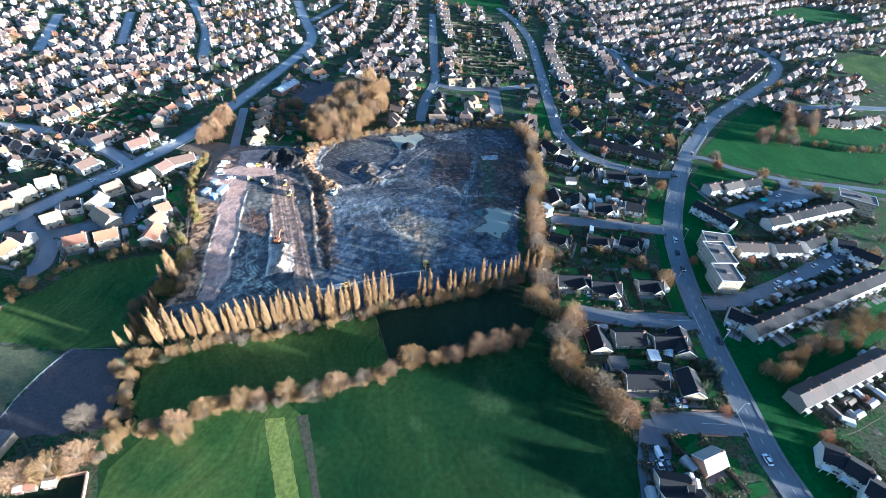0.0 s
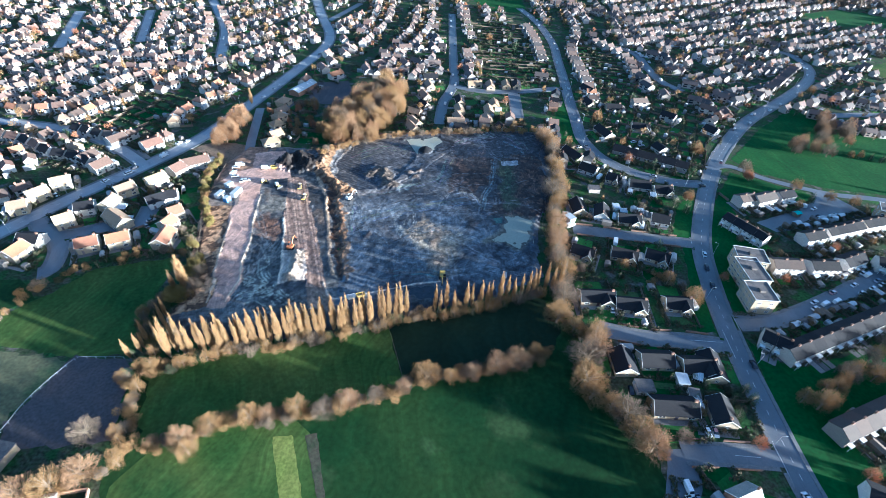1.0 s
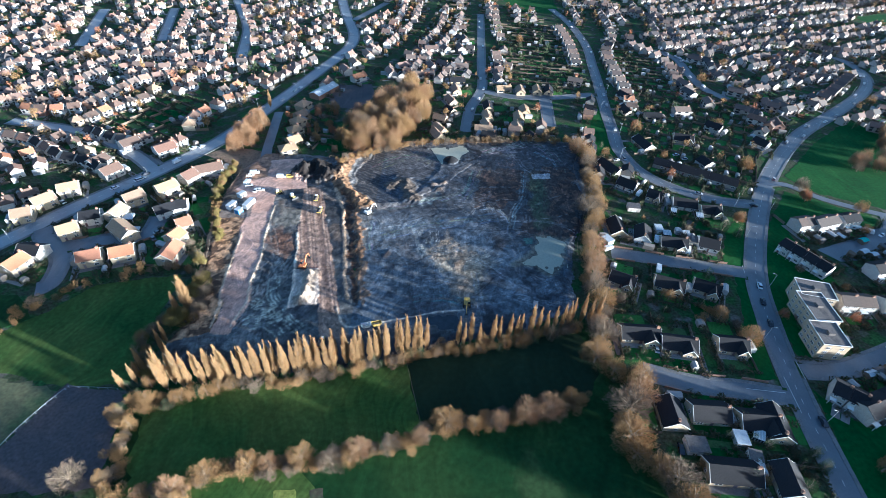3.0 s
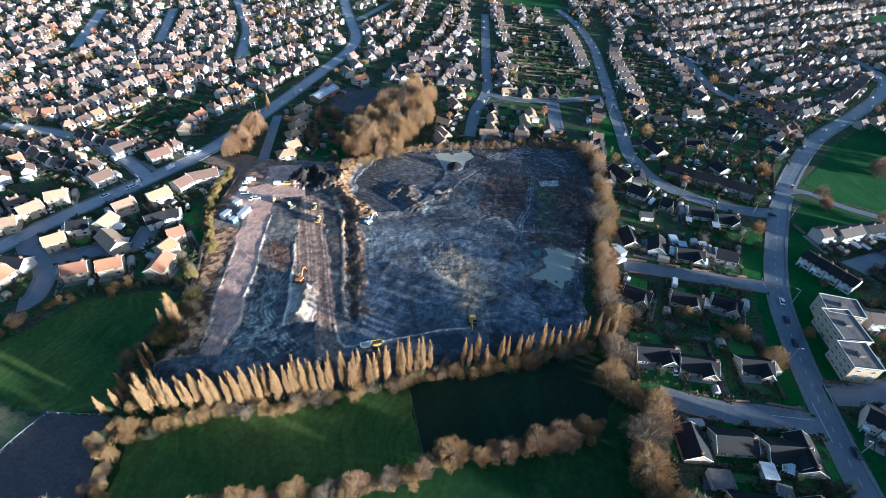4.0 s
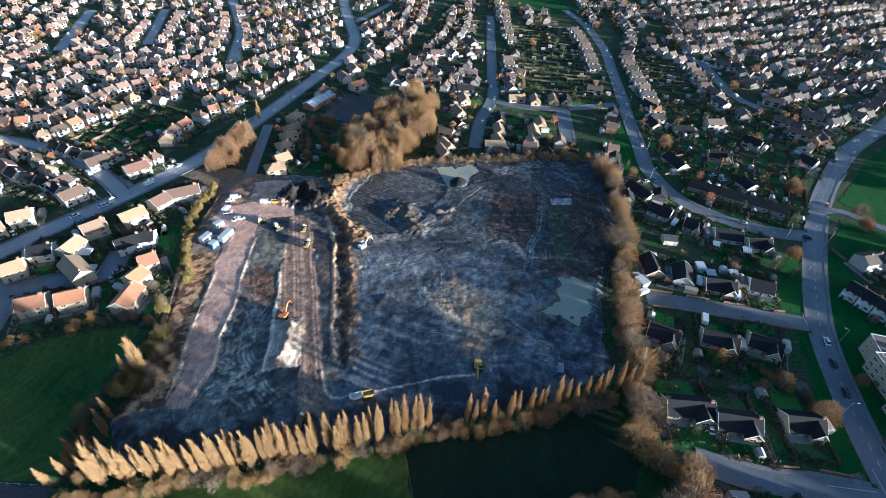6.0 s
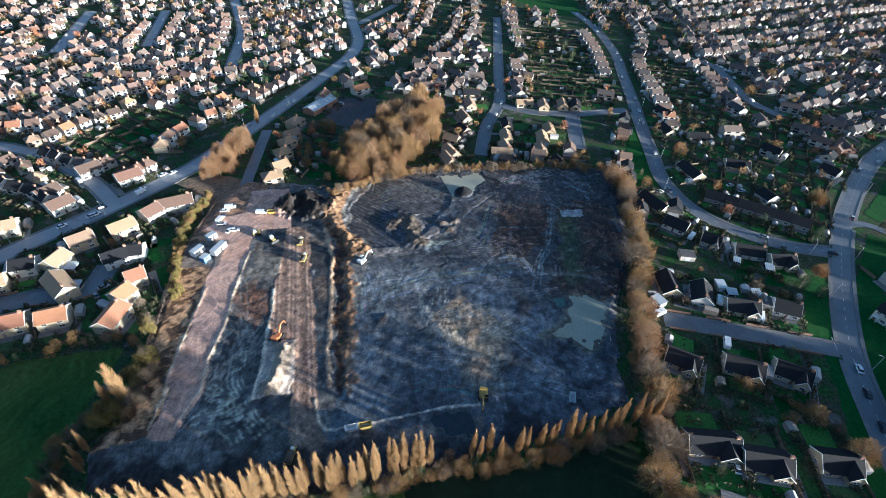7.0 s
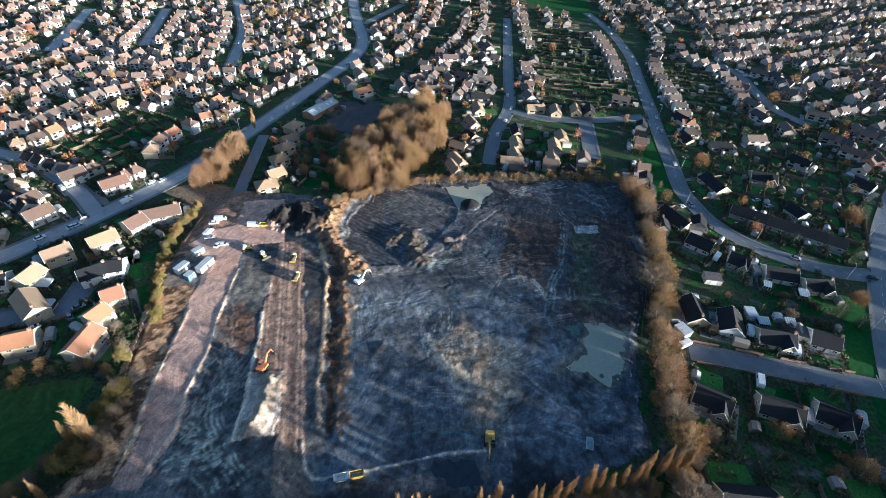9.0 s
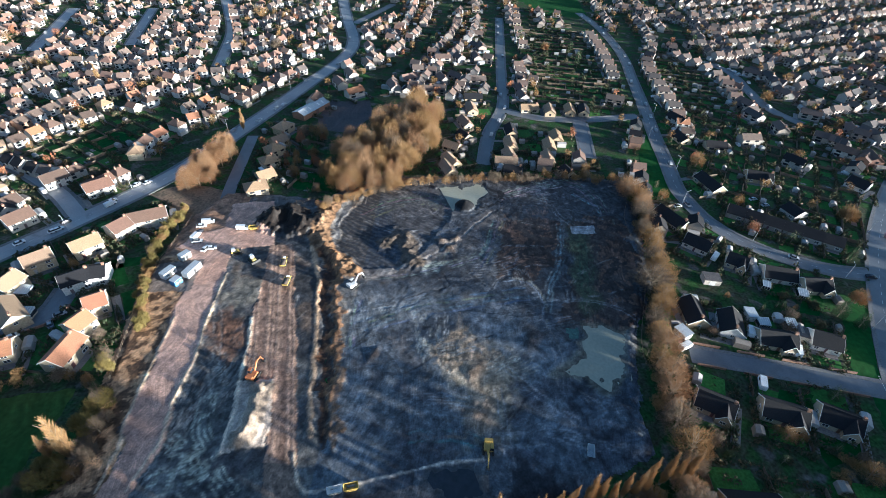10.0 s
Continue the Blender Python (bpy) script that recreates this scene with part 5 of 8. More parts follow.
# banks of clay and lines of pale stone
for line, w, h, col, wide in ((S_BERM, 6.0, 2.4, (0.15, 0.112, 0.077), 0.75), (S_RIM, 2.6, 1.0, (0.2, 0.135, 0.082), 0.8), (S_DITCH, 1.8, 0.25, (0.27, 0.23, 0.19), 0.5), (S_KERB, 0.95, 0.3, (0.36, 0.33, 0.29), 0.45),
                              (S_KERB2, 0.95, 0.3, (0.38, 0.35, 0.31), 0.45), (S_EDGE, 0.9, 0.25, (0.36, 0.34, 0.31), 0.45), (S_EDGE2, 1.1, 0.3, (0.45, 0.43, 0.4), 0.45)):
    kk = 0.6 if h > 0.5 else 0.2
    d = line_dist(line, gx + kk * wobx, gy + kk * woby)
    height = height + h * np.clip(1 - d / w, 0, 1) * (1 + 0.35 * n3)
    lay(np.clip((w * wide - d) / 0.5 + 0.5 + 0.5 * n3, 0, 1), col, 0.9)
lay(band(S_BERM, 2.0, 1.5) * (n3 > 0.1), (0.24, 0.195, 0.15), 0.6)
d = line_dist([(x + 4.4, y - 1) for x, y in S_DITCH], qx, qy)
height = height - 1.2 * np.clip(1 - d / 2.8, 0, 1)
lay(np.clip((2.2 + 0.6 * n3 - d) / 0.6, 0, 1), (0.075, 0.052, 0.04), 0.9)
lay(np.clip((2.2 - d) / 0.6, 0, 1) * (n3 > 0.3), (0.17, 0.11, 0.07), 0.8)
d = line_dist([(x + 7.6, y - 1) for x, y in S_DITCH], qx, qy)
height = height + 0.5 * np.clip(1 - d / 3.4, 0, 1) * (1 + 0.6 * n3)
lay(np.clip((2.0 + 1.2 * n3 - d) / 0.8, 0, 1), (0.17, 0.12, 0.08), 0.85)
# heaps
d = line_dist(S_HEAP, qx, qy)
height = height + 5.5 * np.clip(1 - d / 10.0, 0, 1) ** 0.8 * (1 + 0.4 * wave_noise(gx, gy, 23, 4, 8.0))
lay(np.clip((8.8 + 1.5 * n3 - d) / 0.8, 0, 1), (0.022, 0.02, 0.021))
d = line_dist(S_HILL, qx, qy)
height = height + 1.5 * np.clip(1 - d / 6.5, 0, 1) * (1 + 0.4 * wave_noise(gx, gy, 24, 3, 5.0))
lay(np.clip((4.5 - d) / 1.0, 0, 1), (0.1, 0.084, 0.07), 0.9)
for (x, y) in ((2, 240), (-2, 246), (4, 248)):
    height = height + 0.9 * np.clip(1 - np.hypot(qx - x, qy - y) / 3.5, 0, 1)
    lay(np.clip(1.2 - np.hypot(qx - x, qy - y) / 3.0, 0, 1), (0.13, 0.1, 0.078), 0.8)
d = line_dist(S_WPILE, qx, qy)
height = height + 2.6 * np.clip(1 - d / 5.0, 0, 1) ** 0.9 * (1 + 0.4 * wave_noise(gx, gy, 25, 3, 5.0))
lay(np.clip((4.0 - d) / 0.7, 0, 1), (0.21, 0.198, 0.188))
dd = np.hypot(gx - M_BALL[0], gy - M_BALL[1])
height = height + 3.4 * np.clip(1 - dd / 4.8, 0, 1) ** 0.7
lay(dd < 4.4, (0.02, 0.02, 0.023))
d = line_dist([(14, 272), (24, 278), (26, 288), (20, 291)], qx, qy)
lay(np.clip((1.2 + 2.4 * n3 - d) / 0.6, 0, 1), (0.022, 0.022, 0.026), 0.95)
for (x, y, r) in ((-22, 183, 3.0), (32, 194, 4.0), (12, 180, 5.0), (14, 165, 5.0)):
    k = np.hypot((qx - x) * 1.2, (qy - y) * 0.7) / r
    height = height + 0.6 * np.clip(1 - k, 0, 1)
    lay(np.clip(1.3 - k, 0, 1), (0.075, 0.058, 0.05) if r < 5 else (0.25, 0.19, 0.14), 0.75)
# hollows for water
for poly in (S_POND, S_PUDDLE, S_PUD2, S_DARKPOOL):
    d = line_dist(poly + poly[:1], qx, qy) * np.where(area(poly), 1, -1)
    height = np.where((d > -1.5) & (dd > 4.8), np.minimum(height, 0.16 - 0.07 * d + 0.07 * n3), height)
    lay(np.clip((d + 2.5) / 2, 0, 1) * (dd > 4.6), (0.15, 0.145, 0.12) if poly is S_PUDDLE else (0.07, 0.075, 0.08), 0.7)
# warm sunlight on the west side is tinted into the soil colour
soil *= np.where(gx < -32, 1, 0)[..., None] * np.array((0.12, 0.02, -0.1)) + np.array((0.98, 0.97, 0.95))
soil *= np.random.RandomState(6).uniform(0.93, 1.07, gx.shape)[..., None] * (1 + (0.3 * wave_noise(gx, gy, 47, 3, 3.2) + 0.16 * wave_noise(gx, gy, 48, 2, 1.3)) * np.where(d_haul | d_pad, 0.3, 1.0))[..., None]
soil = np.minimum(0.13 * np.power(np.maximum(soil, 0.004) / 0.13, 1.4), 0.8)
keep = inside(SITE, gx + 0.5 * wobx, gy + 0.5 * woby)
idx = -np.ones(gx.shape, int)
edge = line_dist(SITE + SITE[:1], gx, gy)
LIFT = 1.0
height = np.where(keep & (edge < 1.0), np.minimum(height, 0.12), height) + LIFT * np.clip((edge - 0.7) / 3.0, 0, 1)
idx[keep] = np.arange(keep.sum())
sv = np.stack([gx[keep], gy[keep], height[keep]], 1)
q = keep[:-1, :-1] & keep[1:, :-1] & keep[:-1, 1:] & keep[1:, 1:]
sf = np.stack([idx[:-1, :-1][q], idx[:-1, 1:][q], idx[1:, 1:][q], idx[1:, :-1][q]], 1)
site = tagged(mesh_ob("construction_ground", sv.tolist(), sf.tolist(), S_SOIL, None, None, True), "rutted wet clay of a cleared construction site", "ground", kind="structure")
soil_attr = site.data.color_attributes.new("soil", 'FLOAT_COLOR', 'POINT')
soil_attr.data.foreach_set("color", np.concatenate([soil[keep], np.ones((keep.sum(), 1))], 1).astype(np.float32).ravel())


def site_z(x, y):
    j, i = int((x - X0) / SITE_C), int((y - Y0) / SITE_C)
    if 0 <= j < gx.shape[1] and 0 <= i < gx.shape[0] and keep[i, j]:
        return float(height[i, j])
    return 0.0


for nm, poly, m, lab in (("pond", S_POND, WATER, "grey muddy pond at the edge of the site"), ("puddle", S_PUDDLE, WATER, "wide shallow muddy puddle"), ("puddle", S_PUD2, WATER_G, "small green-tinted puddle"), ("puddle", S_DARKPOOL, GLASS, "dark wet hollow below the poplars")):
    cxp, cyp = sum(p[0] for p in poly) / len(poly), sum(p[1] for p in poly) / len(poly)
    sheet(nm, [(cxp + (x - cxp) * 1.08, cyp + (y - cyp) * 1.16) for x, y in poly], m, LIFT + 0.12, 0.5, lab, "water")

sheet("car_park", CARPARK1, ASPHALT, 0.07, 0.2, "asphalt car park court between the terraces", "car park")
sheet("car_park", CARPARK2, ASPHALT, 0.07, 0.2, "asphalt car park court between the terraces", "car park")
sheet("yard", YARD_F, ASPHALT, 0.075, 0.3, "asphalt turning yard beside the tree belt", "yard")
sheet("yard", YARD_A, G_BARE, 0.05, 0.5, "grey gravel yard beside the workshop", "yard")
# ---- roads ----
ROADS = [("main_road", R_MAIN, 7.6), ("main_road", R_LEFT, 8.8), ("estate_road", R_B, 6.2), ("side_road", R_BRANCH, 6.5), ("close_road", R_CLOSE, 6.5), ("close_road", R_CLOSE2, 6.0),
         ("side_road", R_MID, 5.5), ("side_road", R_MIDX, 5.5), ("side_road", R_MIDC, 7.0), ("side_road", R_D, 5.4), ("side_road", R_E, 5.8), ("side_road", R_F, 6.0), ("lane", R_G, 5.0),
         ("side_road", R_I, 6.0), ("parking_road", R_PARK, 8.0), ("side_road", R_FARL, 8.0), ("side_road", R_FARL2, 8.0), ("side_road", R_FARL3, 7.0), ("side_road", R_FARR, 6.0), ("lane", R_LANE, 6.0), ("side_road", R_UP, 5.0), ("side_road", R_R2, 6.0)]


def ribbon(line, off0, off1, z0, z1, skip=None):
    g = Geo()
    prev = None
    for i, p in enumerate(line):
        a, b = line[max(0, i - 1)], line[min(len(line) - 1, i + 1)]
        d = (b - a).normalized()
        nrm = Vector((-d.y, d.x, 0))
        if skip and skip(p + nrm * (off0 + off1) / 2):
            prev = None
            continue
        o = [p + nrm * off0, p + nrm * off1]
        ring = [(o[0].x, o[0].y, z1), (o[1].x, o[1].y, z1), (o[0].x, o[0].y, z0), (o[1].x, o[1].y, z0)]
        n = len(g.v)
        g.v += ring
        if prev is not None:
            g.f += [(prev, n, n + 1, prev + 1), (prev + 1, n + 1, n + 3, prev + 3), (n, prev, prev + 2, n + 2)]
        prev = n
    return g


road_lines = [smooth_line(pts, 2.0) for _, pts, _ in ROADS]
road_obs = []
for i, (nm, pts, w) in enumerate(ROADS):
    r = ribbon(road_lines[i], w / 2, -w / 2, -0.05, 0.085 + 0.004 * i).ob(nm, ASPHALT_P if pts in (R_LEFT, R_BRANCH, R_FARL, R_FARL2, R_FARL3) else ASPHALT)
    road_obs.append(tagged(r, "worn grey asphalt road with low kerbs", "road", kind="structure"))
    for side in (1, -1):
        def crosses(p, me=i):
            for k, (_, q2, w2) in enumerate(ROADS):
                if k != me and abs(p.x - q2[0][0]) < 900 and line_dist(q2, p.x, p.y) < w2 / 2 + 0.4:
                    return True
            return False
        if nm != "lane" and nm != "parking_road":
            pv = ribbon(road_lines[i], side * (w / 2 + (1.5 if side > 0 else 0.02)), side * (w / 2 + (0.02 if side > 0 else 1.5)), -0.05, 0.2, crosses)
            if pv.f:
                tagged(pv.ob("pavement", PAVING), "pale asphalt footway with raised kerb", "pavement", kind="structure")


def near_road(x, y, gap):
    for (_, q2, w2) in ROADS:
        if line_dist(q2, x, y) < w2 / 2 + gap:
            return True
    return False


dash = Geo().box(-1.1, -0.07, 0, 1.1, 0.07, 0.012)
dash_me = None
for i in (0, 1, 2):
    for x, y, a in along(ROADS[i][1], 6.0):
        if dash_me is None:
            o = dash.ob("road_marking", PAINT, road_obs[i])
            dash_me = o.data
        else:
            o = new("road_marking", dash_me)
            o.parent = road_obs[i]
        o.matrix_basis = pose(x, y, 0.1 + 0.004 * i, 0, 0, math.degrees(a))
for (x, y, a) in GIVEWAY:
    for k in range(7):
        o = new("give_way_mark", dash_me)
        o.parent = road_obs[0]
        o.matrix_basis = pose(x + (k - 3) * 0.95 * math.cos(radians(a)), y + (k - 3) * 0.95 * math.sin(radians(a)), 0.16, 0, 0, a) @ Matrix.Diagonal((0.28, 2.0, 1, 1))
for (x0, y0, x1, y1) in EDGELINES:
    o = new("edge_line", dash_me)
    o.parent = road_obs[0]
    l = math.hypot(x1 - x0, y1 - y0)
    o.matrix_basis = pose((x0 + x1) / 2, (y0 + y1) / 2, 0.16, 0, 0, math.degrees(math.atan2(y1 - y0, x1 - x0))) @ Matrix.Diagonal((l / 2.2, 1.2, 1, 1))

# ---- houses ----
def gable_walls(w, d, eaves, ridge, hip):
    x, y = w / 2, d / 2
    v = [(-x, -y, -0.3), (x, -y, -0.3), (x, y, -0.3), (-x, y, -0.3), (-x, -y, eaves), (x, -y, eaves), (x, y, eaves), (-x, y, eaves)]
    f = [(0, 1, 5, 4), (2, 3, 7, 6), (3, 2, 1, 0)]
    if hip:
        f += [(1, 2, 6, 5), (3, 0, 4, 7), (4, 5, 6, 7)]
    else:
        v += [(-x, 0, ridge), (x, 0, ridge)]
        f += [(1, 2, 6, 9, 5), (3, 0, 4, 8, 7), (4, 5, 9, 8), (6, 7, 8, 9)]
    return v, f


def roof_geo(w, d, eaves, ridge, hip, over=0.4, th=0.16):
    x, y = w / 2 + (over if hip else 0.25), d / 2 + over
    drop = (ridge - eaves) / (d / 2) * over
    e = eaves - drop
    rx = x - y if hip else x
    rx = max(rx, 0.3)
    r = ridge + 0.05
    v = [(-x, -y, e), (x, -y, e), (x, y, e), (-x, y, e), (-rx, 0, r), (rx, 0, r)]
    v += [(a, b, c + th) for a, b, c in v]
    f = [(6, 7, 11, 10), (8, 9, 10, 11), (1, 0, 4, 5), (3, 2, 5, 4), (0, 1, 7, 6), (2, 3, 9, 8)]
    if hip:
        f += [(7, 8, 11), (9, 6, 10), (1, 2, 8, 7), (3, 0, 6, 9), (2, 1, 5), (0, 3, 4)]
    else:
        f += [(1, 5, 11, 7), (5, 2, 8, 11), (4, 0, 6, 10), (3, 4, 10, 9)]
    return v, f


WIN = {}


def window_part(parent, x, y, z, w, h, facing, near):
    """A white framed window standing just proud of the wall; facing is the outward heading in degrees."""
    key = (round(w, 1), round(h, 1), near)
    if key not in WIN:
        if near:
            g = Geo()
            t = 0.12
            for a in ((-w / 2, 0, w / 2, t), (-w / 2, h - t, w / 2, h), (-w / 2, t, -w / 2 + t, h - t), (w / 2 - t, t, w / 2, h - t), (-0.05, t, 0.05, h - t)):
                g.box(a[0], -0.06, a[1], a[2], 0.04, a[3])
            pg = Geo().box(-w / 2 + t, -0.02, t, w / 2 - t, 0.02, h - t)
            WIN[key] = (g, pg)
        else:
            WIN[key] = (Geo().box(-w / 2, -0.05, 0, w / 2, 0.03, h), None)
        WIN[key] = [WIN[key], None, None]
    rec = WIN[key]
    if rec[1] is None:
        o = rec[0][0].ob("window", WHITE_P if near else GLASS, parent)
        rec[1] = o.data
        if near:
            p = rec[0][1].ob("pane", GLASS, o)
            rec[2] = p.data
    else:
        o = new("window", rec[1])
        o.parent = parent
        if near:
            p = new("pane", rec[2])
            p.parent = o
    o.matrix_basis = pose(x, y, z, 0, 0, facing + 90)
    return o


def build_house(name, w, d, eaves, ridge, hip, wall, roof, near, chim=1, porch=False, gable_win=True, doors=1, wing=None):
    e = new(name)
    if wing:
        # a front gable that stands out of the long wall: (offset, width, projection)
        wx, ww, wp = wing
        rz, run = ridge - 0.45, d / 2 + wp
        y0 = -d / 2 - wp
        v = [(wx - ww / 2, y0, 0), (wx + ww / 2, y0, 0), (wx + ww / 2, -d / 4, 0), (wx - ww / 2, -d / 4, 0)]
        v += [(x, y, eaves) for x, y, _ in v] + [(wx, y0, rz), (wx, -d / 4, rz)]
        mesh_ob("front_gable", v, [(0, 1, 5, 8, 4), (1, 2, 6, 5), (3, 0, 4, 7), (2, 3, 7, 9, 6)], WALLS[wall], e)
        o, t = 0.35, 0.16
        dz = (rz - eaves) / (ww / 2) * o
        g = Geo()
        for sx in (-1, 1):
            a, b = (wx + sx * (ww / 2 + o), eaves - dz), (wx, rz + 0.04)
            q = [(a[0], y0 - o, a[1]), (b[0], y0 - o, b[1]), (b[0], -0.3, b[1]), (a[0], -0.3, a[1])]
            q += [(x, y, z + t) for x, y, z in q]
            f = [(4, 5, 6, 7), (3, 2, 1, 0), (0, 1, 5, 4), (1, 2, 6, 5), (2, 3, 7, 6), (3, 0, 4, 7)]
            g.add(q, f if sx < 0 else [k[::-1] for k in f])
        g.ob("gable_roof", ROOFS[roof], e)
        g = Geo()
        for sx in (-1, 1):
            a, b = (wx + sx * (ww / 2 + o), eaves - dz), (wx, rz + 0.04)
            g.add([(a[0], y0 - o - 0.06, a[1] - .16), (b[0], y0 - o - 0.06, b[1] - .16), (b[0], y0 - o - 0.06, b[1] + .2), (a[0], y0 - o - 0.06, a[1] + .2),
                   (a[0], y0 - o - 0.01, a[1] - .16), (b[0], y0 - o - 0.01, b[1] - .16), (b[0], y0 - o - 0.01, b[1] + .2), (a[0], y0 - o - 0.01, a[1] + .2)],
                  [(0, 1, 2, 3), (7, 6, 5, 4), (0, 4, 5, 1), (1, 5, 6, 2), (2, 6, 7, 3), (3, 7, 4, 0)])
        g.ob("bargeboard", WHITE_P, e)
        window_part(e, wx, y0 - 0.02, 0.9, 1.9, 1.25, -90, near)
    mesh_ob("wall", *gable_walls(w, d, eaves, ridge, hip), WALLS[wall], e)
    mesh_ob("roof", *roof_geo(w, d, eaves, ridge, hip), ROOFS[roof], e)
    for k in range(chim):
        g = Geo()
        cx = (w * 0.5 - 0.8) * (1 if k == 0 else -1) * (0.55 if hip else 1)
        g.box(cx - 0.45, -0.3, eaves, cx + 0.45, 0.3, ridge + 1.0)
        g.box(cx - 0.55, -0.4, ridge + 0.85, cx + 0.55, 0.4, ridge + 1.05)
        g.tube((cx - 0.18, 0, ridge + 1.0), (cx - 0.18, 0, ridge + 1.35), 0.12, 0.1, 5)
        g.tube((cx + 0.18, 0, ridge + 1.0), (cx + 0.18, 0, ridge + 1.35), 0.12, 0.1, 5)
        g.ob("chimney", CHIM, e)
    if near:
        if not hip and gable_win:
            for sx in (-1, 1):
                g = Geo()
                for sy in (-1, 1):
                    x = sx * (w / 2 + 0.29)
                    dz = (ridge - eaves) / (d / 2) * 0.4
                    a, b = (x, sy * (d / 2 + 0.4), eaves - dz), (x, 0, ridge + 0.05)
                    t = 0.03
                    g.add([(a[0] - t, a[1], a[2] - .2), (a[0] + t, a[1], a[2] - .2), (a[0] + t, a[1], a[2] + .17), (a[0] - t, a[1], a[2] + .17),
                           (b[0] - t, b[1], b[2] - .2), (b[0] + t, b[1], b[2] - .2), (b[0] + t, b[1], b[2] + .17), (b[0] - t, b[1], b[2] + .17)],
                          [(0, 1, 5, 4), (1, 2, 6, 5), (2, 3, 7, 6), (3, 0, 4, 7), (3, 2, 1, 0), (4, 5, 6, 7)])
                g.ob("bargeboard", WHITE_P, e)
    storeys = 2 if eaves > 4 else 1
    for sy, fac in ((-1, -90), (1, 90)):
        if sy == 1 and not near:
            continue
        n = max(2, int(w / 3.2)) if near else 2
        for s in range(storeys):
            for k in range(n):
                if not near and s == 0 and k == 1 and storeys == 2:
                    continue
                x = (k + 0.5) / n * w - w / 2
                if s == 0 and k == (n // 2 if n > 2 else 0) and near:
                    Geo().box(x - 0.48, sy * d / 2 - 0.05, 0, x + 0.48, sy * d / 2 + 0.05, 2.05).ob("door", DOORS, e)
                    continue
                window_part(e, x, sy * (d / 2 + 0.02), 0.85 + (eaves - 2.35) * s, 1.9 if s == 0 else 1.6, 1.25, fac, near)
    if porch:
        g = Geo().box(-w / 2 + 0.5, -d / 2 - 1.6, 2.35, -w / 2 + 3.0, -d / 2 + 0.05, 2.6)
        g.box(-w / 2 + 0.6, -d / 2 - 1.5, 0, -w / 2 + 0.75, -d / 2 - 1.35, 2.35).box(-w / 2 + 2.75, -d / 2 - 1.5, 0, -w / 2 + 2.9, -d / 2 - 1.35, 2.35)
        g.ob("porch", WHITE_P, e)
    if gable_win and (near or not hip):
        for sx, fac in ((-1, 180), (1, 0)):
            if near or sx == 1:
                window_part(e, sx * (w / 2 + 0.02), 0.0, 0.85 + (eaves - 2.35) if storeys == 2 else 1.0, 1.3, 1.2, fac, near)
    return e


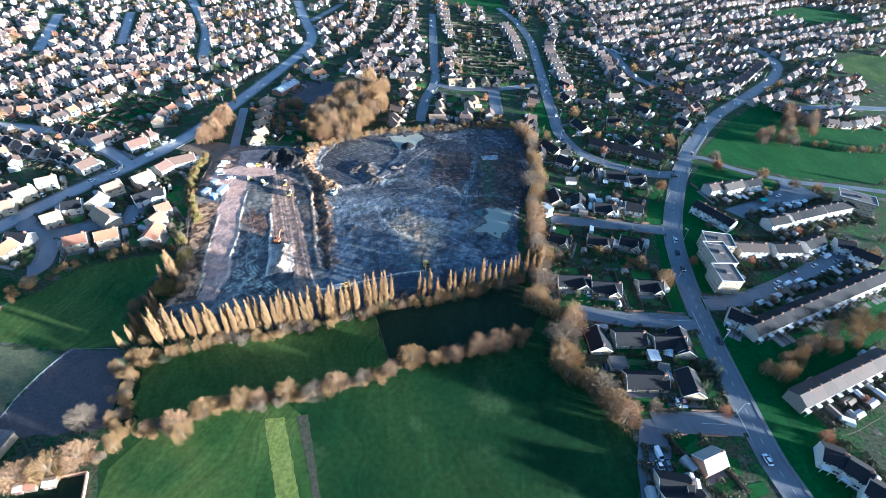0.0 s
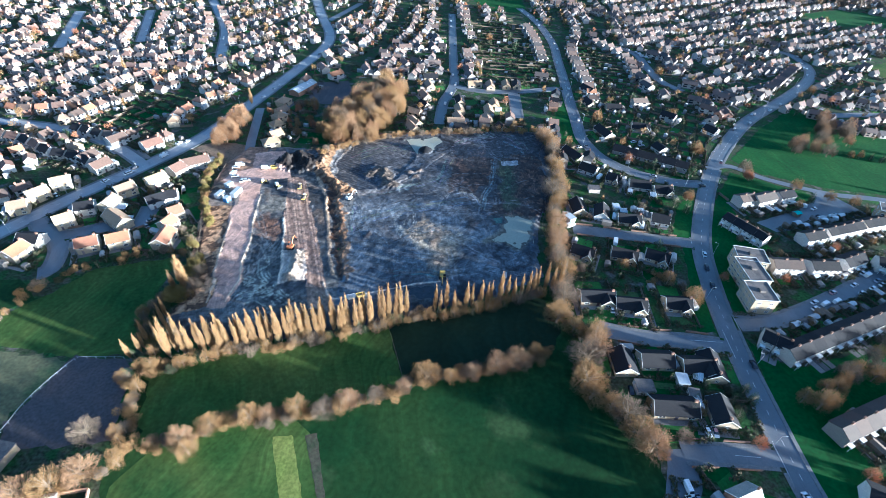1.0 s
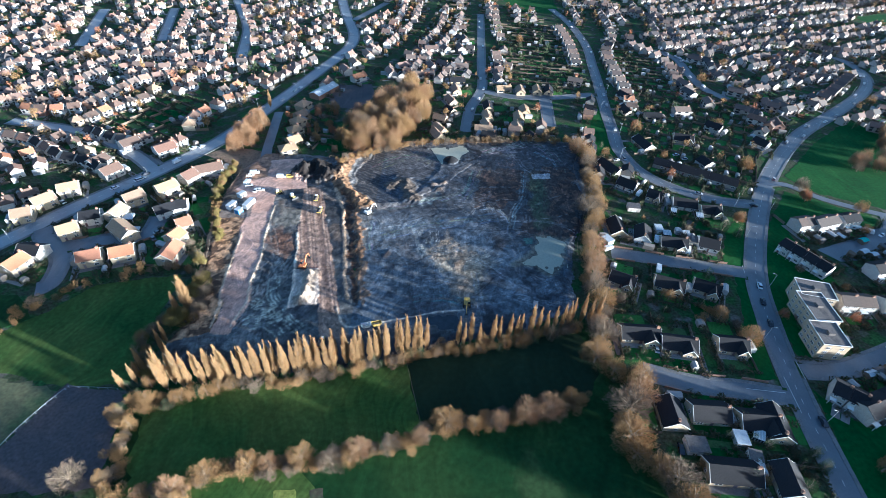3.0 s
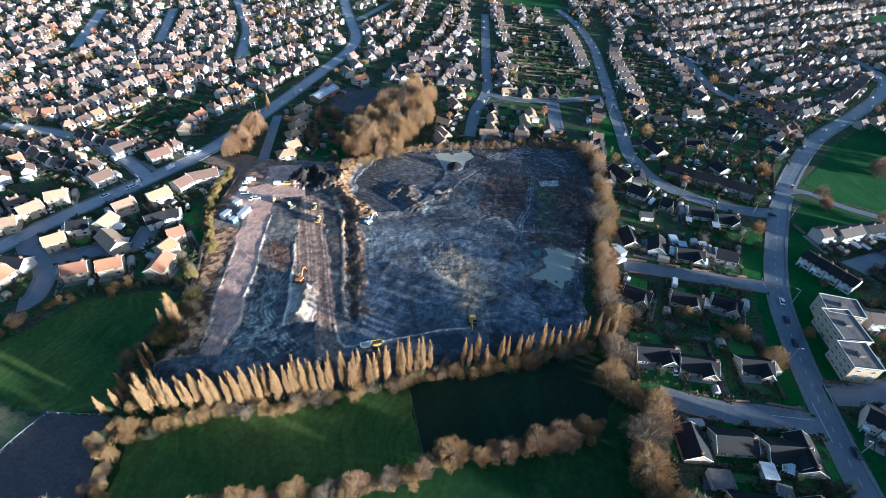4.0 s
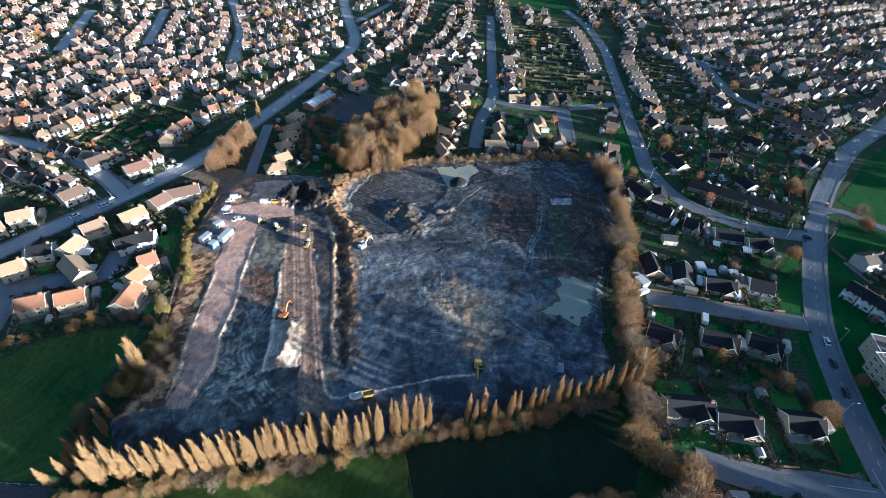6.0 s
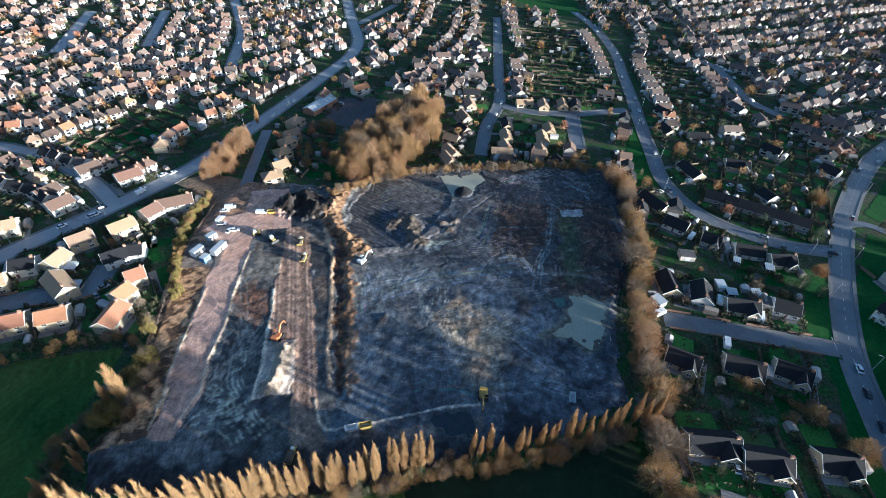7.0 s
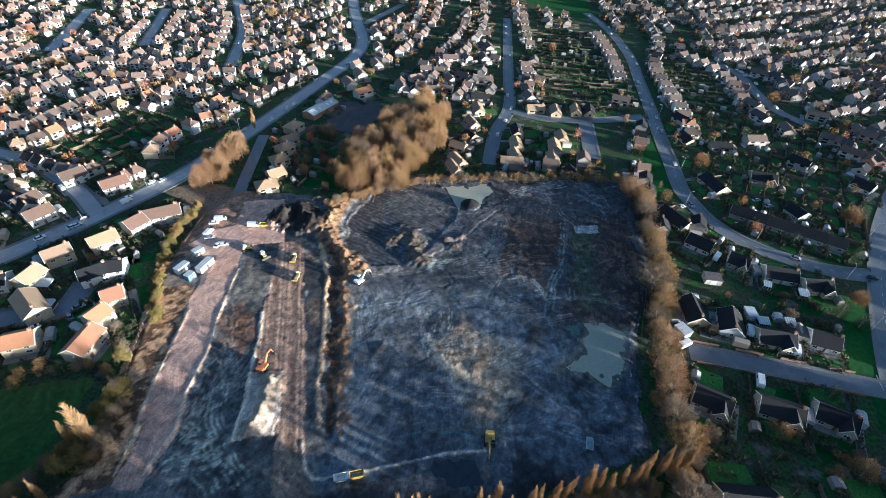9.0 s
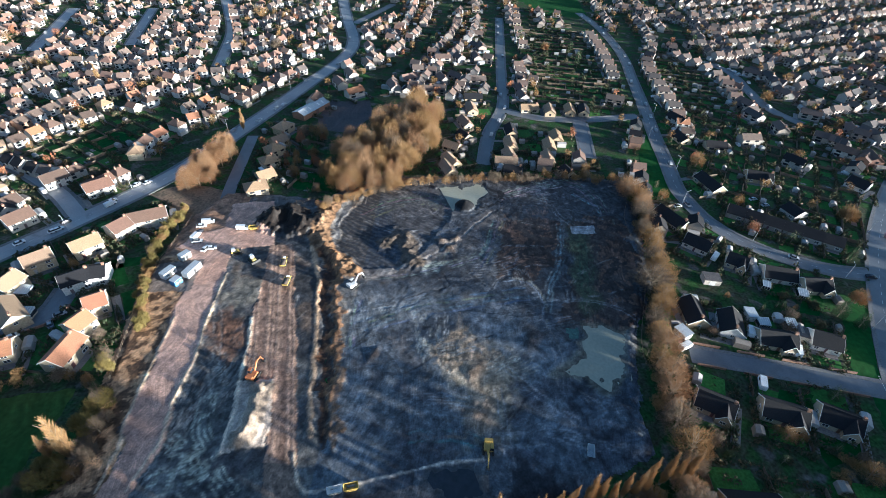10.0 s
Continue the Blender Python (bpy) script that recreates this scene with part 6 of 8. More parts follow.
STYLES = {
    "orange": dict(w=9, d=7.6, eaves=4.4, ridge=6.9, hip=False, wall="buff", roof="orange", near=True, chim=1),
    "tan": dict(w=9, d=7.6, eaves=4.4, ridge=6.9, hip=False, wall="cream", roof="tan", near=True, chim=1),
    "darkw": dict(w=9, d=7.4, eaves=4.3, ridge=6.6, hip=False, wall="white", roof="grey", near=True, chim=1),
    "white": dict(w=10, d=8.0, eaves=4.2, ridge=6.7, hip=False, wall="white", roof="brown", near=True, chim=1),
    "paleh": dict(w=9, d=7.8, eaves=3.6, ridge=6.6, hip=False, wall="brick", roof="pale", near=True, chim=1),
    "bung": dict(w=12, d=8.2, eaves=2.7, ridge=5.6, hip=False, wall="buff", roof="grey", near=True, chim=1, wing=(3.2, 4.6, 1.7)),
    "bungp": dict(w=12, d=8.2, eaves=2.7, ridge=5.6, hip=False, wall="buff", roof="grey", near=True, chim=1),
    "lowflat": dict(w=8.2, d=8.6, eaves=2.9, ridge=5.2, hip=False, wall="dash", roof="grey", near=True, chim=0, gable_win=False),
    "bungw": dict(w=12, d=8.2, eaves=2.7, ridge=5.6, hip=False, wall="white", roof="grey", near=True, chim=1),
    "terr": dict(w=6.2, d=8.0, eaves=5.0, ridge=7.0, hip=False, wall="white", roof="grey", near=True, chim=1, porch=True, gable_win=False),
    "terrb": dict(w=6.2, d=8.0, eaves=5.0, ridge=7.0, hip=False, wall="dash", roof="umber", near=True, chim=1, porch=True, gable_win=False),
    "f_semi": dict(w=8.2, d=6.0, eaves=4.2, ridge=6.3, hip=True, wall="white", roof="brown", near=False, chim=2),
    "f_hipc": dict(w=7.2, d=6.0, eaves=4.1, ridge=6.2, hip=True, wall="cream", roof="tan", near=False, chim=1),
    "f_gable": dict(w=6.7, d=5.9, eaves=4.1, ridge=6.2, hip=False, wall="white", roof="brown", near=False, chim=1),
    "f_gabler": dict(w=6.7, d=5.9, eaves=4.1, ridge=6.2, hip=False, wall="white", roof="orange", near=False, chim=1),
    "f_gableg": dict(w=6.7, d=5.9, eaves=4.1, ridge=6.2, hip=False, wall="white", roof="grey", near=False, chim=1),
    "f_brick": dict(w=6.7, d=5.9, eaves=4.1, ridge=6.2, hip=False, wall="brick", roof="brown", near=False, chim=1),
    "f_dash": dict(w=7.4, d=6.5, eaves=4.4, ridge=6.6, hip=False, wall="dash", roof="grey", near=False, chim=1),
    "f_dashb": dict(w=7.8, d=6.5, eaves=4.4, ridge=6.6, hip=False, wall="dash", roof="brown", near=False, chim=1),
    "f_bung": dict(w=8.4, d=6.8, eaves=2.5, ridge=4.9, hip=False, wall="cream", roof="tan", near=False, chim=1),
    "f_bungg": dict(w=8.4, d=6.8, eaves=2.5, ridge=4.9, hip=False, wall="buff", roof="grey", near=False, chim=1),
    "f_terr": dict(w=8, d=8.5, eaves=5.2, ridge=7.4, hip=False, wall="buff", roof="brown", near=False, chim=1, gable_win=False),
}
LABELS = {
    "orange": "two-storey buff house with orange clay tile roof", "tan": "two-storey cream house with tan tiled roof", "darkw": "white rendered house with dark grey roof",
    "paleh": "brick house with pale tiled roof",
    "white": "large white rendered house with brown roof", "bung": "buff stone bungalow with dark grey gabled roof", "bungp": "plain buff bungalow with dark grey roof", "lowflat": "single-storey grey flat in a long dark-roofed row", "bungw": "white bungalow with dark grey gabled roof",
    "terr": "white terraced house with dark grey roof", "terrb": "grey dashed terraced house with umber tiled roof", "f_semi": "white semi-detached house with hipped brown roof",
    "f_hipc": "cream house with hipped tan roof", "f_gable": "white gabled house with brown tiled roof", "f_gabler": "white gabled house with red-orange roof",
    "f_gableg": "white gabled house with grey roof", "f_brick": "red brick house with brown tiled roof", "f_bung": "cream bungalow with tan roof", "f_bungg": "buff bungalow with grey roof",
    "f_dash": "grey pebble-dashed house with dark grey roof", "f_dashb": "grey pebble-dashed house with brown tiled roof",
    "f_terr": "buff terraced house with brown roof",
}
TEMPL = {}
HOUSES = []
FAR_FROM = 350.0
FAR = dict(v=[], f=[], m=[])


def far_house(style, m):
    """Adds one house of the distant estates to their joined mesh."""
    s = STYLES[style]
    parts = [(gable_walls(s["w"], s["d"], s["eaves"], s["ridge"], s["hip"]), 0), (roof_geo(s["w"], s["d"], s["eaves"], s["ridge"], s["hip"]), 1)]
    g = Geo().box(s["w"] * 0.3, -0.35, s["eaves"], s["w"] * 0.3 + 0.9, 0.35, s["ridge"] + 1.1)
    parts.append(((g.v, g.f), 2))
    g = Geo()
    for z in ((0.9,) if s["eaves"] < 4 else (0.8, s["eaves"] - 1.5)):
        for x in (-0.26, 0.26):
            for sy in (-1, 1):
                g.box(x * s["w"] - 0.9, sy * s["d"] / 2 - 0.05, z, x * s["w"] + 0.9, sy * s["d"] / 2 + 0.05, z + 1.25)
    parts.append(((g.v, g.f), 3))
    # eastern houses take the darker set, with shade put into its colours
    dark = m.translation.x > -30
    for (v, f), k in parts:
        k = k + 4 if dark and k < 2 else k
        n = len(FAR["v"])
        FAR["v"] += [tuple(m @ Vector(p)) for p in v]
        FAR["f"] += [tuple(n + i for i in q) for q in f]
        FAR["m"] += [k] * len(f)


def place_house(style, x, y, ang, length=None, depth=None, group="", tall=1.0):
    s = STYLES[style]
    sx = (length or s["w"]) / s["w"]
    sy = (depth or s["d"]) / s["d"]
    m = pose(x, y, 0.0, 0, 0, ang) @ Matrix.Diagonal((sx, sy, tall, 1))
    HOUSES.append((x, y, ang, length or s["w"], depth or s["d"]))
    if style.startswith("f_") and math.hypot(x * 0.8, y - 60) > FAR_FROM:
        return far_house(style, m)
    if style not in TEMPL:
        nm = "bungalow" if "bung" in style else ("terraced_house" if "terr" in style else "house")
        TEMPL[style] = build_house(nm, **s)
        TEMPL[style].matrix_basis = m
        ob = TEMPL[style]
        tagged(ob, LABELS[style], "bungalow" if "bung" in style else "house", group)
    else:
        k = TEMPL[style].scale
        ob = copy_thing(TEMPL[style], m @ Matrix.Diagonal((1 / k[0], 1 / k[1], 1 / k[2], 1)))
        if group:
            ob["group"] = group
    return ob


def house_list(rows, style, depth, group, lo=7.0, hi=30.0, styles=None):
    for i, (x, y, l, a) in enumerate(rows):
        place_house(styles[i % len(styles)] if styles else style, x, y, a, min(max(l + 0.6, lo), hi), depth, group)


house_list(H_ORANGE, "orange", 7.8, "houses round the close")
house_list(H_TAN, "tan", 8.0, "houses along the main road")
house_list(H_DARKW, "darkw", 7.8, "houses round the close")
house_list(H_WHITE, "white", 8.5, "houses along the main road", 8.5)
house_list(N_BUNG, "bung", 8.0, "bungalows by the tree line", 9)
house_list(N_BUNG2, "bung", 8.4, "bungalows by the tree line", 9, styles=["bungp", "bungp", "bung", "bungp", "bungp", "bungp"])
house_list(N_BUNG3, "bung", 8.2, "houses by the estate road", 8, styles=["bungp", "bungw", "bung", "bungw", "bung"])
house_list([(107.5, 51.4, 8.2, 18)], "paleh", 7.2, "bungalows by the tree line", 8)
house_list(N_BOT[1:], "bung", 8.5, "bungalows by the tree line", 9)


def terrace(x, y, l, a, style, depth, group, unit=6.4, gap=0.51):
    n = max(1, round(l / unit))
    u = l / n
    for k in range(n):
        o = (k + 0.5) * u - l / 2
        place_house(style, x + o * math.cos(radians(a)), y + o * math.sin(radians(a)), a, u - gap, depth, group)


for r in N_LONG:
    terrace(*r, "lowflat", 9.0, "row of low flats", 8.2)
for i, r in enumerate(TERR_R):
    terrace(*r, "terrb" if i in (0,) else "terr", 8.2, "terraces round the car park")
for i, r in enumerate(TERR_R2):
    terrace(*r, "terrb" if i < 2 else "terr", 8.0, "terraces round the car park")
for i, r in enumerate(TERR_R3):
    terrace(*r, "terrb" if i == 0 else "terr", 8.0, "terraces beside the green")
house_list(MIDG_A + MIDG_B, None, 6.8, "bungalows behind the site", 7.0, 12, ["f_bung", "f_bung", "f_bungg", "f_bung"])
house_list(MIDG2, None, 7.0, "houses up the hill", 7.5, 12, ["f_gable", "f_gabler", "f_bungg", "f_gable"])
house_list(LANEROW, None, 8.0, "stepped row by the lane", 8.5, 10, ["f_hipc", "f_bung", "f_hipc"])
house_list(RMID, None, 7.2, "houses on the estate", 7.5, 12, ["f_bungg", "f_dash", "f_gableg", "f_brick", "f_dashb"])


def house_row(pts, n, styles, across, depth, group, length=None, jitter=5):
    rs = random.Random(group + str(pts[0]))
    line = smooth_line(pts, 1.0)
    tot = sum((b - a).length for a, b in zip(line, line[1:]))
    sp = tot / n
    for k, (x, y, a) in enumerate(along(pts, sp, sp / 2)):
        st = rs.choice(styles)
        L = length or min(max(sp * (0.74 if not across else 0.95), 6.0), 9.0)
        D = depth * 0.88
        if across:
            L, D = depth * 0.92, min(sp * 0.68, 6.8)
        place_house(st, x, y, math.degrees(a) + (90 if across else 0) + rs.uniform(-jitter, jitter), L, D, group, rs.uniform(0.93, 1.06))


WL = ["f_semi", "f_gable", "f_semi", "f_gabler", "f_hipc", "f_gable", "f_semi"]
for pts, n, st, ac, dep in ROWDEFS:
    house_row(pts, n, {"w": WL, "r": ["f_gabler", "f_brick", "f_gable"], "g": ["f_gableg", "f_gable", "f_gableg"], "t": ["f_terr", "f_terr", "f_hipc"], "b": ["f_bungg", "f_bung", "f_gableg"], "m": ["f_dash", "f_brick", "f_gableg", "f_dashb", "f_bung"]}[st], ac, dep, "houses along the estate streets")

# the remaining far estate, street by street
fill_rs = random.Random(11)
KEEP_OUT = [F_GREEN, F_FAR1, F_FAR2, F_FAR3, SITE, F_LEFT, F_UPPER, F_DARK, T_WOOD, T_WOODL, F_V1, F_V2, F_WOODG, YARD, [(-136, 248), (-98, 248), (-98, 345), (-136, 345)], F_V3, R_LONG_A, R_LONG_B, R_LONG_C, W_LONG]


def free_spot(x, y, gap):
    for hx_, hy_, _, l, _ in HOUSES:
        if (hx_ - x) ** 2 + (hy_ - y) ** 2 < gap * gap:
            return False
    if near_road(x, y, 6.5):
        return False
    for p in KEEP_OUT:
        if inside(p, x, y):
            return False
    return True


FILLS = [((-560, -60), (255, 760), 62, "w", 21, 9, 0.12), ((-60, 30), (395, 760), 80, "m", 24, 10, 0.2), ((50, 260), (260, 760), 78, "m", 25, 11, 0.24), ((260, 760), (330, 860), 25, "m", 22, 9, 0.12), ((-330, -205), (170, 290), 40, "w", 22, 12, 0.1)]
n_fill = 0
for (ax, bx), (ay, by), heading, st, su, sv_, gaps in FILLS:
    ca, sa = math.cos(radians(heading)), math.sin(radians(heading))
    cx, cy = (ax + bx) / 2, (ay + by) / 2
    R = int(max(bx - ax, by - ay) * 0.75)
    for iu in range(-R // su, R // su + 1):
        for iv in range(-R // sv_, R // sv_ + 1):
            u, v = iu * su + (su * 0.14 if iu % 2 else -su * 0.14), iv * sv_ + fill_rs.uniform(-1.5, 1.5)
            x, y = cx + u * -sa + v * ca, cy + u * ca + v * sa
            # curve the streets a little
            x += 14 * math.sin(y / 70.0)
            if not (ax < x < bx and ay < y < by) or abs(x - 20) > 0.98 * (y + 40):
                continue
            if fill_rs.random() < gaps or not free_spot(x, y, 8.8) or n_fill > 1900:
                continue
            n_fill += 1
            pick = {"w": WL, "m": ["f_dash", "f_brick", "f_gableg", "f_bungg", "f_dashb", "f_gable", "f_dash"]}[st]
            place_house(fill_rs.choice(pick), x, y, heading + fill_rs.choice((0, 0, 90)) + fill_rs.uniform(-8, 8), None, None, "houses along the estate streets", fill_rs.uniform(0.92, 1.06))


tagged(mesh_ob("distant_houses", FAR["v"], FAR["f"], [FAR_WALL, FAR_ROOF, CHIM, GLASS, FAR_WALL2, FAR_ROOF2], None, FAR["m"]), "white and brick houses of the distant estates", "houses", kind="stuff")


# ---- workshop ----
def workshop(x, y, l, a):
    e = tagged(new("workshop"), "long brick workshop with grey sheet roof", "workshop")
    mesh_ob("wall", *gable_walls(l, 9, 3.6, 5.2, False), WALLS["brick"], e)
    mesh_ob("roof", *roof_geo(l, 9, 3.6, 5.2, False), GREYP, e)
    Geo().box(-1.6, -4.56, 0, 1.6, -4.48, 3.0).ob("door", DOORS, e)
    for k in range(5):
        window_part(e, (k - 2) * l / 5.5 + (1.2 if k == 2 else 0), 4.52, 1.2, 1.9, 1.2, 90, True)
    for k in (-1.6, -0.8, 0.8, 1.6):
        mesh_ob("skylight", [(k * l / 5 - 0.6, -3.4, 4.25), (k * l / 5 + 0.6, -3.4, 4.25), (k * l / 5 + 0.6, -1.2, 5.03), (k * l / 5 - 0.6, -1.2, 5.03), (k * l / 5 - 0.6, -3.4, 4.2), (k * l / 5 + 0.6, -3.4, 4.2), (k * l / 5 + 0.6, -1.2, 4.98), (k * l / 5 - 0.6, -1.2, 4.98)],
                [(0, 1, 2, 3), (0, 4, 5, 1), (1, 5, 6, 2), (2, 6, 7, 3), (3, 7, 4, 0)], WHITE_P, e)
    e.matrix_basis = pose(x, y, 0, 0, 0, a)


workshop(*WORKSHOP)


# ---- blocks of flats ----
def flats(x, y, l, a, d=10.5, storeys=3, up=0.0):
    e = tagged(new("apartment_block"), "three-storey pale concrete flats with felt flat roof", "apartment block", "flats by the main road")
    h = storeys * 2.55 + 0.4 + up
    Geo().box(-l / 2, -d / 2, -0.3, l / 2, d / 2, h).ob("wall", WALLS["buff"], e)
    Geo().box(-l / 2 - 0.25, -d / 2 - 0.25, h, l / 2 + 0.25, d / 2 + 0.25, h + 0.3).ob("roof", FLATROOF, e)
    g = Geo()
    for s in ((-l / 2 - .25, -d / 2 - .25, l / 2 + .25, -d / 2 - .05), (-l / 2 - .25, d / 2 + .05, l / 2 + .25, d / 2 + .25), (-l / 2 - .25, -d / 2 - .05, -l / 2 - .05, d / 2 + .05), (l / 2 + .05, -d / 2 - .05, l / 2 + .25, d / 2 + .05)):
        g.box(s[0], s[1], h + 0.3, s[2], s[3], h + 0.55)
    g.ob("parapet", WHITE_P, e)
    Geo().box(-1.2, -1.2, h + 0.304, 1.2, 1.2, h + 1.4).ob("roof_hatch", FLATROOF, e)
    n = max(3, int(l / 3))
    for s in range(storeys):
        for k in range(n):
            xx = (k + 0.5) / n * l - l / 2
            for sy, fac in ((-1, -90), (1, 90)):
                window_part(e, xx, sy * (d / 2 + 0.02), 0.9 + 2.55 * s, 1.9, 1.3, fac, True)
        for sx, fac in ((-1, 180), (1, 0)):
            for yy in (-d / 4, d / 4):
                window_part(e, sx * (l / 2 + 0.02), yy, 0.9 + 2.55 * s, 1.6, 1.3, fac, True)
    e.matrix_basis = pose(x, y, 0, 0, 0, a)
    HOUSES.append((x, y, a, l, d))


for i, r in enumerate(FLATS + FLATS2):
    flats(*r, up=0.2 * i)

# ---- trees ----
def twig_mesh(name, clumps, n, length, width, up, m, seed, spread=0.5):
    """Many thin twigs in clumps (centre, radius), pointing out of each clump and upwards."""
    rs = np.random.RandomState(seed)
    c = np.array([k[0] for k in clumps], float)
    r = np.array([k[1] for k in clumps], float)
    pick = rs.choice(len(c), n, p=r ** 2 / np.sum(r ** 2))
    d = rs.normal(size=(n, 3))
    d /= np.linalg.norm(d, axis=1)[:, None]
    rad = r[pick] * rs.uniform(0.3, 1.0, n) ** 0.5
    p = c[pick] + d * rad[:, None] * np.array([1, 1, 0.9])
    w = d * (1 - spread) + rs.normal(size=(n, 3)) * spread + np.array([0, 0, up])
    w /= np.linalg.norm(w, axis=1)[:, None]
    side = np.cross(w, rs.normal(size=(n, 3)))
    side /= np.linalg.norm(side, axis=1)[:, None]
    L = length * rs.uniform(0.6, 1.4, n)[:, None]
    W = width * rs.uniform(0.6, 1.4, n)[:, None]
    v = np.stack([p - side * W / 2 - w * L * 0.3, p + side * W / 2 - w * L * 0.3, p + w * L * 0.7], 1).reshape(-1, 3)
    v[:, 2] = np.maximum(v[:, 2], 0.05)
    return loose_triangles(name, v, m)


def loose_triangles(name, v, m):
    n = len(v) // 3
    me = bpy.data.meshes.new(name)
    me.vertices.add(3 * n)
    me.vertices.foreach_set("co", v.ravel())
    me.loops.add(3 * n)
    me.loops.foreach_set("vertex_index", np.arange(3 * n, dtype=np.int32))
    me.polygons.add(n)
    me.polygons.foreach_set("loop_start", np.arange(0, 3 * n, 3, dtype=np.int32))
    me.materials.append(m)
    me.update(calc_edges=True)
    me.validate()
    return me


def limb_geo(g, base, tips, r, rs):
    for t in tips:
        mid = Vector(base).lerp(Vector(t), 0.5) + Vector((rs.uniform(-.4, .4), rs.uniform(-.4, .4), rs.uniform(0, .5)))
        g.tube(base, mid, r, r * 0.6, 5)
        g.tube(mid, t, r * 0.6, r * 0.15, 4)


def dome_mesh(name, h, r, low, n, m, seed, clumps):
    """A crown of fine twigs that spray out of the fork of the trunk in lobes, with gaps between them."""
    rs = np.random.RandomState(seed + 100)
    d = rs.normal(size=(n, 3))
    d[:, 2] = np.abs(d[:, 2]) * 0.95 - 0.22
    d /= np.linalg.norm(d, axis=1)[:, None]
    az = np.arctan2(d[:, 1], d[:, 0])
    lobe = 1 + 0.12 * np.sin(3 * az + seed) + 0.1 * np.sin(5 * az + 2 * seed + 3 * d[:, 2]) + 0.08 * np.sin(9 * az + 7 * d[:, 2])
    k = rs.uniform(0.1, 1.0, n) ** 0.5 * lobe
    zc = h * low * 1.25
    p = np.stack([d[:, 0] * r * k, d[:, 1] * r * k, zc + d[:, 2] * (h - zc) * k], 1)
    c = np.array([q[0] for q in clumps], float)
    near = np.argmin(np.linalg.norm(p[:, None] - c[None], axis=2), axis=1)
    p = p + (c[near] - p) * rs.uniform(0.0, 0.3, n)[:, None]
    w = p - np.array([0, 0, h * low * 0.7])
    w /= np.linalg.norm(w, axis=1)[:, None]
    w = w + rs.normal(size=(n, 3)) * 0.26 + np.array([0, 0, 0.12])
    w /= np.linalg.norm(w, axis=1)[:, None]
    side = np.cross(w, rs.normal(size=(n, 3)))
    side /= np.linalg.norm(side, axis=1)[:, None]
    L = 0.17 * r * rs.uniform(0.5, 1.4, n)[:, None]
    W = 0.08 * rs.uniform(0.6, 1.4, n)[:, None]
    v = np.stack([p - side * W / 2 - w * L * 0.7, p + side * W / 2 - w * L * 0.7, p + w * L * 0.3], 1).reshape(-1, 3)
    v[:, 2] = np.maximum(v[:, 2], 0.1)
    return loose_triangles(name, v, m)


def round_tree(seed, h, r, m, label, n=4400, low=0.26):
    rs = random.Random(seed)
    e = new("tree")
    clumps = []
    tips = []
    for k in range(26):
        a, u = rs.uniform(0, 6.28), rs.uniform(0.0, 1.0)
        zz = h * (low + (0.93 - low) * u)
        rr = r * 0.8 * math.sqrt(max(0.06, 1 - (2 * u - 0.85) ** 2 / 1.5)) * rs.uniform(0.45, 1.0)
        clumps.append(((rr * math.cos(a), rr * math.sin(a), zz), r * rs.uniform(0.24, 0.4)))
        tips.append((rr * math.cos(a) * 1.1, rr * math.sin(a) * 1.1, zz + 0.4))
    g = Geo()
    top = h * 0.42
    g.tube((0, 0, -0.3), (0.1, 0, top), 0.035 * h, 0.02 * h, 7)
    limb_geo(g, (0.1, 0, top * 0.8), tips[:20], 0.011 * h, rs)
    g.ob("trunk", BARK, e)
    c = new("crown", dome_mesh("crown", h, r, low, n, m, seed, clumps))
    c.parent = e
    return tagged(e, label, "tree")


def poplar(seed, h):
    rs = random.Random(seed)
    e = new("poplar_tree")
    clumps = []
    for k in range(38):
        u = (k + rs.random()) / 38
        rr = 0.06 * h * min(1.0, 0.5 + 2.2 * u) * (1 - u ** 2.6) + 0.08
        a = rs.uniform(0, 6.28)
        clumps.append(((rr * 0.4 * math.cos(a), rr * 0.4 * math.sin(a), h * (0.08 + 0.9 * u)), max(0.25, rr * rs.uniform(0.75, 1.0))))
    g = Geo()
    g.tube((0, 0, -0.3), (0.05, 0.03, h * 0.5), 0.02 * h, 0.012 * h, 7)
    g.tube((0.05, 0.03, h * 0.5), (0, 0, h * 0.96), 0.012 * h, 0.002 * h, 5)
    for k in range(10):
        a, z = rs.uniform(0, 6.28), h * rs.uniform(0.15, 0.7)
        g.tube((0, 0, z), (0.07 * h * math.cos(a), 0.07 * h * math.sin(a), z + 0.2 * h), 0.08, 0.02, 4)
    g.ob("trunk", BARK, e)
    c = new("crown", twig_mesh("crown", clumps, 3200, 1.25, 0.075, 3.0, POPLAR, seed, 0.26))
    c.parent = e
    return tagged(e, "tall narrow poplar with golden-brown winter twigs", "tree", "row of poplars")


def shrub(seed, h, r, m, label, n=1300, nm="shrub"):
    rs = random.Random(seed)
    clumps = [((r * rs.uniform(-.6, .6), r * rs.uniform(-.6, .6), h * rs.uniform(0.25, 0.72)), r * rs.uniform(0.35, 0.55)) for k in range(9)]
    return tagged(new(nm, twig_mesh(nm, clumps, n, 0.7, 0.085, 0.7, m, seed, 0.5)), label, "shrub")


KINDS = {}


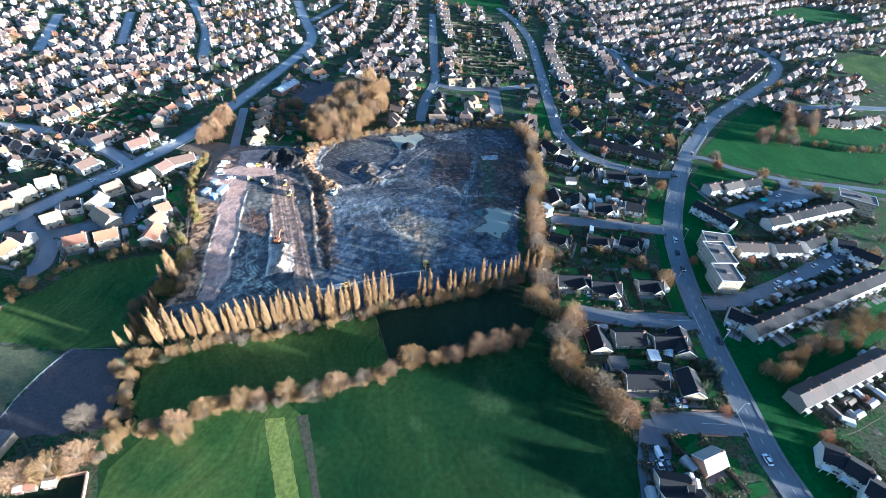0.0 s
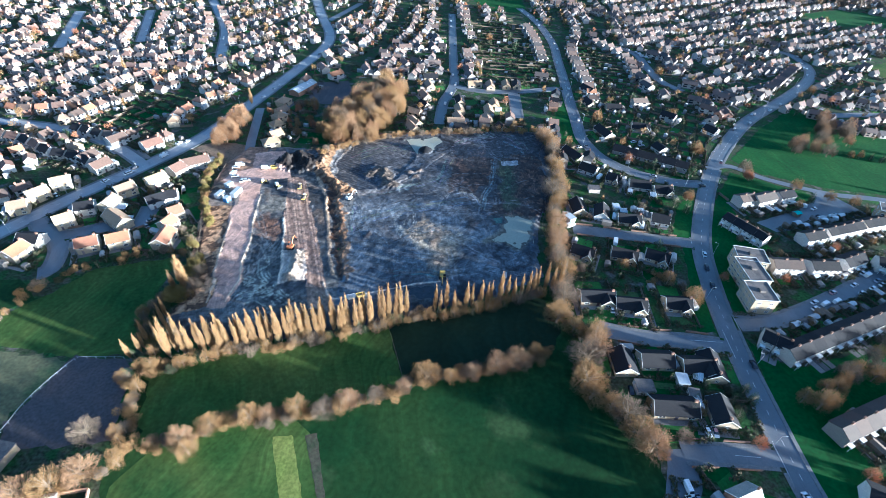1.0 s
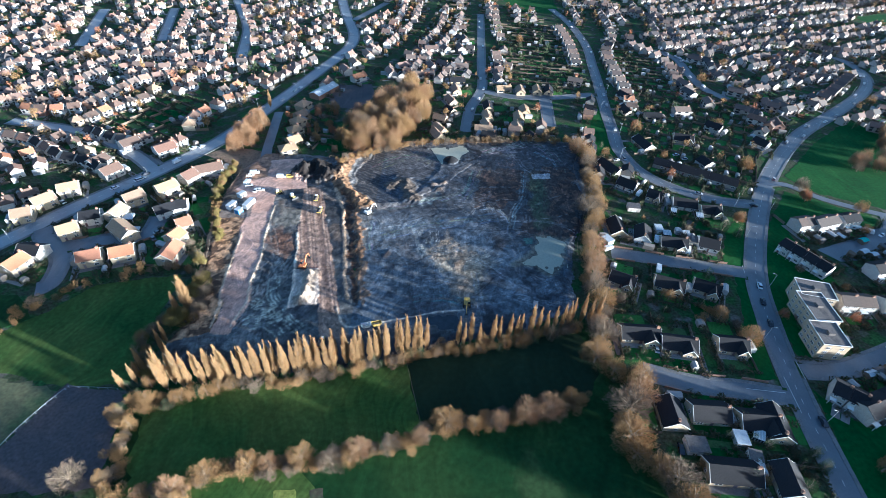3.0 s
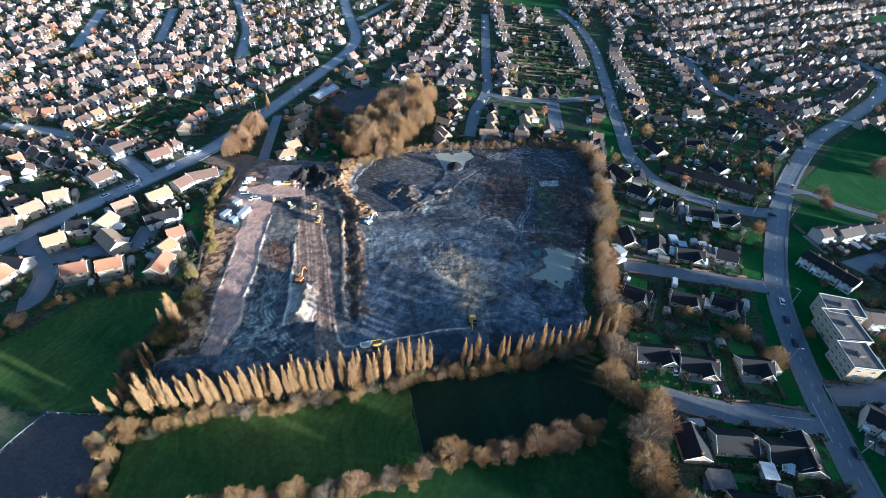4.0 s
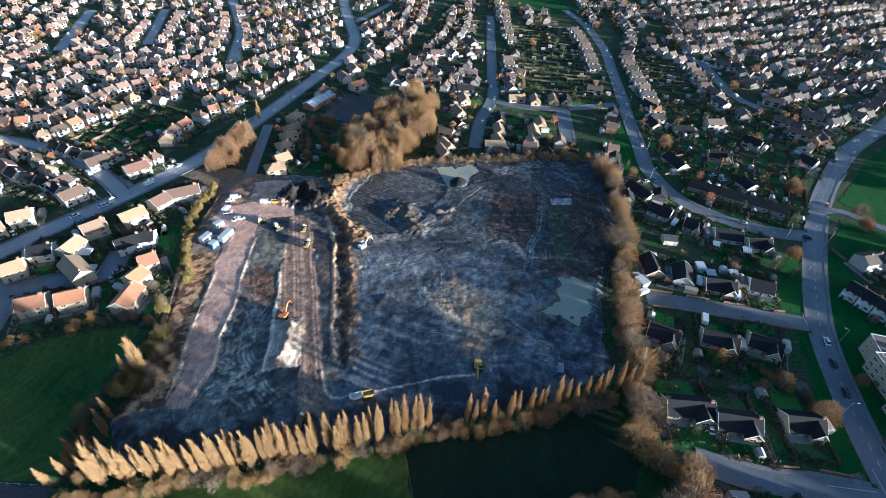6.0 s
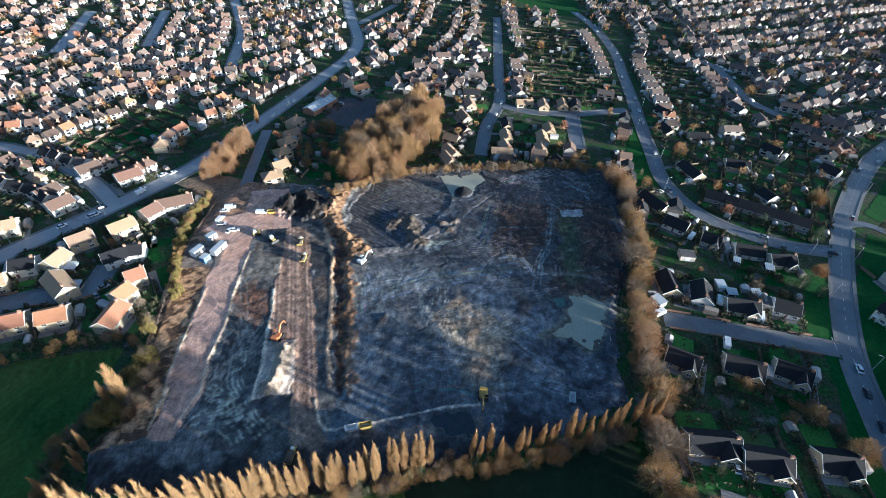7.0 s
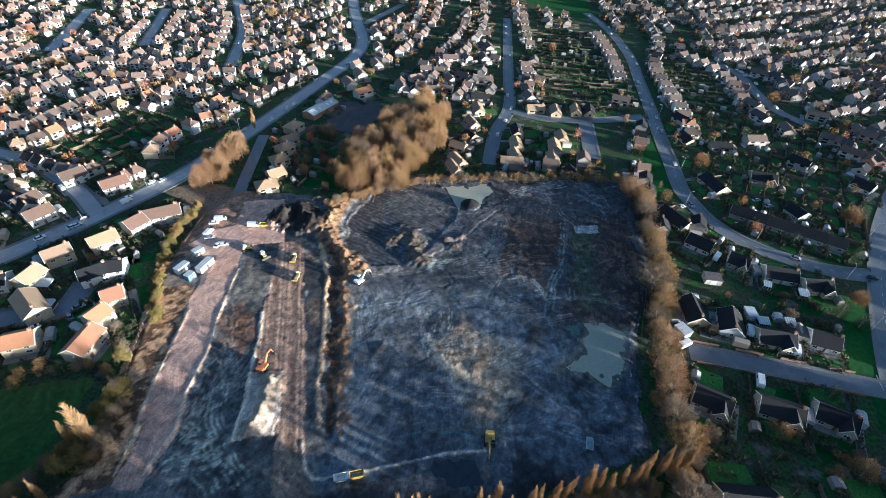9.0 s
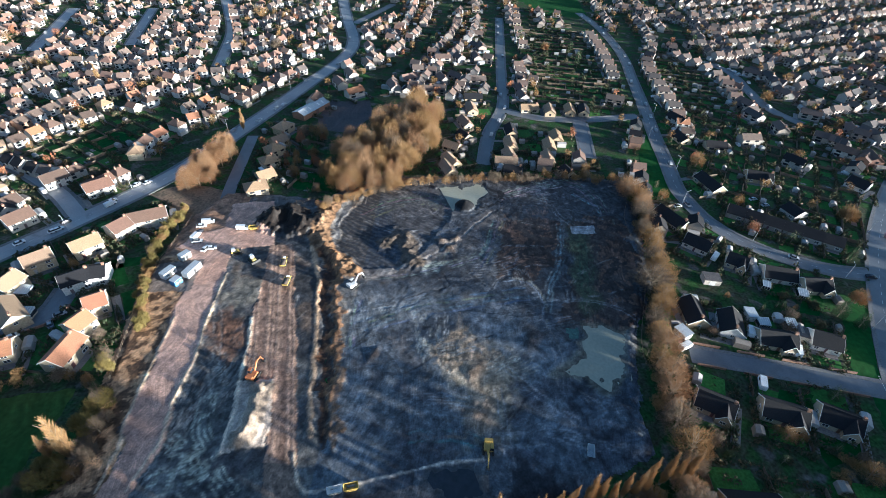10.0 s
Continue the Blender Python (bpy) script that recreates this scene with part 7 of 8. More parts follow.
def kind_list(key):
    if key not in KINDS:
        KINDS[key] = {
            "round": lambda: [round_tree(1, 10, 4.6, TWIG, "bare brown deciduous tree with rounded crown"), round_tree(2, 10, 4.2, TWIG, "bare brown deciduous tree with rounded crown"), round_tree(3, 10, 4.8, TWIG_G, "bare grey-brown tree with open crown"), round_tree(4, 10, 4.0, TWIG, "bare brown deciduous tree with rounded crown")],
            "pink": lambda: [round_tree(9, 10, 4.6, TWIG_P, "bare tree with fine pinkish-brown crown"), round_tree(10, 10, 4.2, TWIG_P, "bare tree with fine pinkish-brown crown")],
            "russet": lambda: [round_tree(5, 10, 4.4, TWIG_O, "tree with russet winter leaves"), round_tree(6, 10, 4.0, TWIG_O, "tree with russet winter leaves")],
            "green": lambda: [round_tree(7, 10, 3.6, LEAF, "dense dark evergreen tree", 3600, 0.12), round_tree(8, 10, 3.0, LEAF, "dense dark evergreen tree", 3600, 0.1)],
            "poplar": lambda: [poplar(11, 15), poplar(12, 15), poplar(13, 15), poplar(14, 15)],
            "shrub": lambda: [shrub(21, 4, 2.6, TWIG, "bare brown hedgerow shrub"), shrub(22, 4, 2.4, TWIG_G, "bare grey hedgerow shrub"), shrub(23, 4, 2.8, TWIG, "bare brown hedgerow shrub")],
            "gold": lambda: [shrub(26, 3, 1.9, GOLDHEDGE, "golden-green conifer hedge bush", 1800), shrub(27, 3, 1.8, GOLDHEDGE, "golden-green conifer hedge bush", 1800)],
            "gshrub": lambda: [shrub(24, 3, 2.0, LEAF, "dark green evergreen garden shrub"), shrub(25, 3, 1.8, SHRUB, "mixed green and brown garden shrub")],
        }[key]()
        for o in KINDS[key]:
            o["fresh"] = 1
    return KINDS[key]


tree_rs = random.Random(5)


def plant(key, x, y, h, spread=1.0, group=""):
    """Puts one tree of the kind at a place, h metres high."""
    if key == "shrub" and h > 5.6:
        key = "round"
    if key == "gshrub" and h > 4.0:
        key = "green"
    t = tree_rs.choice(kind_list(key))
    base = {"poplar": 15, "shrub": 4, "gshrub": 3, "gold": 3}.get(key, 10)
    k = h / base
    z = site_z(x, y) if key != "poplar" else 0.0
    m = pose(x, y, max(0, z - 0.1), tree_rs.uniform(-2, 2), tree_rs.uniform(-2, 2), tree_rs.uniform(0, 360)) @ Matrix.Diagonal((k * spread, k * spread, k, 1))
    if t["fresh"]:
        t["fresh"] = 0
        t.matrix_basis = m
        t["k"] = (k * spread, k * spread, k)
        o = t
    else:
        a = t.scale
        o = copy_thing(t, m @ Matrix.Diagonal((1 / a[0], 1 / a[1], 1 / a[2], 1)))
    if group:
        o["group"] = group
    return o


def tree_line(pts, spacing, kinds, h0, h1, side, group, spread=1.0):
    for x, y, a in along(pts, spacing):
        o = tree_rs.uniform(-side, side)
        plant(tree_rs.choice(kinds), x - math.sin(a) * o + tree_rs.uniform(-1, 1), y + math.cos(a) * o + tree_rs.uniform(-1, 1), tree_rs.uniform(h0, h1), spread * tree_rs.uniform(0.85, 1.15), group)


def wood(poly, n, kinds, h0, h1, group):
    xs, ys = [p[0] for p in poly], [p[1] for p in poly]
    k = 0
    while k < n:
        x, y = tree_rs.uniform(min(xs), max(xs)), tree_rs.uniform(min(ys), max(ys))
        if inside(poly, x, y) and all((q[0] - x) ** 2 + (q[1] - y) ** 2 > 42 for q in HOUSES) and not near_road(x, y, 1.5):
            plant(tree_rs.choice(kinds), x, y, tree_rs.uniform(h0, h1), tree_rs.uniform(0.8, 1.1), group)
            k += 1


tree_line(T_POP1, 1.95, ["poplar"], 16.5, 22.0, 0.9, "row of poplars", 0.92)
tree_line(T_POP2, 3.4, ["poplar"], 13, 18, 0.7, "row of poplars")
tree_line(T_POP0, 3.2, ["poplar"], 9, 14, 1.5, "row of poplars")
tree_line(T_HEDGE1, 2.5, ["shrub", "shrub", "shrub", "gshrub"], 3.8, 6.5, 1.6, "hedge below the poplars", 1.15)
tree_line(T_HEDGE2, 2.0, ["shrub"], 2.6, 4.8, 1.1, "hedge between the fields", 1.2)
tree_line(T_HEDGE2, 9.5, ["round", "pink", "round"], 5.5, 9.5, 1.2, "hedgerow trees", 1.3)
tree_line(T_HEDGEL, 2.6, ["shrub", "shrub", "round"], 4.0, 6.5, 2.0, "hedge beside the paddock")
tree_line(T_LINER, 6.2, ["round", "round", "round", "pink"], 7.5, 13.0, 3.0, "tree belt beside the site", 1.32)
tree_line(T_LINER, 3.6, ["shrub", "gshrub", "shrub"], 3.0, 5.5, 3.5, "tree belt beside the site")
tree_line(T_LINEB, 4.0, ["shrub", "shrub", "round"], 3.5, 6.0, 1.5, "hedge behind the site")
tree_line(T_LEFTB, 1.9, ["gold", "gold", "shrub"], 2.8, 4.2, 0.8, "golden hedge beside the site")
tree_line(T_SITEL, 2.2, ["shrub", "round", "gshrub", "shrub", "gold"], 3.5, 7.5, 3.5, "thicket beside the site")
tree_line(T_LFIELD, 4.0, ["shrub", "shrub", "gshrub", "round"], 3.0, 5.5, 1.5, "hedge behind the close")
tree_line(T_WOODR, 4.6, ["round", "round", "shrub"], 7.0, 10.5, 6.0, "wood beside the main road")
tree_line(T_BOTL, 9.0, ["round", "pink"], 7.5, 10.5, 2.0, "trees by the paddock", 1.55)
tree_line(T_BOTL, 3.0, ["shrub"], 3.0, 5.0, 3.0, "hedge by the paddock")
wood(MID_GARDENS, 26, ["round", "gshrub", "russet", "shrub", "shrub", "green"], 3.5, 6.5, "trees of the long gardens")
for poly in (R_GARDENS_A, R_GARDENS_B, R_GARDENS_C):
    wood(poly, 16, ["gshrub", "gshrub", "green", "shrub", "round"], 2.5, 5.0, "garden trees by the bungalows")
tree_line(T_RBACK, 6.0, ["shrub", "gshrub", "round"], 4.0, 7.0, 3.0, "hedge beyond the green")


def joined_wood(poly, n, h0, h1, label, mats):
    """A wood too dense to count: crowns and trunks of many trees, joined."""
    verts, trunks = [], Geo()
    src = []
    for t in kind_list("round")[:2] + kind_list("pink")[:1]:
        me = [c for c in t.children if c.name.startswith("crown")][0].data
        co = np.zeros(len(me.vertices) * 3)
        me.vertices.foreach_get("co", co)
        src.append(co.reshape(-1, 3))
    xs, ys = [p[0] for p in poly], [p[1] for p in poly]
    k = 0
    while k < n:
        x, y = tree_rs.uniform(min(xs), max(xs)), tree_rs.uniform(min(ys), max(ys))
        if not inside(poly, x, y) or any((q[0] - x) ** 2 + (q[1] - y) ** 2 < 42 for q in HOUSES) or near_road(x, y, 1.5):
            continue
        k += 1
        s, a = tree_rs.uniform(h0, h1) / 10, tree_rs.uniform(0, 6.28)
        co = src[tree_rs.randrange(3)] * np.array([s * 0.95, s * 0.95, s])
        verts.append(np.stack([x + co[:, 0] * math.cos(a) - co[:, 1] * math.sin(a), y + co[:, 0] * math.sin(a) + co[:, 1] * math.cos(a), co[:, 2]], 1))
        trunks.tube((x, y, -0.3), (x, y, 5 * s), 0.3 * s, 0.15 * s, 6)
        for b in range(5):
            an = a + b * 1.26
            trunks.tube((x, y, 3.5 * s), (x + 2.6 * s * math.cos(an), y + 2.6 * s * math.sin(an), 7.5 * s), 0.12 * s, 0.03 * s, 4)
    crowns = tagged(new("winter_wood", loose_triangles("winter_wood", np.concatenate(verts), mats[0])), label, "wood", kind="stuff")
    for m in mats[1:]:
        crowns.data.materials.append(m)
    crowns.data.polygons.foreach_set("material_index", np.concatenate([np.full(len(v) // 3, tree_rs.randrange(len(mats)), dtype=np.int32) for v in verts]))
    tagged(trunks.ob("wood_trunks", BARK), "trunks and limbs of the bare winter wood", "wood", kind="stuff")


joined_wood(T_WOOD, 95, 11, 16, "dense bare golden-brown wood behind the site", (TWIG, TWIG_P, TWIG_B, TWIG, TWIG_G))
joined_wood(T_WOODL, 30, 7, 11.5, "bare pinkish-brown wood beside the lane", (TWIG_P, TWIG_B))
joined_wood(T_GREENCLUMP, 26, 8, 13, "clump of bare pinkish trees on the green", (TWIG_P, TWIG_G))
for x, y in TREES_NEAR:
    plant("round", x, y, tree_rs.uniform(7, 10), 1.1)
for x, y, h in POP_SINGLE:
    plant("poplar", x, y, h, 1.5)
for x, y in TREES_RUSSET:
    plant("russet", x, y, tree_rs.uniform(6, 8))
for x, y in TREES_GREEN:
    plant("green", x, y, tree_rs.uniform(6, 9))

# trees in gardens of the estates
garden_rs = random.Random(17)
cnt = 0
estate_clumps, estate_trunks = ([], [], []), Geo()
hpos = np.array([(h[0], h[1]) for h in HOUSES])
for (hx_, hy_, ha, hl, hd) in HOUSES:
    far = math.hypot(hx_ * 0.8, hy_ - 60) > 260
    if garden_rs.random() > (0.9 if far else 0.4):
        continue
    a = radians(ha + garden_rs.choice((90, -90)))
    o = garden_rs.uniform(4.5, 8)
    x, y = hx_ + math.cos(a) * (hd / 2 + o), hy_ + math.sin(a) * (hd / 2 + o)
    if near_road(x, y, 1.5) or inside(SITE, x, y) or np.min((hpos[:, 0] - x) ** 2 + (hpos[:, 1] - y) ** 2) < 30:
        continue
    if not far:
        if cnt < 60:
            plant(garden_rs.choice(["round", "round", "green", "russet", "gshrub"]), x, y, garden_rs.uniform(4, 7.0))
            cnt += 1
        continue
    h = garden_rs.uniform(4, 9)
    kk = garden_rs.choice((0, 0, 0, 0, 1, 2))
    estate_trunks.tube((x, y, -0.2), (x, y, h * 0.6), 0.2, 0.08, 5)
    for k in range(5):
        estate_clumps[kk].append(((x + garden_rs.uniform(-1, 1) * h * 0.22, y + garden_rs.uniform(-1, 1) * h * 0.22, h * garden_rs.uniform(0.4, 0.82)), h * garden_rs.uniform(0.16, 0.26)))
for cl, m, lab in zip(estate_clumps, (TWIG, LEAF, TWIG_O), ("bare brown garden trees of the distant estates", "evergreen garden trees of the distant estates", "russet garden trees of the distant estates")):
    tagged(new("distant_trees", twig_mesh("distant_trees", cl, 34 * len(cl), 1.1, 0.24, 0.4, m, 31, 0.5)), lab, "trees", kind="stuff")
tagged(estate_trunks.ob("distant_trunks", BARK), "thin trunks of the distant garden trees", "trees", kind="stuff")

# lawns, drives, sheds, shrubs, hedges and fences of the gardens
def garden_stuff():
    rs = np.random.RandomState(3)
    clumps = []
    fence, lawn, drive, shed = Geo(), Geo(), Geo(), Geo()
    hp = np.array([(h[0], h[1]) for h in HOUSES])

    def open_grass(x, y):
        return any(inside(q, x, y) for q in (F_V1, F_V2, F_GREEN, F_V3, F_V4, F_V5, WALLED))

    def clear(x, y, gap, road=1.5):
        return not near_road(x, y, road) and not open_grass(x, y) and not inside(SITE, x, y) and np.min((hp[:, 0] - x) ** 2 + (hp[:, 1] - y) ** 2) > gap * gap

    for i, (hx_, hy_, ha, hl, hd) in enumerate(HOUSES):
        m = pose(hx_, hy_, 0, 0, 0, ha)
        far = math.hypot(hx_, hy_ - 60) > 420
        z = 0.014 + 0.0012 * (i % 30)

        def at(u, v):
            p = m @ Vector((u, v, 0))
            return p.x, p.y

        for s in (-1, 1):
            w0, l0 = hl * rs.uniform(0.35, 0.5), rs.uniform(4.5, 9.0)
            v0 = s * (hd / 2 + 0.8)
            if clear(*at(0, v0 + s * l0 * 0.5), 2.5, 3.0):
                o = rs.uniform(-1, 1)
                pts = [(o - w0, v0 + rs.uniform(-.4, .4)), (o + w0, v0 + rs.uniform(-.4, .4)), (o + w0 + rs.uniform(-1, .5), v0 + s * l0), (o - w0 + rs.uniform(-.5, 1), v0 + s * l0)]
                pts = pts if s > 0 else pts[::-1]
                lawn.add([m @ Vector((*q, z)) for q in pts], [(0, 1, 2, 3)])
                if rs.random() < 0.75:
                    drive.add([m @ Vector((x, y, z + 0.04)) for x, y in ((-hl / 2 - 0.5, -hd / 2 - 2.4), (hl / 2 - 0.5, -hd / 2 - 2.4), (hl / 2 - 0.5, -hd / 2 + 0.1), (-hl / 2 - 0.5, -hd / 2 + 0.1))], [(0, 1, 2, 3)]) if s < 0 else None
        sd = rs.choice((-1, 1))
        if clear(*at(sd * (hl / 2 + 1.7), -hd / 2 - 2), 4.5, -1.0):
            x0, x1 = sorted((sd * (hl / 2 + 0.4), sd * (hl / 2 + 3.2)))
            drive.add([m @ Vector((x, y, z + 0.042)) for x, y in ((x0, -hd / 2 - 6.5), (x1, -hd / 2 - 6.5), (x1, hd / 2), (x0, hd / 2))], [(0, 1, 2, 3)])
        # garage or shed
        for k in range(2):
            u, v = rs.choice((-1, 1)) * rs.uniform(hl * 0.3, hl * 0.5 + 2.5), rs.choice((-1, 1)) * (hd / 2 + rs.uniform(2.5, 8.0))
            if k == 0:
                u, v = sd * (hl / 2 + 2.3), rs.uniform(0, hd / 2)
            px, py = at(u, v)
            others = np.sum((hp[:, 0] - px) ** 2 + (hp[:, 1] - py) ** 2 < (5.8 if k == 0 else 6.2) ** 2)
            if others > (1 if k == 0 else 0) or near_road(px, py, 2.5) or inside(SITE, px, py) or open_grass(px, py) or rs.random() < 0.25:
                continue
            a, b, h = (1.35, 2.6, 2.4) if k == 0 else (rs.uniform(0.9, 1.6), rs.uniform(1.0, 1.8), rs.uniform(1.9, 2.4))
            mm = m @ pose(u, v, 0, 0, 0, rs.uniform(-4, 4))
            n = [(-a, -b, 0), (a, -b, 0), (a, b, 0), (-a, b, 0), (-a, -b, h), (a, -b, h), (a, b, h), (-a, b, h), (0, -b, h + 0.5), (0, b, h + 0.5)]
            shed.add([mm @ Vector(q) for q in n], [(0, 1, 5, 8, 4), (1, 2, 6, 5), (2, 3, 7, 9, 6), (3, 0, 4, 7), (5, 6, 9, 8), (7, 4, 8, 9)])
        near = math.hypot(hx_ * 0.8, hy_ - 60) < 270
        if near:
            # hedges and fences round the plot
            for u0, v0, u1, v1 in ((-hl / 2 - 1.5, -hd / 2 - 8, -hl / 2 - 1.5, hd / 2 + 9), (hl / 2 + 1.5, -hd / 2 - 8, hl / 2 + 1.5, hd / 2 + 9), (-hl / 2 - 1.5, hd / 2 + 9, hl / 2 + 1.5, hd / 2 + 9), (-hl / 2 - 1.5, -hd / 2 - 8, hl / 2 + 1.5, -hd / 2 - 8)):
                n = int(math.hypot(u1 - u0, v1 - v0) / 1.15)
                hedge = rs.random() < 0.6
                for k in range(n):
                    if rs.random() < (0.15 if hedge else 0.75):
                        continue
                    x, y = at(u0 + (u1 - u0) * k / n, v0 + (v1 - v0) * k / n)
                    if clear(x, y, 5.4, 1.0):
                        clumps.append(((x, y, rs.uniform(0.6, 1.2)), rs.uniform(0.7, 1.25)))
        for k in range(16 if near else (10 if not far else 6)):
            u, s = rs.uniform(-hl * 0.75, hl * 0.75), rs.choice((-1, 1))
            x, y = at(u, s * (hd / 2 + rs.uniform(2.0, 10.0)))
            if near_road(x, y, 1.2) or inside(SITE, x, y) or open_grass(x, y):
                continue
            clumps.append(((x, y, rs.uniform(0.3, 1.2)), rs.uniform(0.7, 1.6)))
        for s in (-1, 1):
            for uu in (-1, 1):
                u = uu * (hl / 2 + 1.0)
                v0, v1 = s * (hd / 2 + 0.5), s * (hd / 2 + 8.5)
                xe, ye = at(u, v1)
                xm, ym = at(u, (v0 + v1) / 2)
                if near_road(xm, ym, 1.5) or not clear(xe, ye, 4.2):
                    continue
                if rs.random() < 0.45:
                    for q in np.arange(0, 8, 1.3):
                        x, y = at(u, v0 + s * q)
                        clumps.append(((x, y, 0.7), rs.uniform(0.75, 1.05)))
                else:
                    fence.box(min(v0, v1), -0.05, 0, max(v0, v1), 0.05, rs.uniform(1.1, 1.8), pose(*at(u, 0), 0, 0, 0, ha + 90))
    # long gardens behind the houses: plots with lawns, beds, fences, hedges and sheds
    for poly, heading in ((R_LONG_A, -28), (R_LONG_B, 84), (R_LONG_C, 80), (W_LONG, 58), (MID_GARDENS, 75)):
        xs, ys = [p[0] for p in poly], [p[1] for p in poly]
        ca, sa = math.cos(radians(heading)), math.sin(radians(heading))
        cx, cy = sum(xs) / len(xs), sum(ys) / len(ys)
        n = int(max(max(xs) - min(xs), max(ys) - min(ys)) / 8) + 1
        for iu in range(-n, n + 1):
            for iv in range(-n, n + 1):
                u, v = iu * 9.0 + rs.uniform(-1, 1), iv * 13.0 + (iu % 3) * 4
                px, py = cx + u * ca - v * sa, cy + u * sa + v * ca
                if not inside(poly, px, py) or near_road(px, py, 4.0) or np.min((hp[:, 0] - px) ** 2 + (hp[:, 1] - py) ** 2) < 40:
                    continue
                m = pose(px, py, 0, 0, 0, heading)
                if rs.random() < 0.75:
                    a, b, o = rs.uniform(2.0, 3.6), rs.uniform(2.5, 5.0), rs.uniform(-1.0, 1.0)
                    lawn.add([m @ Vector((x, y + o, 0.016 + 0.001 * (iu % 5))) for x, y in ((-a, -b), (a, -b), (a, b), (-a, b))], [(0, 1, 2, 3)])
                if rs.random() < 0.3:
                    x0, y0, w0, l0 = rs.uniform(-3, 1), rs.uniform(-5, 2), rs.uniform(1.5, 3), rs.uniform(1.5, 4)
                    drive.add([m @ Vector((x, y, 0.03)) for x, y in ((x0, y0), (x0 + w0, y0), (x0 + w0, y0 + l0), (x0, y0 + l0))], [(0, 1, 2, 3)])
                if rs.random() < 0.6:
                    fence.box(-6.5, -0.05, 0, 6.5, 0.05, rs.uniform(1.2, 1.8), m @ pose(4.4, 0, 0, 0, 0, 90))
                else:
                    for q in np.arange(-6.5, 6.5, 1.1):
                        p = m @ Vector((4.4, q, 0))
                        clumps.append(((p.x, p.y, rs.uniform(0.6, 1.0)), rs.uniform(0.7, 1.05)))
                if rs.random() < 0.5:
                    fence.box(-4.4, -0.05, 0, 4.4, 0.05, rs.uniform(1.2, 1.7), m @ pose(0, 6.4, 0))
                for q in range(rs.randint(3, 8)):
                    p = m @ Vector((rs.choice((-1, 1)) * rs.uniform(2.0, 4.2), rs.uniform(-6, 6), 0))
                    r = rs.uniform(0.6, 1.5)
                    clumps.append(((p.x, p.y, r * 0.7), r))
                if rs.random() < 0.28:
                    p = m @ Vector((rs.uniform(-3, 3), rs.uniform(-5, 5), 0))
                    for q in range(5):
                        clumps.append(((p.x + rs.uniform(-1.2, 1.2), p.y + rs.uniform(-1.2, 1.2), rs.uniform(1.2, 4.0)), rs.uniform(0.9, 1.5)))
                if rs.random() < 0.4:
                    mm, a, b, h = m @ pose(rs.choice((-2.6, 2.6)), rs.uniform(-5, 5), 0, 0, 0, rs.uniform(-6, 6)), rs.uniform(0.9, 1.4), rs.uniform(1.0, 1.9), rs.uniform(1.8, 2.3)
                    q = [(-a, -b, 0), (a, -b, 0), (a, b, 0), (-a, b, 0), (-a, -b, h), (a, -b, h), (a, b, h), (-a, b, h), (0, -b, h + 0.5), (0, b, h + 0.5)]
                    shed.add([mm @ Vector(c) for c in q], [(0, 1, 5, 8, 4), (1, 2, 6, 5), (2, 3, 7, 9, 6), (3, 0, 4, 7), (5, 6, 9, 8), (7, 4, 8, 9)])
    me = twig_mesh("garden_shrubs", clumps, 16 * len(clumps), 0.85, 0.6, 0.2, SHRUB, 8, 0.7)
    tagged(new("garden_shrubs", me), "mixed winter shrubs and hedges in the gardens", "shrubs", kind="stuff")
    tagged(fence.ob("garden_fences", FENCE), "weathered timber garden fences between plots", "fence", kind="stuff")
    tagged(lawn.ob("garden_lawns", LAWN), "small green and worn garden lawns", "lawn", kind="stuff")
    tagged(drive.ob("garden_paving", DRIVE), "grey and brown drives and patios", "paving", kind="stuff")
    tagged(shed.ob("garden_sheds", SHEDS), "small sheds and garages in the gardens", "shed", kind="stuff")


garden_stuff()

# distant wood on the rise
wr = np.random.RandomState(9)
tagged(new("distant_wood", twig_mesh("distant_wood", [((wr.uniform(560, 1000), wr.uniform(740, 960), wr.uniform(3, 8)), wr.uniform(3, 6)) for k in range(420)], 60000, 2.4, 0.8, 0.5, TWIG_G, 19, 0.5)), "dark bare winter wood in the distance", "wood", kind="stuff")

# ---- vehicles ----
def build_car(m, label, van=False):
    e = new("van" if van else "car")
    w = 0.9
    if van:
        prof = [(-2.5, 0.35), (2.5, 0.35), (2.55, 0.95), (1.9, 1.2), (1.35, 2.0), (-2.5, 2.1)]
        cab = [(1.32, 1.25), (1.84, 1.22), (1.36, 1.9), (1.2, 1.9)]
    else:
        prof = [(-2.1, 0.3), (2.1, 0.3), (2.15, 0.7), (1.2, 0.92), (-1.9, 0.98), (-2.15, 0.75)]
        cab = [(1.15, 0.9), (0.45, 1.42), (-1.1, 1.46), (-1.85, 0.95)]

    def extrude(p, w0, w1=None):
        w1 = w1 or w0
        zs = [q[1] for q in p]
        lo, hi = min(zs), max(zs)
        f = lambda z: w0 + (w1 - w0) * (z - lo) / (hi - lo)
        n = len(p)
        return [(x, -f(z), z) for x, z in p] + [(x, f(z), z) for x, z in p], [tuple(range(n)), tuple(range(n, 2 * n))[::-1]] + [((k + 1) % n, k, n + k, n + (k + 1) % n) for k in range(n)]
    mesh_ob("body", *extrude(prof, w, w * 0.95), m, e)
    if van:
        mesh_ob("windscreen", *extrude([(1.42, 1.98), (1.36, 2.0), (1.88, 1.24), (1.94, 1.2)], w * 0.9), GLASS, e)
    else:
        mesh_ob("glasshouse", *extrude(cab, w * 0.94, w * 0.74), GLASS, e)
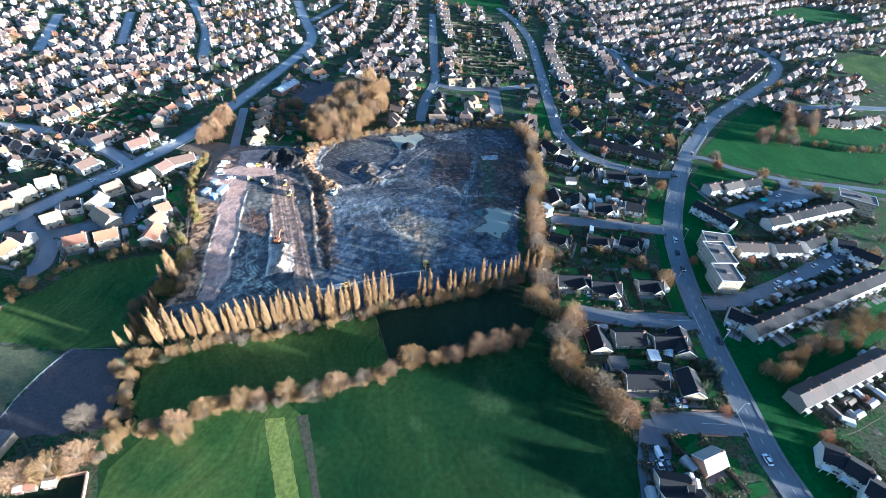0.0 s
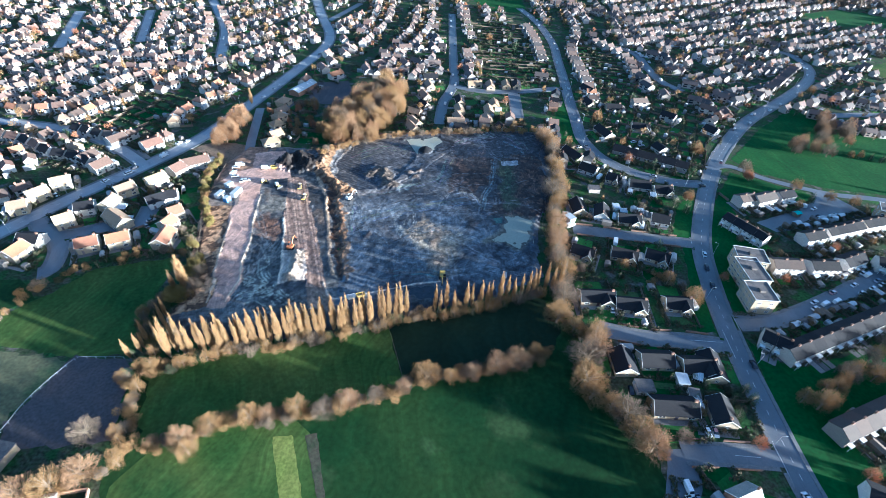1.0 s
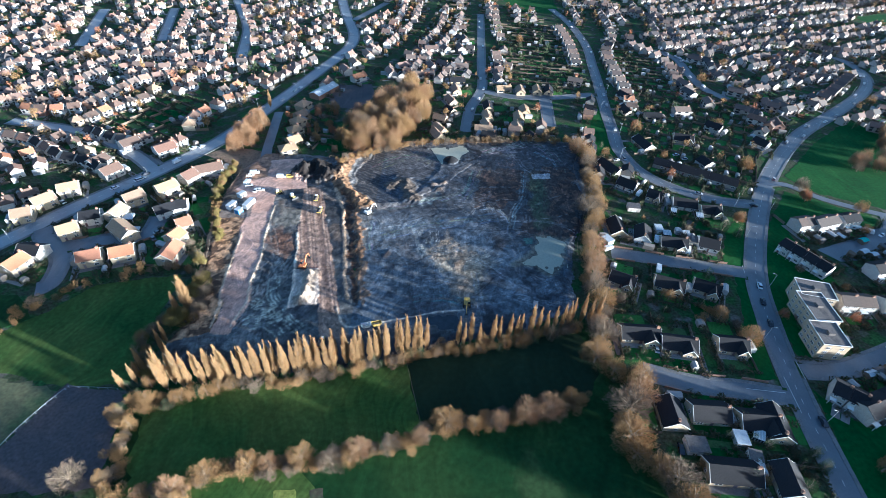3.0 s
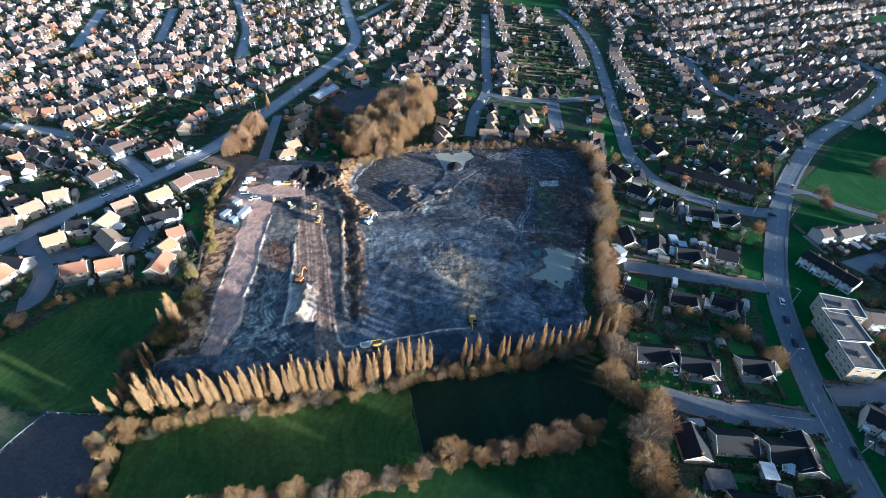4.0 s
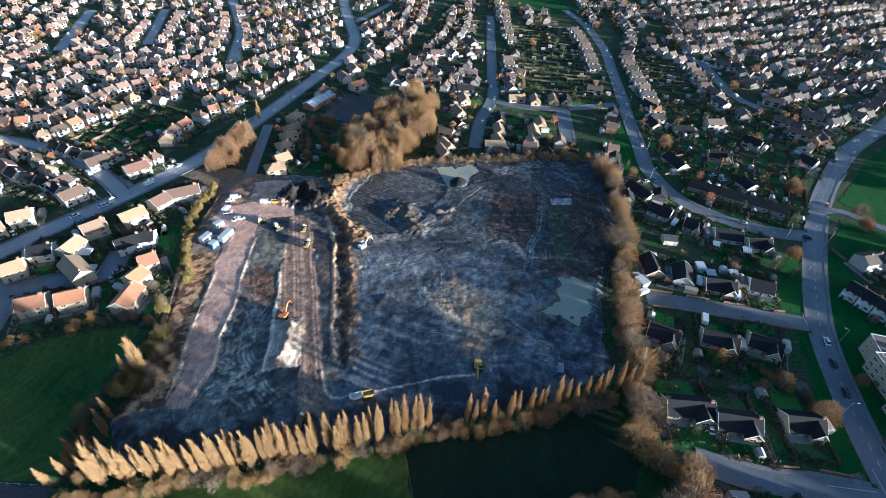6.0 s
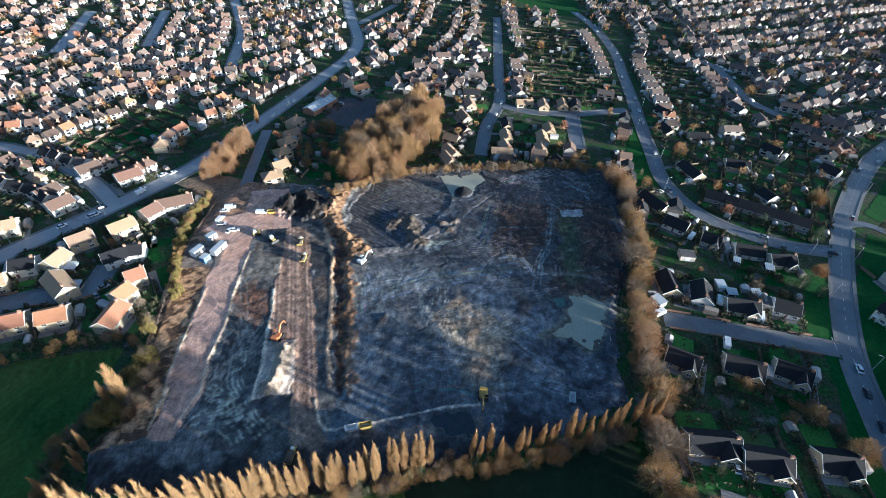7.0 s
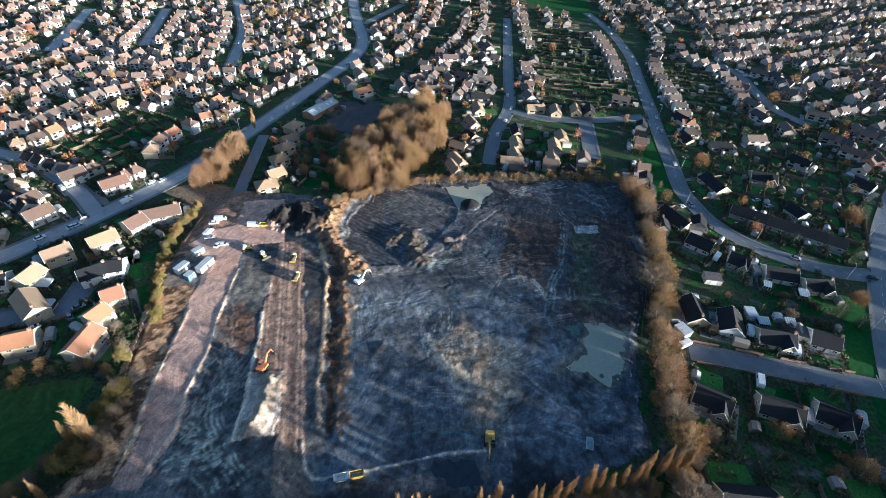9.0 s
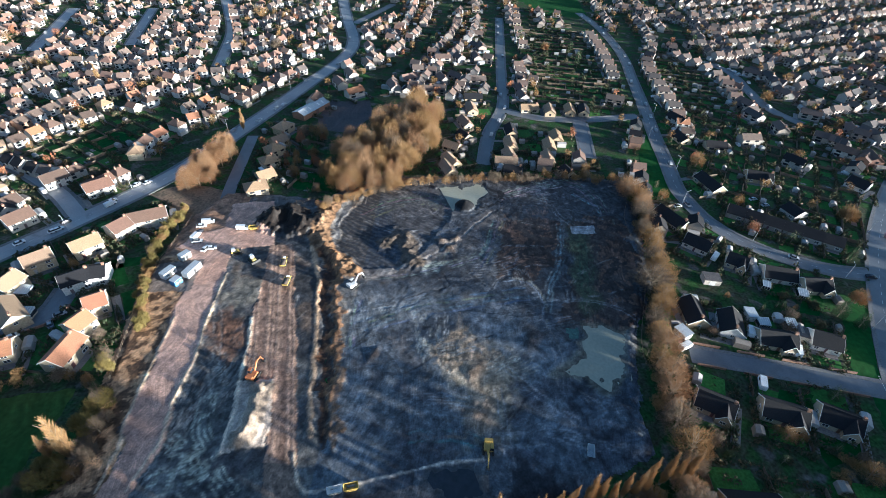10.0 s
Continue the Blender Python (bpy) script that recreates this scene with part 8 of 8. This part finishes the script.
        Geo().box(-1.1, -w * 0.74, 1.44, 0.45, w * 0.74, 1.5, None, 0.94).ob("roof", m, e)
    for sx in (-1.3, 1.35):
        for sy in (-1, 1):
            g = Geo().tube((sx, sy * (w - 0.14), 0.32), (sx, sy * (w + 0.03), 0.32), 0.32, 0.32, 10)
            g.ob("wheel", TYRE, e)
    return tagged(e, label, "van" if van else "car", "parked and passing vehicles")


CAR_T = [build_car(CARW, "small white hatchback car"), build_car(CARB, "dark blue saloon car with glossy paint"), build_car(CARP, "parked family car with metallic paint"), build_car(CARW, "white panel van with dark windscreen", True)]
fresh = [True] * 4


FAR_CARS = Geo()


def park(k, x, y, ang):
    if math.hypot(x * 0.8, y - 60) > 270:
        q = pose(x, y, 0.1, 0, 0, ang)
        FAR_CARS.box(-2.1, -0.88, 0.2, 2.1, 0.88, 0.95, q, 0.97)
        FAR_CARS.box(-1.6, -0.8, 0.95, 1.0, 0.8, 1.48, q, 0.82)
        return
    m = pose(x, y, max(0.1, site_z(x, y) + 0.05), 0, 0, ang)
    if fresh[k]:
        fresh[k] = False
        CAR_T[k].matrix_basis = m
    else:
        copy_thing(CAR_T[k], m)


car_rs = random.Random(3)
for i, (x, y) in enumerate(CARS_A + CARS_B):
    best, ang = 1e9, 0
    for (_, pts, w2) in ROADS:
        for (x0, y0), (x1, y1) in zip(pts, pts[1:]):
            d = float(line_dist([(x0, y0), (x1, y1)], x, y))
            if d < best:
                best, ang = d, math.degrees(math.atan2(y1 - y0, x1 - x0))
    if best > 7:
        ang += 90 + car_rs.uniform(-8, 8)
    if SITE_CARS[0] <= i < SITE_CARS[1]:
        ang = car_rs.choice((80, 75, 15))
    park(CAR_KIND[i] if i in CAR_KIND else car_rs.choice((0, 0, 1, 2, 2, 3)), x, y, ang)
park(3, *M_VANS, 5)
# cars parked along the estate streets
for ri in (1, 2, 3, 6, 15, 16, 17, 18, 5, 0):
    for x, y, a in along(ROADS[ri][1], 21.0, 14.0):
        if car_rs.random() < 0.62 and y > 270:
            s = car_rs.choice((-1, 1)) * (ROADS[ri][2] / 2 - 1.1)
            park(car_rs.choice((0, 1, 2, 2)), x - math.sin(a) * s, y + math.cos(a) * s, math.degrees(a))
# cars on drives
drive = 0
for (hx_, hy_, ha, hl, hd) in HOUSES:
    if car_rs.random() < 0.22 and drive < 110:
        s = car_rs.choice((-1, 1))
        u = s * (hl / 2 + 1.6)
        v = -(hd / 2) + 1
        x, y = hx_ + u * math.cos(radians(ha)) - v * math.sin(radians(ha)), hy_ + u * math.sin(radians(ha)) + v * math.cos(radians(ha))
        if not any((q[0] - x) ** 2 + (q[1] - y) ** 2 < 36 for q in HOUSES) and not inside(SITE, x, y):
            park(car_rs.choice((0, 1, 2, 3)), x, y, ha + 90)
            drive += 1


tagged(FAR_CARS.ob("distant_cars", FARCAR), "cars parked along the distant streets", "cars", kind="stuff")


# ---- plant and cabins on the site ----
def excavator(x, y, ang, paint, label, reach=1.0):
    e = tagged(new("excavator"), label, "excavator")
    for sy in (-1, 1):
        g = Geo()
        prof = [(-1.9, 0.3), (-1.6, 0.0), (1.6, 0.0), (1.9, 0.3), (1.9, 0.55), (1.6, 0.85), (-1.6, 0.85), (-1.9, 0.55)]
        n = len(prof)
        y0, y1 = sy * 1.35 - 0.3, sy * 1.35 + 0.3
        g.add([(a, y0, b) for a, b in prof] + [(a, y1, b) for a, b in prof], [tuple(range(n)), tuple(range(n, 2 * n))[::-1]] + [((k + 1) % n, k, n + k, n + (k + 1) % n) for k in range(n)])
        g.ob("track", TYRE, e)
    Geo().box(-1.0, -1.0, 0.5, 1.0, 1.0, 1.0).ob("undercarriage", STEEL, e)
    Geo().box(-2.3, -1.35, 1.0, 1.0, 1.35, 1.75, None, 0.96).ob("deck", paint, e)
    Geo().box(-2.4, -1.3, 1.2, -1.4, 1.3, 2.3, None, 0.9).ob("counterweight", paint, e)
    cabp = Geo().box(-0.5, 0.3, 1.75, 1.15, 1.3, 3.0, None, 0.9).ob("cab", GLASS, e)
    Geo().box(-0.5, 0.35, 2.98, 1.05, 1.25, 3.08).ob("cab_roof", paint, cabp)
    g = Geo()
    p = [Vector((0.9, -0.2, 1.6)), Vector((3.0, -0.2, 4.1 * reach)), Vector((5.2, -0.2, 3.6 * reach))]
    g.tube(p[0], p[1], 0.32, 0.3, 6).tube(p[1], p[2], 0.3, 0.2, 6)
    g.ob("boom", paint, e)
    Geo().tube(p[2] + Vector((-0.3, 0, 0.3)), (5.9, -0.2, 1.2), 0.2, 0.15, 6).ob("stick", paint, e)
    g = Geo()
    g.add([(5.4, -0.8, 1.3), (6.3, -0.8, 1.3), (6.2, -0.8, 0.5), (5.5, -0.8, 0.3), (5.4, 0.4, 1.3), (6.3, 0.4, 1.3), (6.2, 0.4, 0.5), (5.5, 0.4, 0.3)], [(0, 1, 2, 3), (7, 6, 5, 4), (0, 3, 7, 4), (3, 2, 6, 7), (2, 1, 5, 6), (1, 0, 4, 5)])
    g.ob("bucket", STEEL, e)
    e.matrix_basis = pose(x, y, site_z(x, y) + 0.1, 0, 0, ang)
    return e


def dumper(x, y, ang, label):
    e = tagged(new("dump_truck"), label, "dump truck")
    Geo().box(-3.6, -1.1, 0.7, 3.4, 1.1, 1.1).ob("chassis", STEEL, e)
    g = Geo()
    g.add([(-3.8, -1.4, 1.3), (1.0, -1.4, 1.1), (1.3, -1.5, 2.6), (-3.9, -1.5, 2.3), (-3.8, 1.4, 1.3), (1.0, 1.4, 1.1), (1.3, 1.5, 2.6), (-3.9, 1.5, 2.3)], [(0, 1, 2, 3), (7, 6, 5, 4), (1, 5, 6, 2), (0, 4, 5, 1), (4, 0, 3, 7)])
    g.ob("skip_body", YEL, e)
    Geo().box(-3.8, -1.42, 1.5, 1.2, 1.42, 2.62, None, 0.86).ob("load", CLAY, e, True)
    Geo().box(1.6, -1.2, 1.1, 3.6, 1.2, 1.8, None, 0.95).ob("bonnet", YEL, e)
    Geo().box(1.5, -0.7, 1.8, 2.7, 0.7, 3.0, None, 0.88).ob("cab", WHITE_P, e)
    for sx in (-2.6, -1.0, 2.6):
        for sy in (-1, 1):
            Geo().tube((sx, sy * 1.0, 0.75), (sx, sy * 1.45, 0.75), 0.75, 0.75, 12).ob("wheel", TYRE, e)
    e.matrix_basis = pose(x, y, site_z(x, y) + 0.05, 0, 0, ang) @ Matrix.Diagonal((0.74, 0.74, 0.74, 1))


def bulldozer(x, y, ang):
    e = tagged(new("bulldozer"), "yellow bulldozer with a wide steel blade", "bulldozer")
    for sy in (-1, 1):
        Geo().box(-1.8, sy * 1.1 - 0.3, 0, 1.8, sy * 1.1 + 0.3, 0.9, None, 0.85).ob("track", TYRE, e)
    Geo().box(-1.6, -0.8, 0.5, 1.7, 0.8, 1.5, None, 0.95).ob("body", YEL, e)
    Geo().box(-1.2, -0.75, 1.5, 0.3, 0.75, 2.7, None, 0.9).ob("cab", WHITE_P, e)
    Geo().box(2.2, -1.9, 0.1, 2.4, 1.9, 1.2).ob("blade", STEEL, e)
    e.matrix_basis = pose(x, y, site_z(x, y) + 0.05, 0, 0, ang)


def cabin(x, y, ang, l, w, paint, label):
    e = tagged(new("site_cabin"), label, "site cabin", "site cabins")
    g = Geo().box(-l / 2, -w / 2, 0.15, l / 2, w / 2, 2.6)
    n = int(l / 0.6)
    for k in range(n):
        xx = -l / 2 + (k + 0.5) * l / n
        for s in (-1, 1):
            Geo().box(xx - 0.12, s * w / 2 - 0.04, 0.25, xx + 0.12, s * w / 2 + 0.04, 2.5).ob("rib", paint, e)
    g.ob("body", paint, e)
    Geo().box(-l / 2 - 0.08, -w / 2 - 0.08, 2.6, l / 2 + 0.08, w / 2 + 0.08, 2.72, None, 0.98).ob("roof", GREYP, e)
    for xx in (-l / 4, l / 4):
        window_part(e, xx, -w / 2 - 0.06, 1.0, 1.2, 0.9, -90, True)
    Geo().box(-0.45, -w / 2 - 0.08, 0.2, 0.45, -w / 2 - 0.03, 2.2).ob("door", STEEL, e)
    e.matrix_basis = pose(x, y, site_z(x, y), 0, 0, ang)


excavator(*M_DIGGER, 78, ORA, "orange tracked excavator beside the sand pile")
excavator(*M_YDIG, 268, YEL, "yellow tracked excavator with lowered boom", 0.7)
excavator(*M_WDIG, 55, WHITE_P, "white tracked excavator on the clay")
dumper(*M_DUMP1, 95, "yellow articulated dump truck parked on the track")
dumper(*M_DUMP2, 88, "yellow articulated dump truck parked on the track")
bulldozer(*M_DOZER, 320)
bulldozer(*M_ROLL, 30)
cabin(*M_CAB1, 74, 7.6, 2.7, GREYP, "long grey site office cabin")
cabin(*M_CAB2, 68, 5.6, 2.7, WHITE_P, "white site cabin beside the haul road")
cabin(*M_CAB3, 68, 3.4, 2.7, BLUEP, "blue steel storage container")
cabin(*M_CAB4, 60, 4.2, 2.6, GREYP, "grey site cabin by the car park")


def skip(x, y, ang, paint, label):
    e = tagged(new("skip"), label, "skip")
    g = Geo()
    t = 0.1
    g.add([(-1.2, -0.9, 0), (1.2, -0.9, 0), (1.2, 0.9, 0), (-1.2, 0.9, 0), (-2.0, -1.0, 1.4), (2.0, -1.0, 1.4), (2.0, 1.0, 1.4), (-2.0, 1.0, 1.4),
           (-1.9, -0.9, 1.4), (1.9, -0.9, 1.4), (1.9, 0.9, 1.4), (-1.9, 0.9, 1.4), (-1.1, -0.8, t), (1.1, -0.8, t), (1.1, 0.8, t), (-1.1, 0.8, t)],
          [(3, 2, 1, 0), (0, 1, 5, 4), (1, 2, 6, 5), (2, 3, 7, 6), (3, 0, 4, 7), (4, 5, 9, 8), (5, 6, 10, 9), (6, 7, 11, 10), (7, 4, 8, 11), (8, 9, 13, 12), (9, 10, 14, 13), (10, 11, 15, 14), (11, 8, 12, 15), (12, 13, 14, 15)])
    g.ob("bin", paint, e)
    g = Geo()
    for s in (-1, 1):
        g.tube((0.0, s * 0.95, 0.9), (0.0, s * 1.15, 0.9), 0.08, 0.08, 6)
    g.ob("lug", STEEL, e)
    e.matrix_basis = pose(x, y, site_z(x, y), 0, 0, ang)


skip(*M_SKIPY, 15, YEL, "yellow steel skip beside the haul road")
skip(*M_SKIPW, 15, WHITE_P, "white steel skip beside the haul road")
skip(*M_YSK, 5, YEL, "yellow steel skip in the yard")
skip(*M_WT, 80, GREYP, "grey tank standing behind the poplars")
dumper(*M_TIP, 85, "pale dump truck below the poplars")


# ---- fences ----
def fence_line(pts, step, h, name, label, m, rails=2, slats=False):
    e = tagged(new(name), label, "fence", kind="structure")
    post = rail = None
    prev = None
    for x, y, a in along(pts, step):
        z = site_z(x, y)
        if post is None:
            o = Geo().box(-0.06, -0.06, -0.2, 0.06, 0.06, h).ob("post", m, e)
            post = o.data
        else:
            o = new("post", post)
            o.parent = e
        o.matrix_basis = pose(x, y, z, 0, 0, math.degrees(a))
        if prev:
            for k in range(rails):
                if rail is None:
                    r = Geo().box(0, -0.02, -0.04, step, 0.02, 0.04).ob("rail", m, e)
                    rail = r.data
                else:
                    r = new("rail", rail)
                    r.parent = e
                l = math.hypot(x - prev[0], y - prev[1])
                r.matrix_basis = pose(prev[0], prev[1], prev[2] + h * (0.9 - 0.45 * k), 0, -math.degrees(math.atan2(z - prev[2], l)), math.degrees(math.atan2(y - prev[1], x - prev[0]))) @ Matrix.Diagonal((l / step, 1, 1, 1))
        prev = (x, y, z)


fence_line(S_FENCE, 3.0, 1.5, "site_fence", "timber post and rail fence round the site", FENCE)
fence_line(S_FENCE_L, 2.6, 1.8, "site_fence", "timber fence beside the haul road", FENCE)
for seg in (PADDOCK_FENCE[:5], PADDOCK_FENCE[4:]):
    fence_line(seg, 3.4, 1.2, "paddock_fence", "thin pale post and rail paddock fence", GREYP, 1)
fence_line(FIELD_FENCE, 3.2, 1.1, "field_fence", "thin wire and post fence across the field", FENCE)


# ---- caravans, extensions and outbuildings by the bungalows ----
def caravan(x, y, ang):
    e = tagged(new("caravan"), "white touring caravan parked on a drive", "caravan", "caravans on drives")
    prof = [(-2.6, 0.6), (2.6, 0.6), (2.7, 1.4), (2.3, 2.5), (-2.3, 2.55), (-2.7, 1.5)]
    n = len(prof)
    Geo().add([(a, -1.05, b) for a, b in prof] + [(a, 1.05, b) for a, b in prof], [tuple(range(n)), tuple(range(n, 2 * n))[::-1]] + [((k + 1) % n, k, n + k, n + (k + 1) % n) for k in range(n)]).ob("body", WHITE_P, e)
    for sy in (-1, 1):
        Geo().box(-1.6, sy * 1.06 - 0.02, 1.4, -0.4, sy * 1.06 + 0.02, 2.0).ob("window", GLASS, e)
        Geo().tube((0, sy * 0.85, 0.33), (0, sy * 1.05, 0.33), 0.33, 0.33, 10).ob("wheel", TYRE, e)
    Geo().box(2.6, -0.1, 0.5, 3.8, 0.1, 0.62).ob("drawbar", STEEL, e)
    e.matrix_basis = pose(x, y, 0.06, 0, 0, ang)


for x, y, a in CARAVANS:
    caravan(x, y, a)


def flat_garage(x, y, ang, l, w, m, label):
    e = tagged(new("garage"), label, "garage", "garages by the houses")
    Geo().box(-l / 2, -w / 2, -0.1, l / 2, w / 2, 2.5).ob("wall", WALLS["white"], e)
    Geo().box(-l / 2 - 0.2, -w / 2 - 0.2, 2.5, l / 2 + 0.2, w / 2 + 0.2, 2.7).ob("roof", m, e)
    Geo().box(-1.15, -w / 2 - 0.06, 0, 1.15, -w / 2 - 0.01, 2.1).ob("door", WHITE_P, e)
    e.matrix_basis = pose(x, y, 0.0, 0, 0, ang)


for i, (x, y, a, l, w) in enumerate(GARAGES):
    flat_garage(x, y, a, l, w, (FLATROOF, GREYP)[i % 2], "flat-roofed white garage beside a bungalow")


def conservatory(x, y, ang, l, w):
    e = tagged(new("conservatory"), "white framed glass conservatory against a bungalow", "conservatory", "conservatories")
    Geo().box(-l / 2, -w / 2, 0, l / 2, w / 2, 0.7).ob("base_wall", WALLS["buff"], e)
    Geo().box(-l / 2 + 0.05, -w / 2 + 0.05, 0.7, l / 2 - 0.05, w / 2 - 0.05, 2.2).ob("glazing", GLASS, e)
    Geo().add([(-l / 2, -w / 2, 2.2), (l / 2, -w / 2, 2.2), (l / 2, w / 2, 2.9), (-l / 2, w / 2, 2.9), (-l / 2, -w / 2, 2.1), (l / 2, -w / 2, 2.1), (l / 2, w / 2, 2.1), (-l / 2, w / 2, 2.1)],
              [(0, 1, 2, 3), (7, 6, 5, 4), (0, 4, 5, 1), (1, 5, 6, 2), (2, 6, 7, 3), (3, 7, 4, 0)]).ob("roof", GREYP, e)
    n = int(l / 0.8)
    for k in range(n + 1):
        xx = -l / 2 + k * l / n
        Geo().box(xx - 0.05, -w / 2, 0.7, xx + 0.05, -w / 2 + 0.1, 2.2).ob("mullion", WHITE_P, e)
        g = Geo()
        g.add([(xx - .05, -w / 2, 2.22), (xx + .05, -w / 2, 2.22), (xx + .05, w / 2, 2.92), (xx - .05, w / 2, 2.92), (xx - .05, -w / 2, 2.3), (xx + .05, -w / 2, 2.3), (xx + .05, w / 2, 3.0), (xx - .05, w / 2, 3.0)],
              [(4, 5, 6, 7), (0, 1, 5, 4), (1, 2, 6, 5), (3, 0, 4, 7), (2, 3, 7, 6)])
        g.ob("rafter", WHITE_P, e)
    e.matrix_basis = pose(x, y, 0.0, 0, 0, ang)


for x, y, a, l, w in CONSERVATORIES:
    conservatory(x, y, a, l, w)


# ---- street lamps ----
def street_lamp(x, y, ang):
    e = tagged(new("street_lamp"), "slim grey steel street lamp", "street lamp", "street lamps along the roads")
    Geo().tube((0, 0, 0), (0, 0, 7.5), 0.09, 0.055, 7).ob("pole", GREYP, e)
    Geo().tube((0, 0, 7.45), (1.3, 0, 7.9), 0.05, 0.04, 6).ob("arm", GREYP, e)
    Geo().box(1.1, -0.12, 7.8, 1.8, 0.12, 7.98, None, 0.85).ob("lantern", GREYP, e)
    e.matrix_basis = pose(x, y, 0.15, 0, 0, ang)
    return e


lamp = None
for i, step in ((0, 36.0), (1, 34.0), (2, 36.0)):
    s = 1
    for x, y, a in along(ROADS[i][1], step, 10.0):
        s = -s
        px, py = x - math.sin(a) * s * (ROADS[i][2] / 2 + 1.2), y + math.cos(a) * s * (ROADS[i][2] / 2 + 1.2)
        rot = math.degrees(a) - 90 * s
        if y < 420:
            if lamp is None:
                lamp = street_lamp(px, py, rot)
            else:
                copy_thing(lamp, pose(px, py, 0.15, 0, 0, rot))


# ---- sheds and trailers in the courts ----
def court_shed(x, y, ang, l, w, m, label):
    e = tagged(new("shed"), label, "shed", "sheds in the terrace courts")
    h = 2.2
    Geo().add([(-l / 2, -w / 2, -0.1), (l / 2, -w / 2, -0.1), (l / 2, w / 2, -0.1), (-l / 2, w / 2, -0.1), (-l / 2, -w / 2, h), (l / 2, -w / 2, h), (l / 2, w / 2, h), (-l / 2, w / 2, h), (-l / 2, 0, h + 0.5), (l / 2, 0, h + 0.5)],
              [(0, 1, 5, 4), (2, 3, 7, 6), (1, 2, 6, 9, 5), (3, 0, 4, 8, 7)]).ob("wall", FENCE, e)
    mesh_ob("roof", *roof_geo(l, w, h, h + 0.5, False, 0.15, 0.06), m, e)
    Geo().box(-0.4, -w / 2 - 0.04, 0, 0.4, -w / 2 + 0.02, 1.9).ob("door", SHEDS, e)
    e.matrix_basis = pose(x, y, 0.05, 0, 0, ang)


TEAL = mat("teal_tarpaulin", [(0.05, 0.35, 0.32), (0.08, 0.42, 0.38)], 1.0, 0.6)
shed_rs = random.Random(8)
for x, y in COURT_SHEDS:
    court_shed(x, y, 20 + shed_rs.choice((0, 90)) + shed_rs.uniform(-5, 5), shed_rs.uniform(3, 5.5), shed_rs.uniform(2.2, 3.0), shed_rs.choice((GREYP, SHEDS, FENCE, FLATROOF)), "small garden shed with pale roof in the court")
for x, y, a in COURT_TRAILERS:
    caravan(x, y, a)
court_shed(*TARP, 20, 4.0, 3.0, TEAL, "shed under a bright teal cover")
fence_line(COURT_FENCE_A, 3.0, 1.6, "court_fence", "timber fence along the terrace gardens", FENCE, 3)
fence_line(COURT_FENCE_B, 3.0, 1.6, "court_fence", "timber fence along the terrace gardens", FENCE, 3)

# ---- walled garden and flat building at the paddock ----
def wall_line(name, pts, h, t, m, label):
    g = Geo()
    for a, b in zip(pts, pts[1:]):
        l = math.hypot(b[0] - a[0], b[1] - a[1])
        ang = math.degrees(math.atan2(b[1] - a[1], b[0] - a[0]))
        g.box(0, -t / 2, -0.1, l + t / 2, t / 2, h, pose(a[0], a[1], 0, 0, 0, ang))
        g.box(-0.04, -t / 2 - 0.05, h, l + t / 2 + 0.04, t / 2 + 0.05, h + 0.08, pose(a[0], a[1], 0, 0, 0, ang))
    return tagged(g.ob(name, m), label, "wall", kind="structure")


wall_line("garden_wall", WALLED, 1.5, 0.3, WALLS["brick"], "low brick wall round a walled garden")
sheet("lawn", WALLED, G_GRASS_D, 0.045, 0.1, "dark green lawn inside the garden wall", "lawn")
for (x, y), w, roof in zip(WSHEDS, (2.2, 3.2, 3.2), ("white", "orange", "white")):
    e = new("garden_shed")
    e.matrix_basis = pose(x, y, 0, 0, 0, 8)
    Geo().box(-w / 2, -1.4, -0.1, w / 2, 1.4, 2.1).ob("wall", FENCE, e)
    g = Geo()
    g.add([(-w / 2 - .2, -1.6, 2.1), (w / 2 + .2, -1.6, 2.1), (w / 2 + .2, 1.6, 2.1), (-w / 2 - .2, 1.6, 2.1), (-w / 2 - .2, 0, 2.9), (w / 2 + .2, 0, 2.9)], [(0, 1, 5, 4), (2, 3, 4, 5), (1, 2, 5), (3, 0, 4), (3, 2, 1, 0)])
    g.ob("roof", WHITE_P if roof == "white" else ROOFS["orange"], e)
    Geo().box(-0.4, -1.45, 0, 0.4, -1.4, 1.9).ob("door", DOORS, e)
    tagged(e, "small timber shed with %s pitched roof" % roof, "shed", "sheds in the walled garden")
flat = new("flat_roofed_building")
gx_, gy_ = GREYBLD[1]
flat.matrix_basis = pose(gx_, gy_, 0, 0, 0, -12)
Geo().box(-26, -13, -0.2, 0, 0, 3.4).ob("wall", WALLS["buff"], flat)
Geo().box(-26.3, -13.3, 3.4, 0.3, 0.3, 3.7).ob("roof", FLATROOF, flat)
for k in range(4):
    Geo().box(-24 + k * 6, -13.05, 1.0, -21 + k * 6, -12.95, 2.4).ob("window", GLASS, flat)
for k in range(3):
    Geo().box(-20 + k * 7, -8, 3.7, -18.6 + k * 7, -6.8, 4.0).ob("skylight", WHITE_P, flat)
tagged(flat, "low grey flat-roofed building beside the paddock", "building")

# ---- low garden walls along the side roads ----
for line, w in ((R_D, 5.4), (R_E, 5.8), (R_F, 6.0), (R_CLOSE, 6.5)):
    for side in (-1, 1):
        pts = [(x - math.sin(a) * side * (w / 2 + 2.0), y + math.cos(a) * side * (w / 2 + 2.0)) for x, y, a in along(line, 3.0, 9.0)]
        for k in range(0, len(pts) - 3, 5):
            seg = pts[k:k + 4]
            if all(not near_road(x, y, 1.0) for x, y in seg):
                wall_line("garden_wall", seg, 0.95, 0.25, CHIM, "low dark brick garden wall beside the footway")
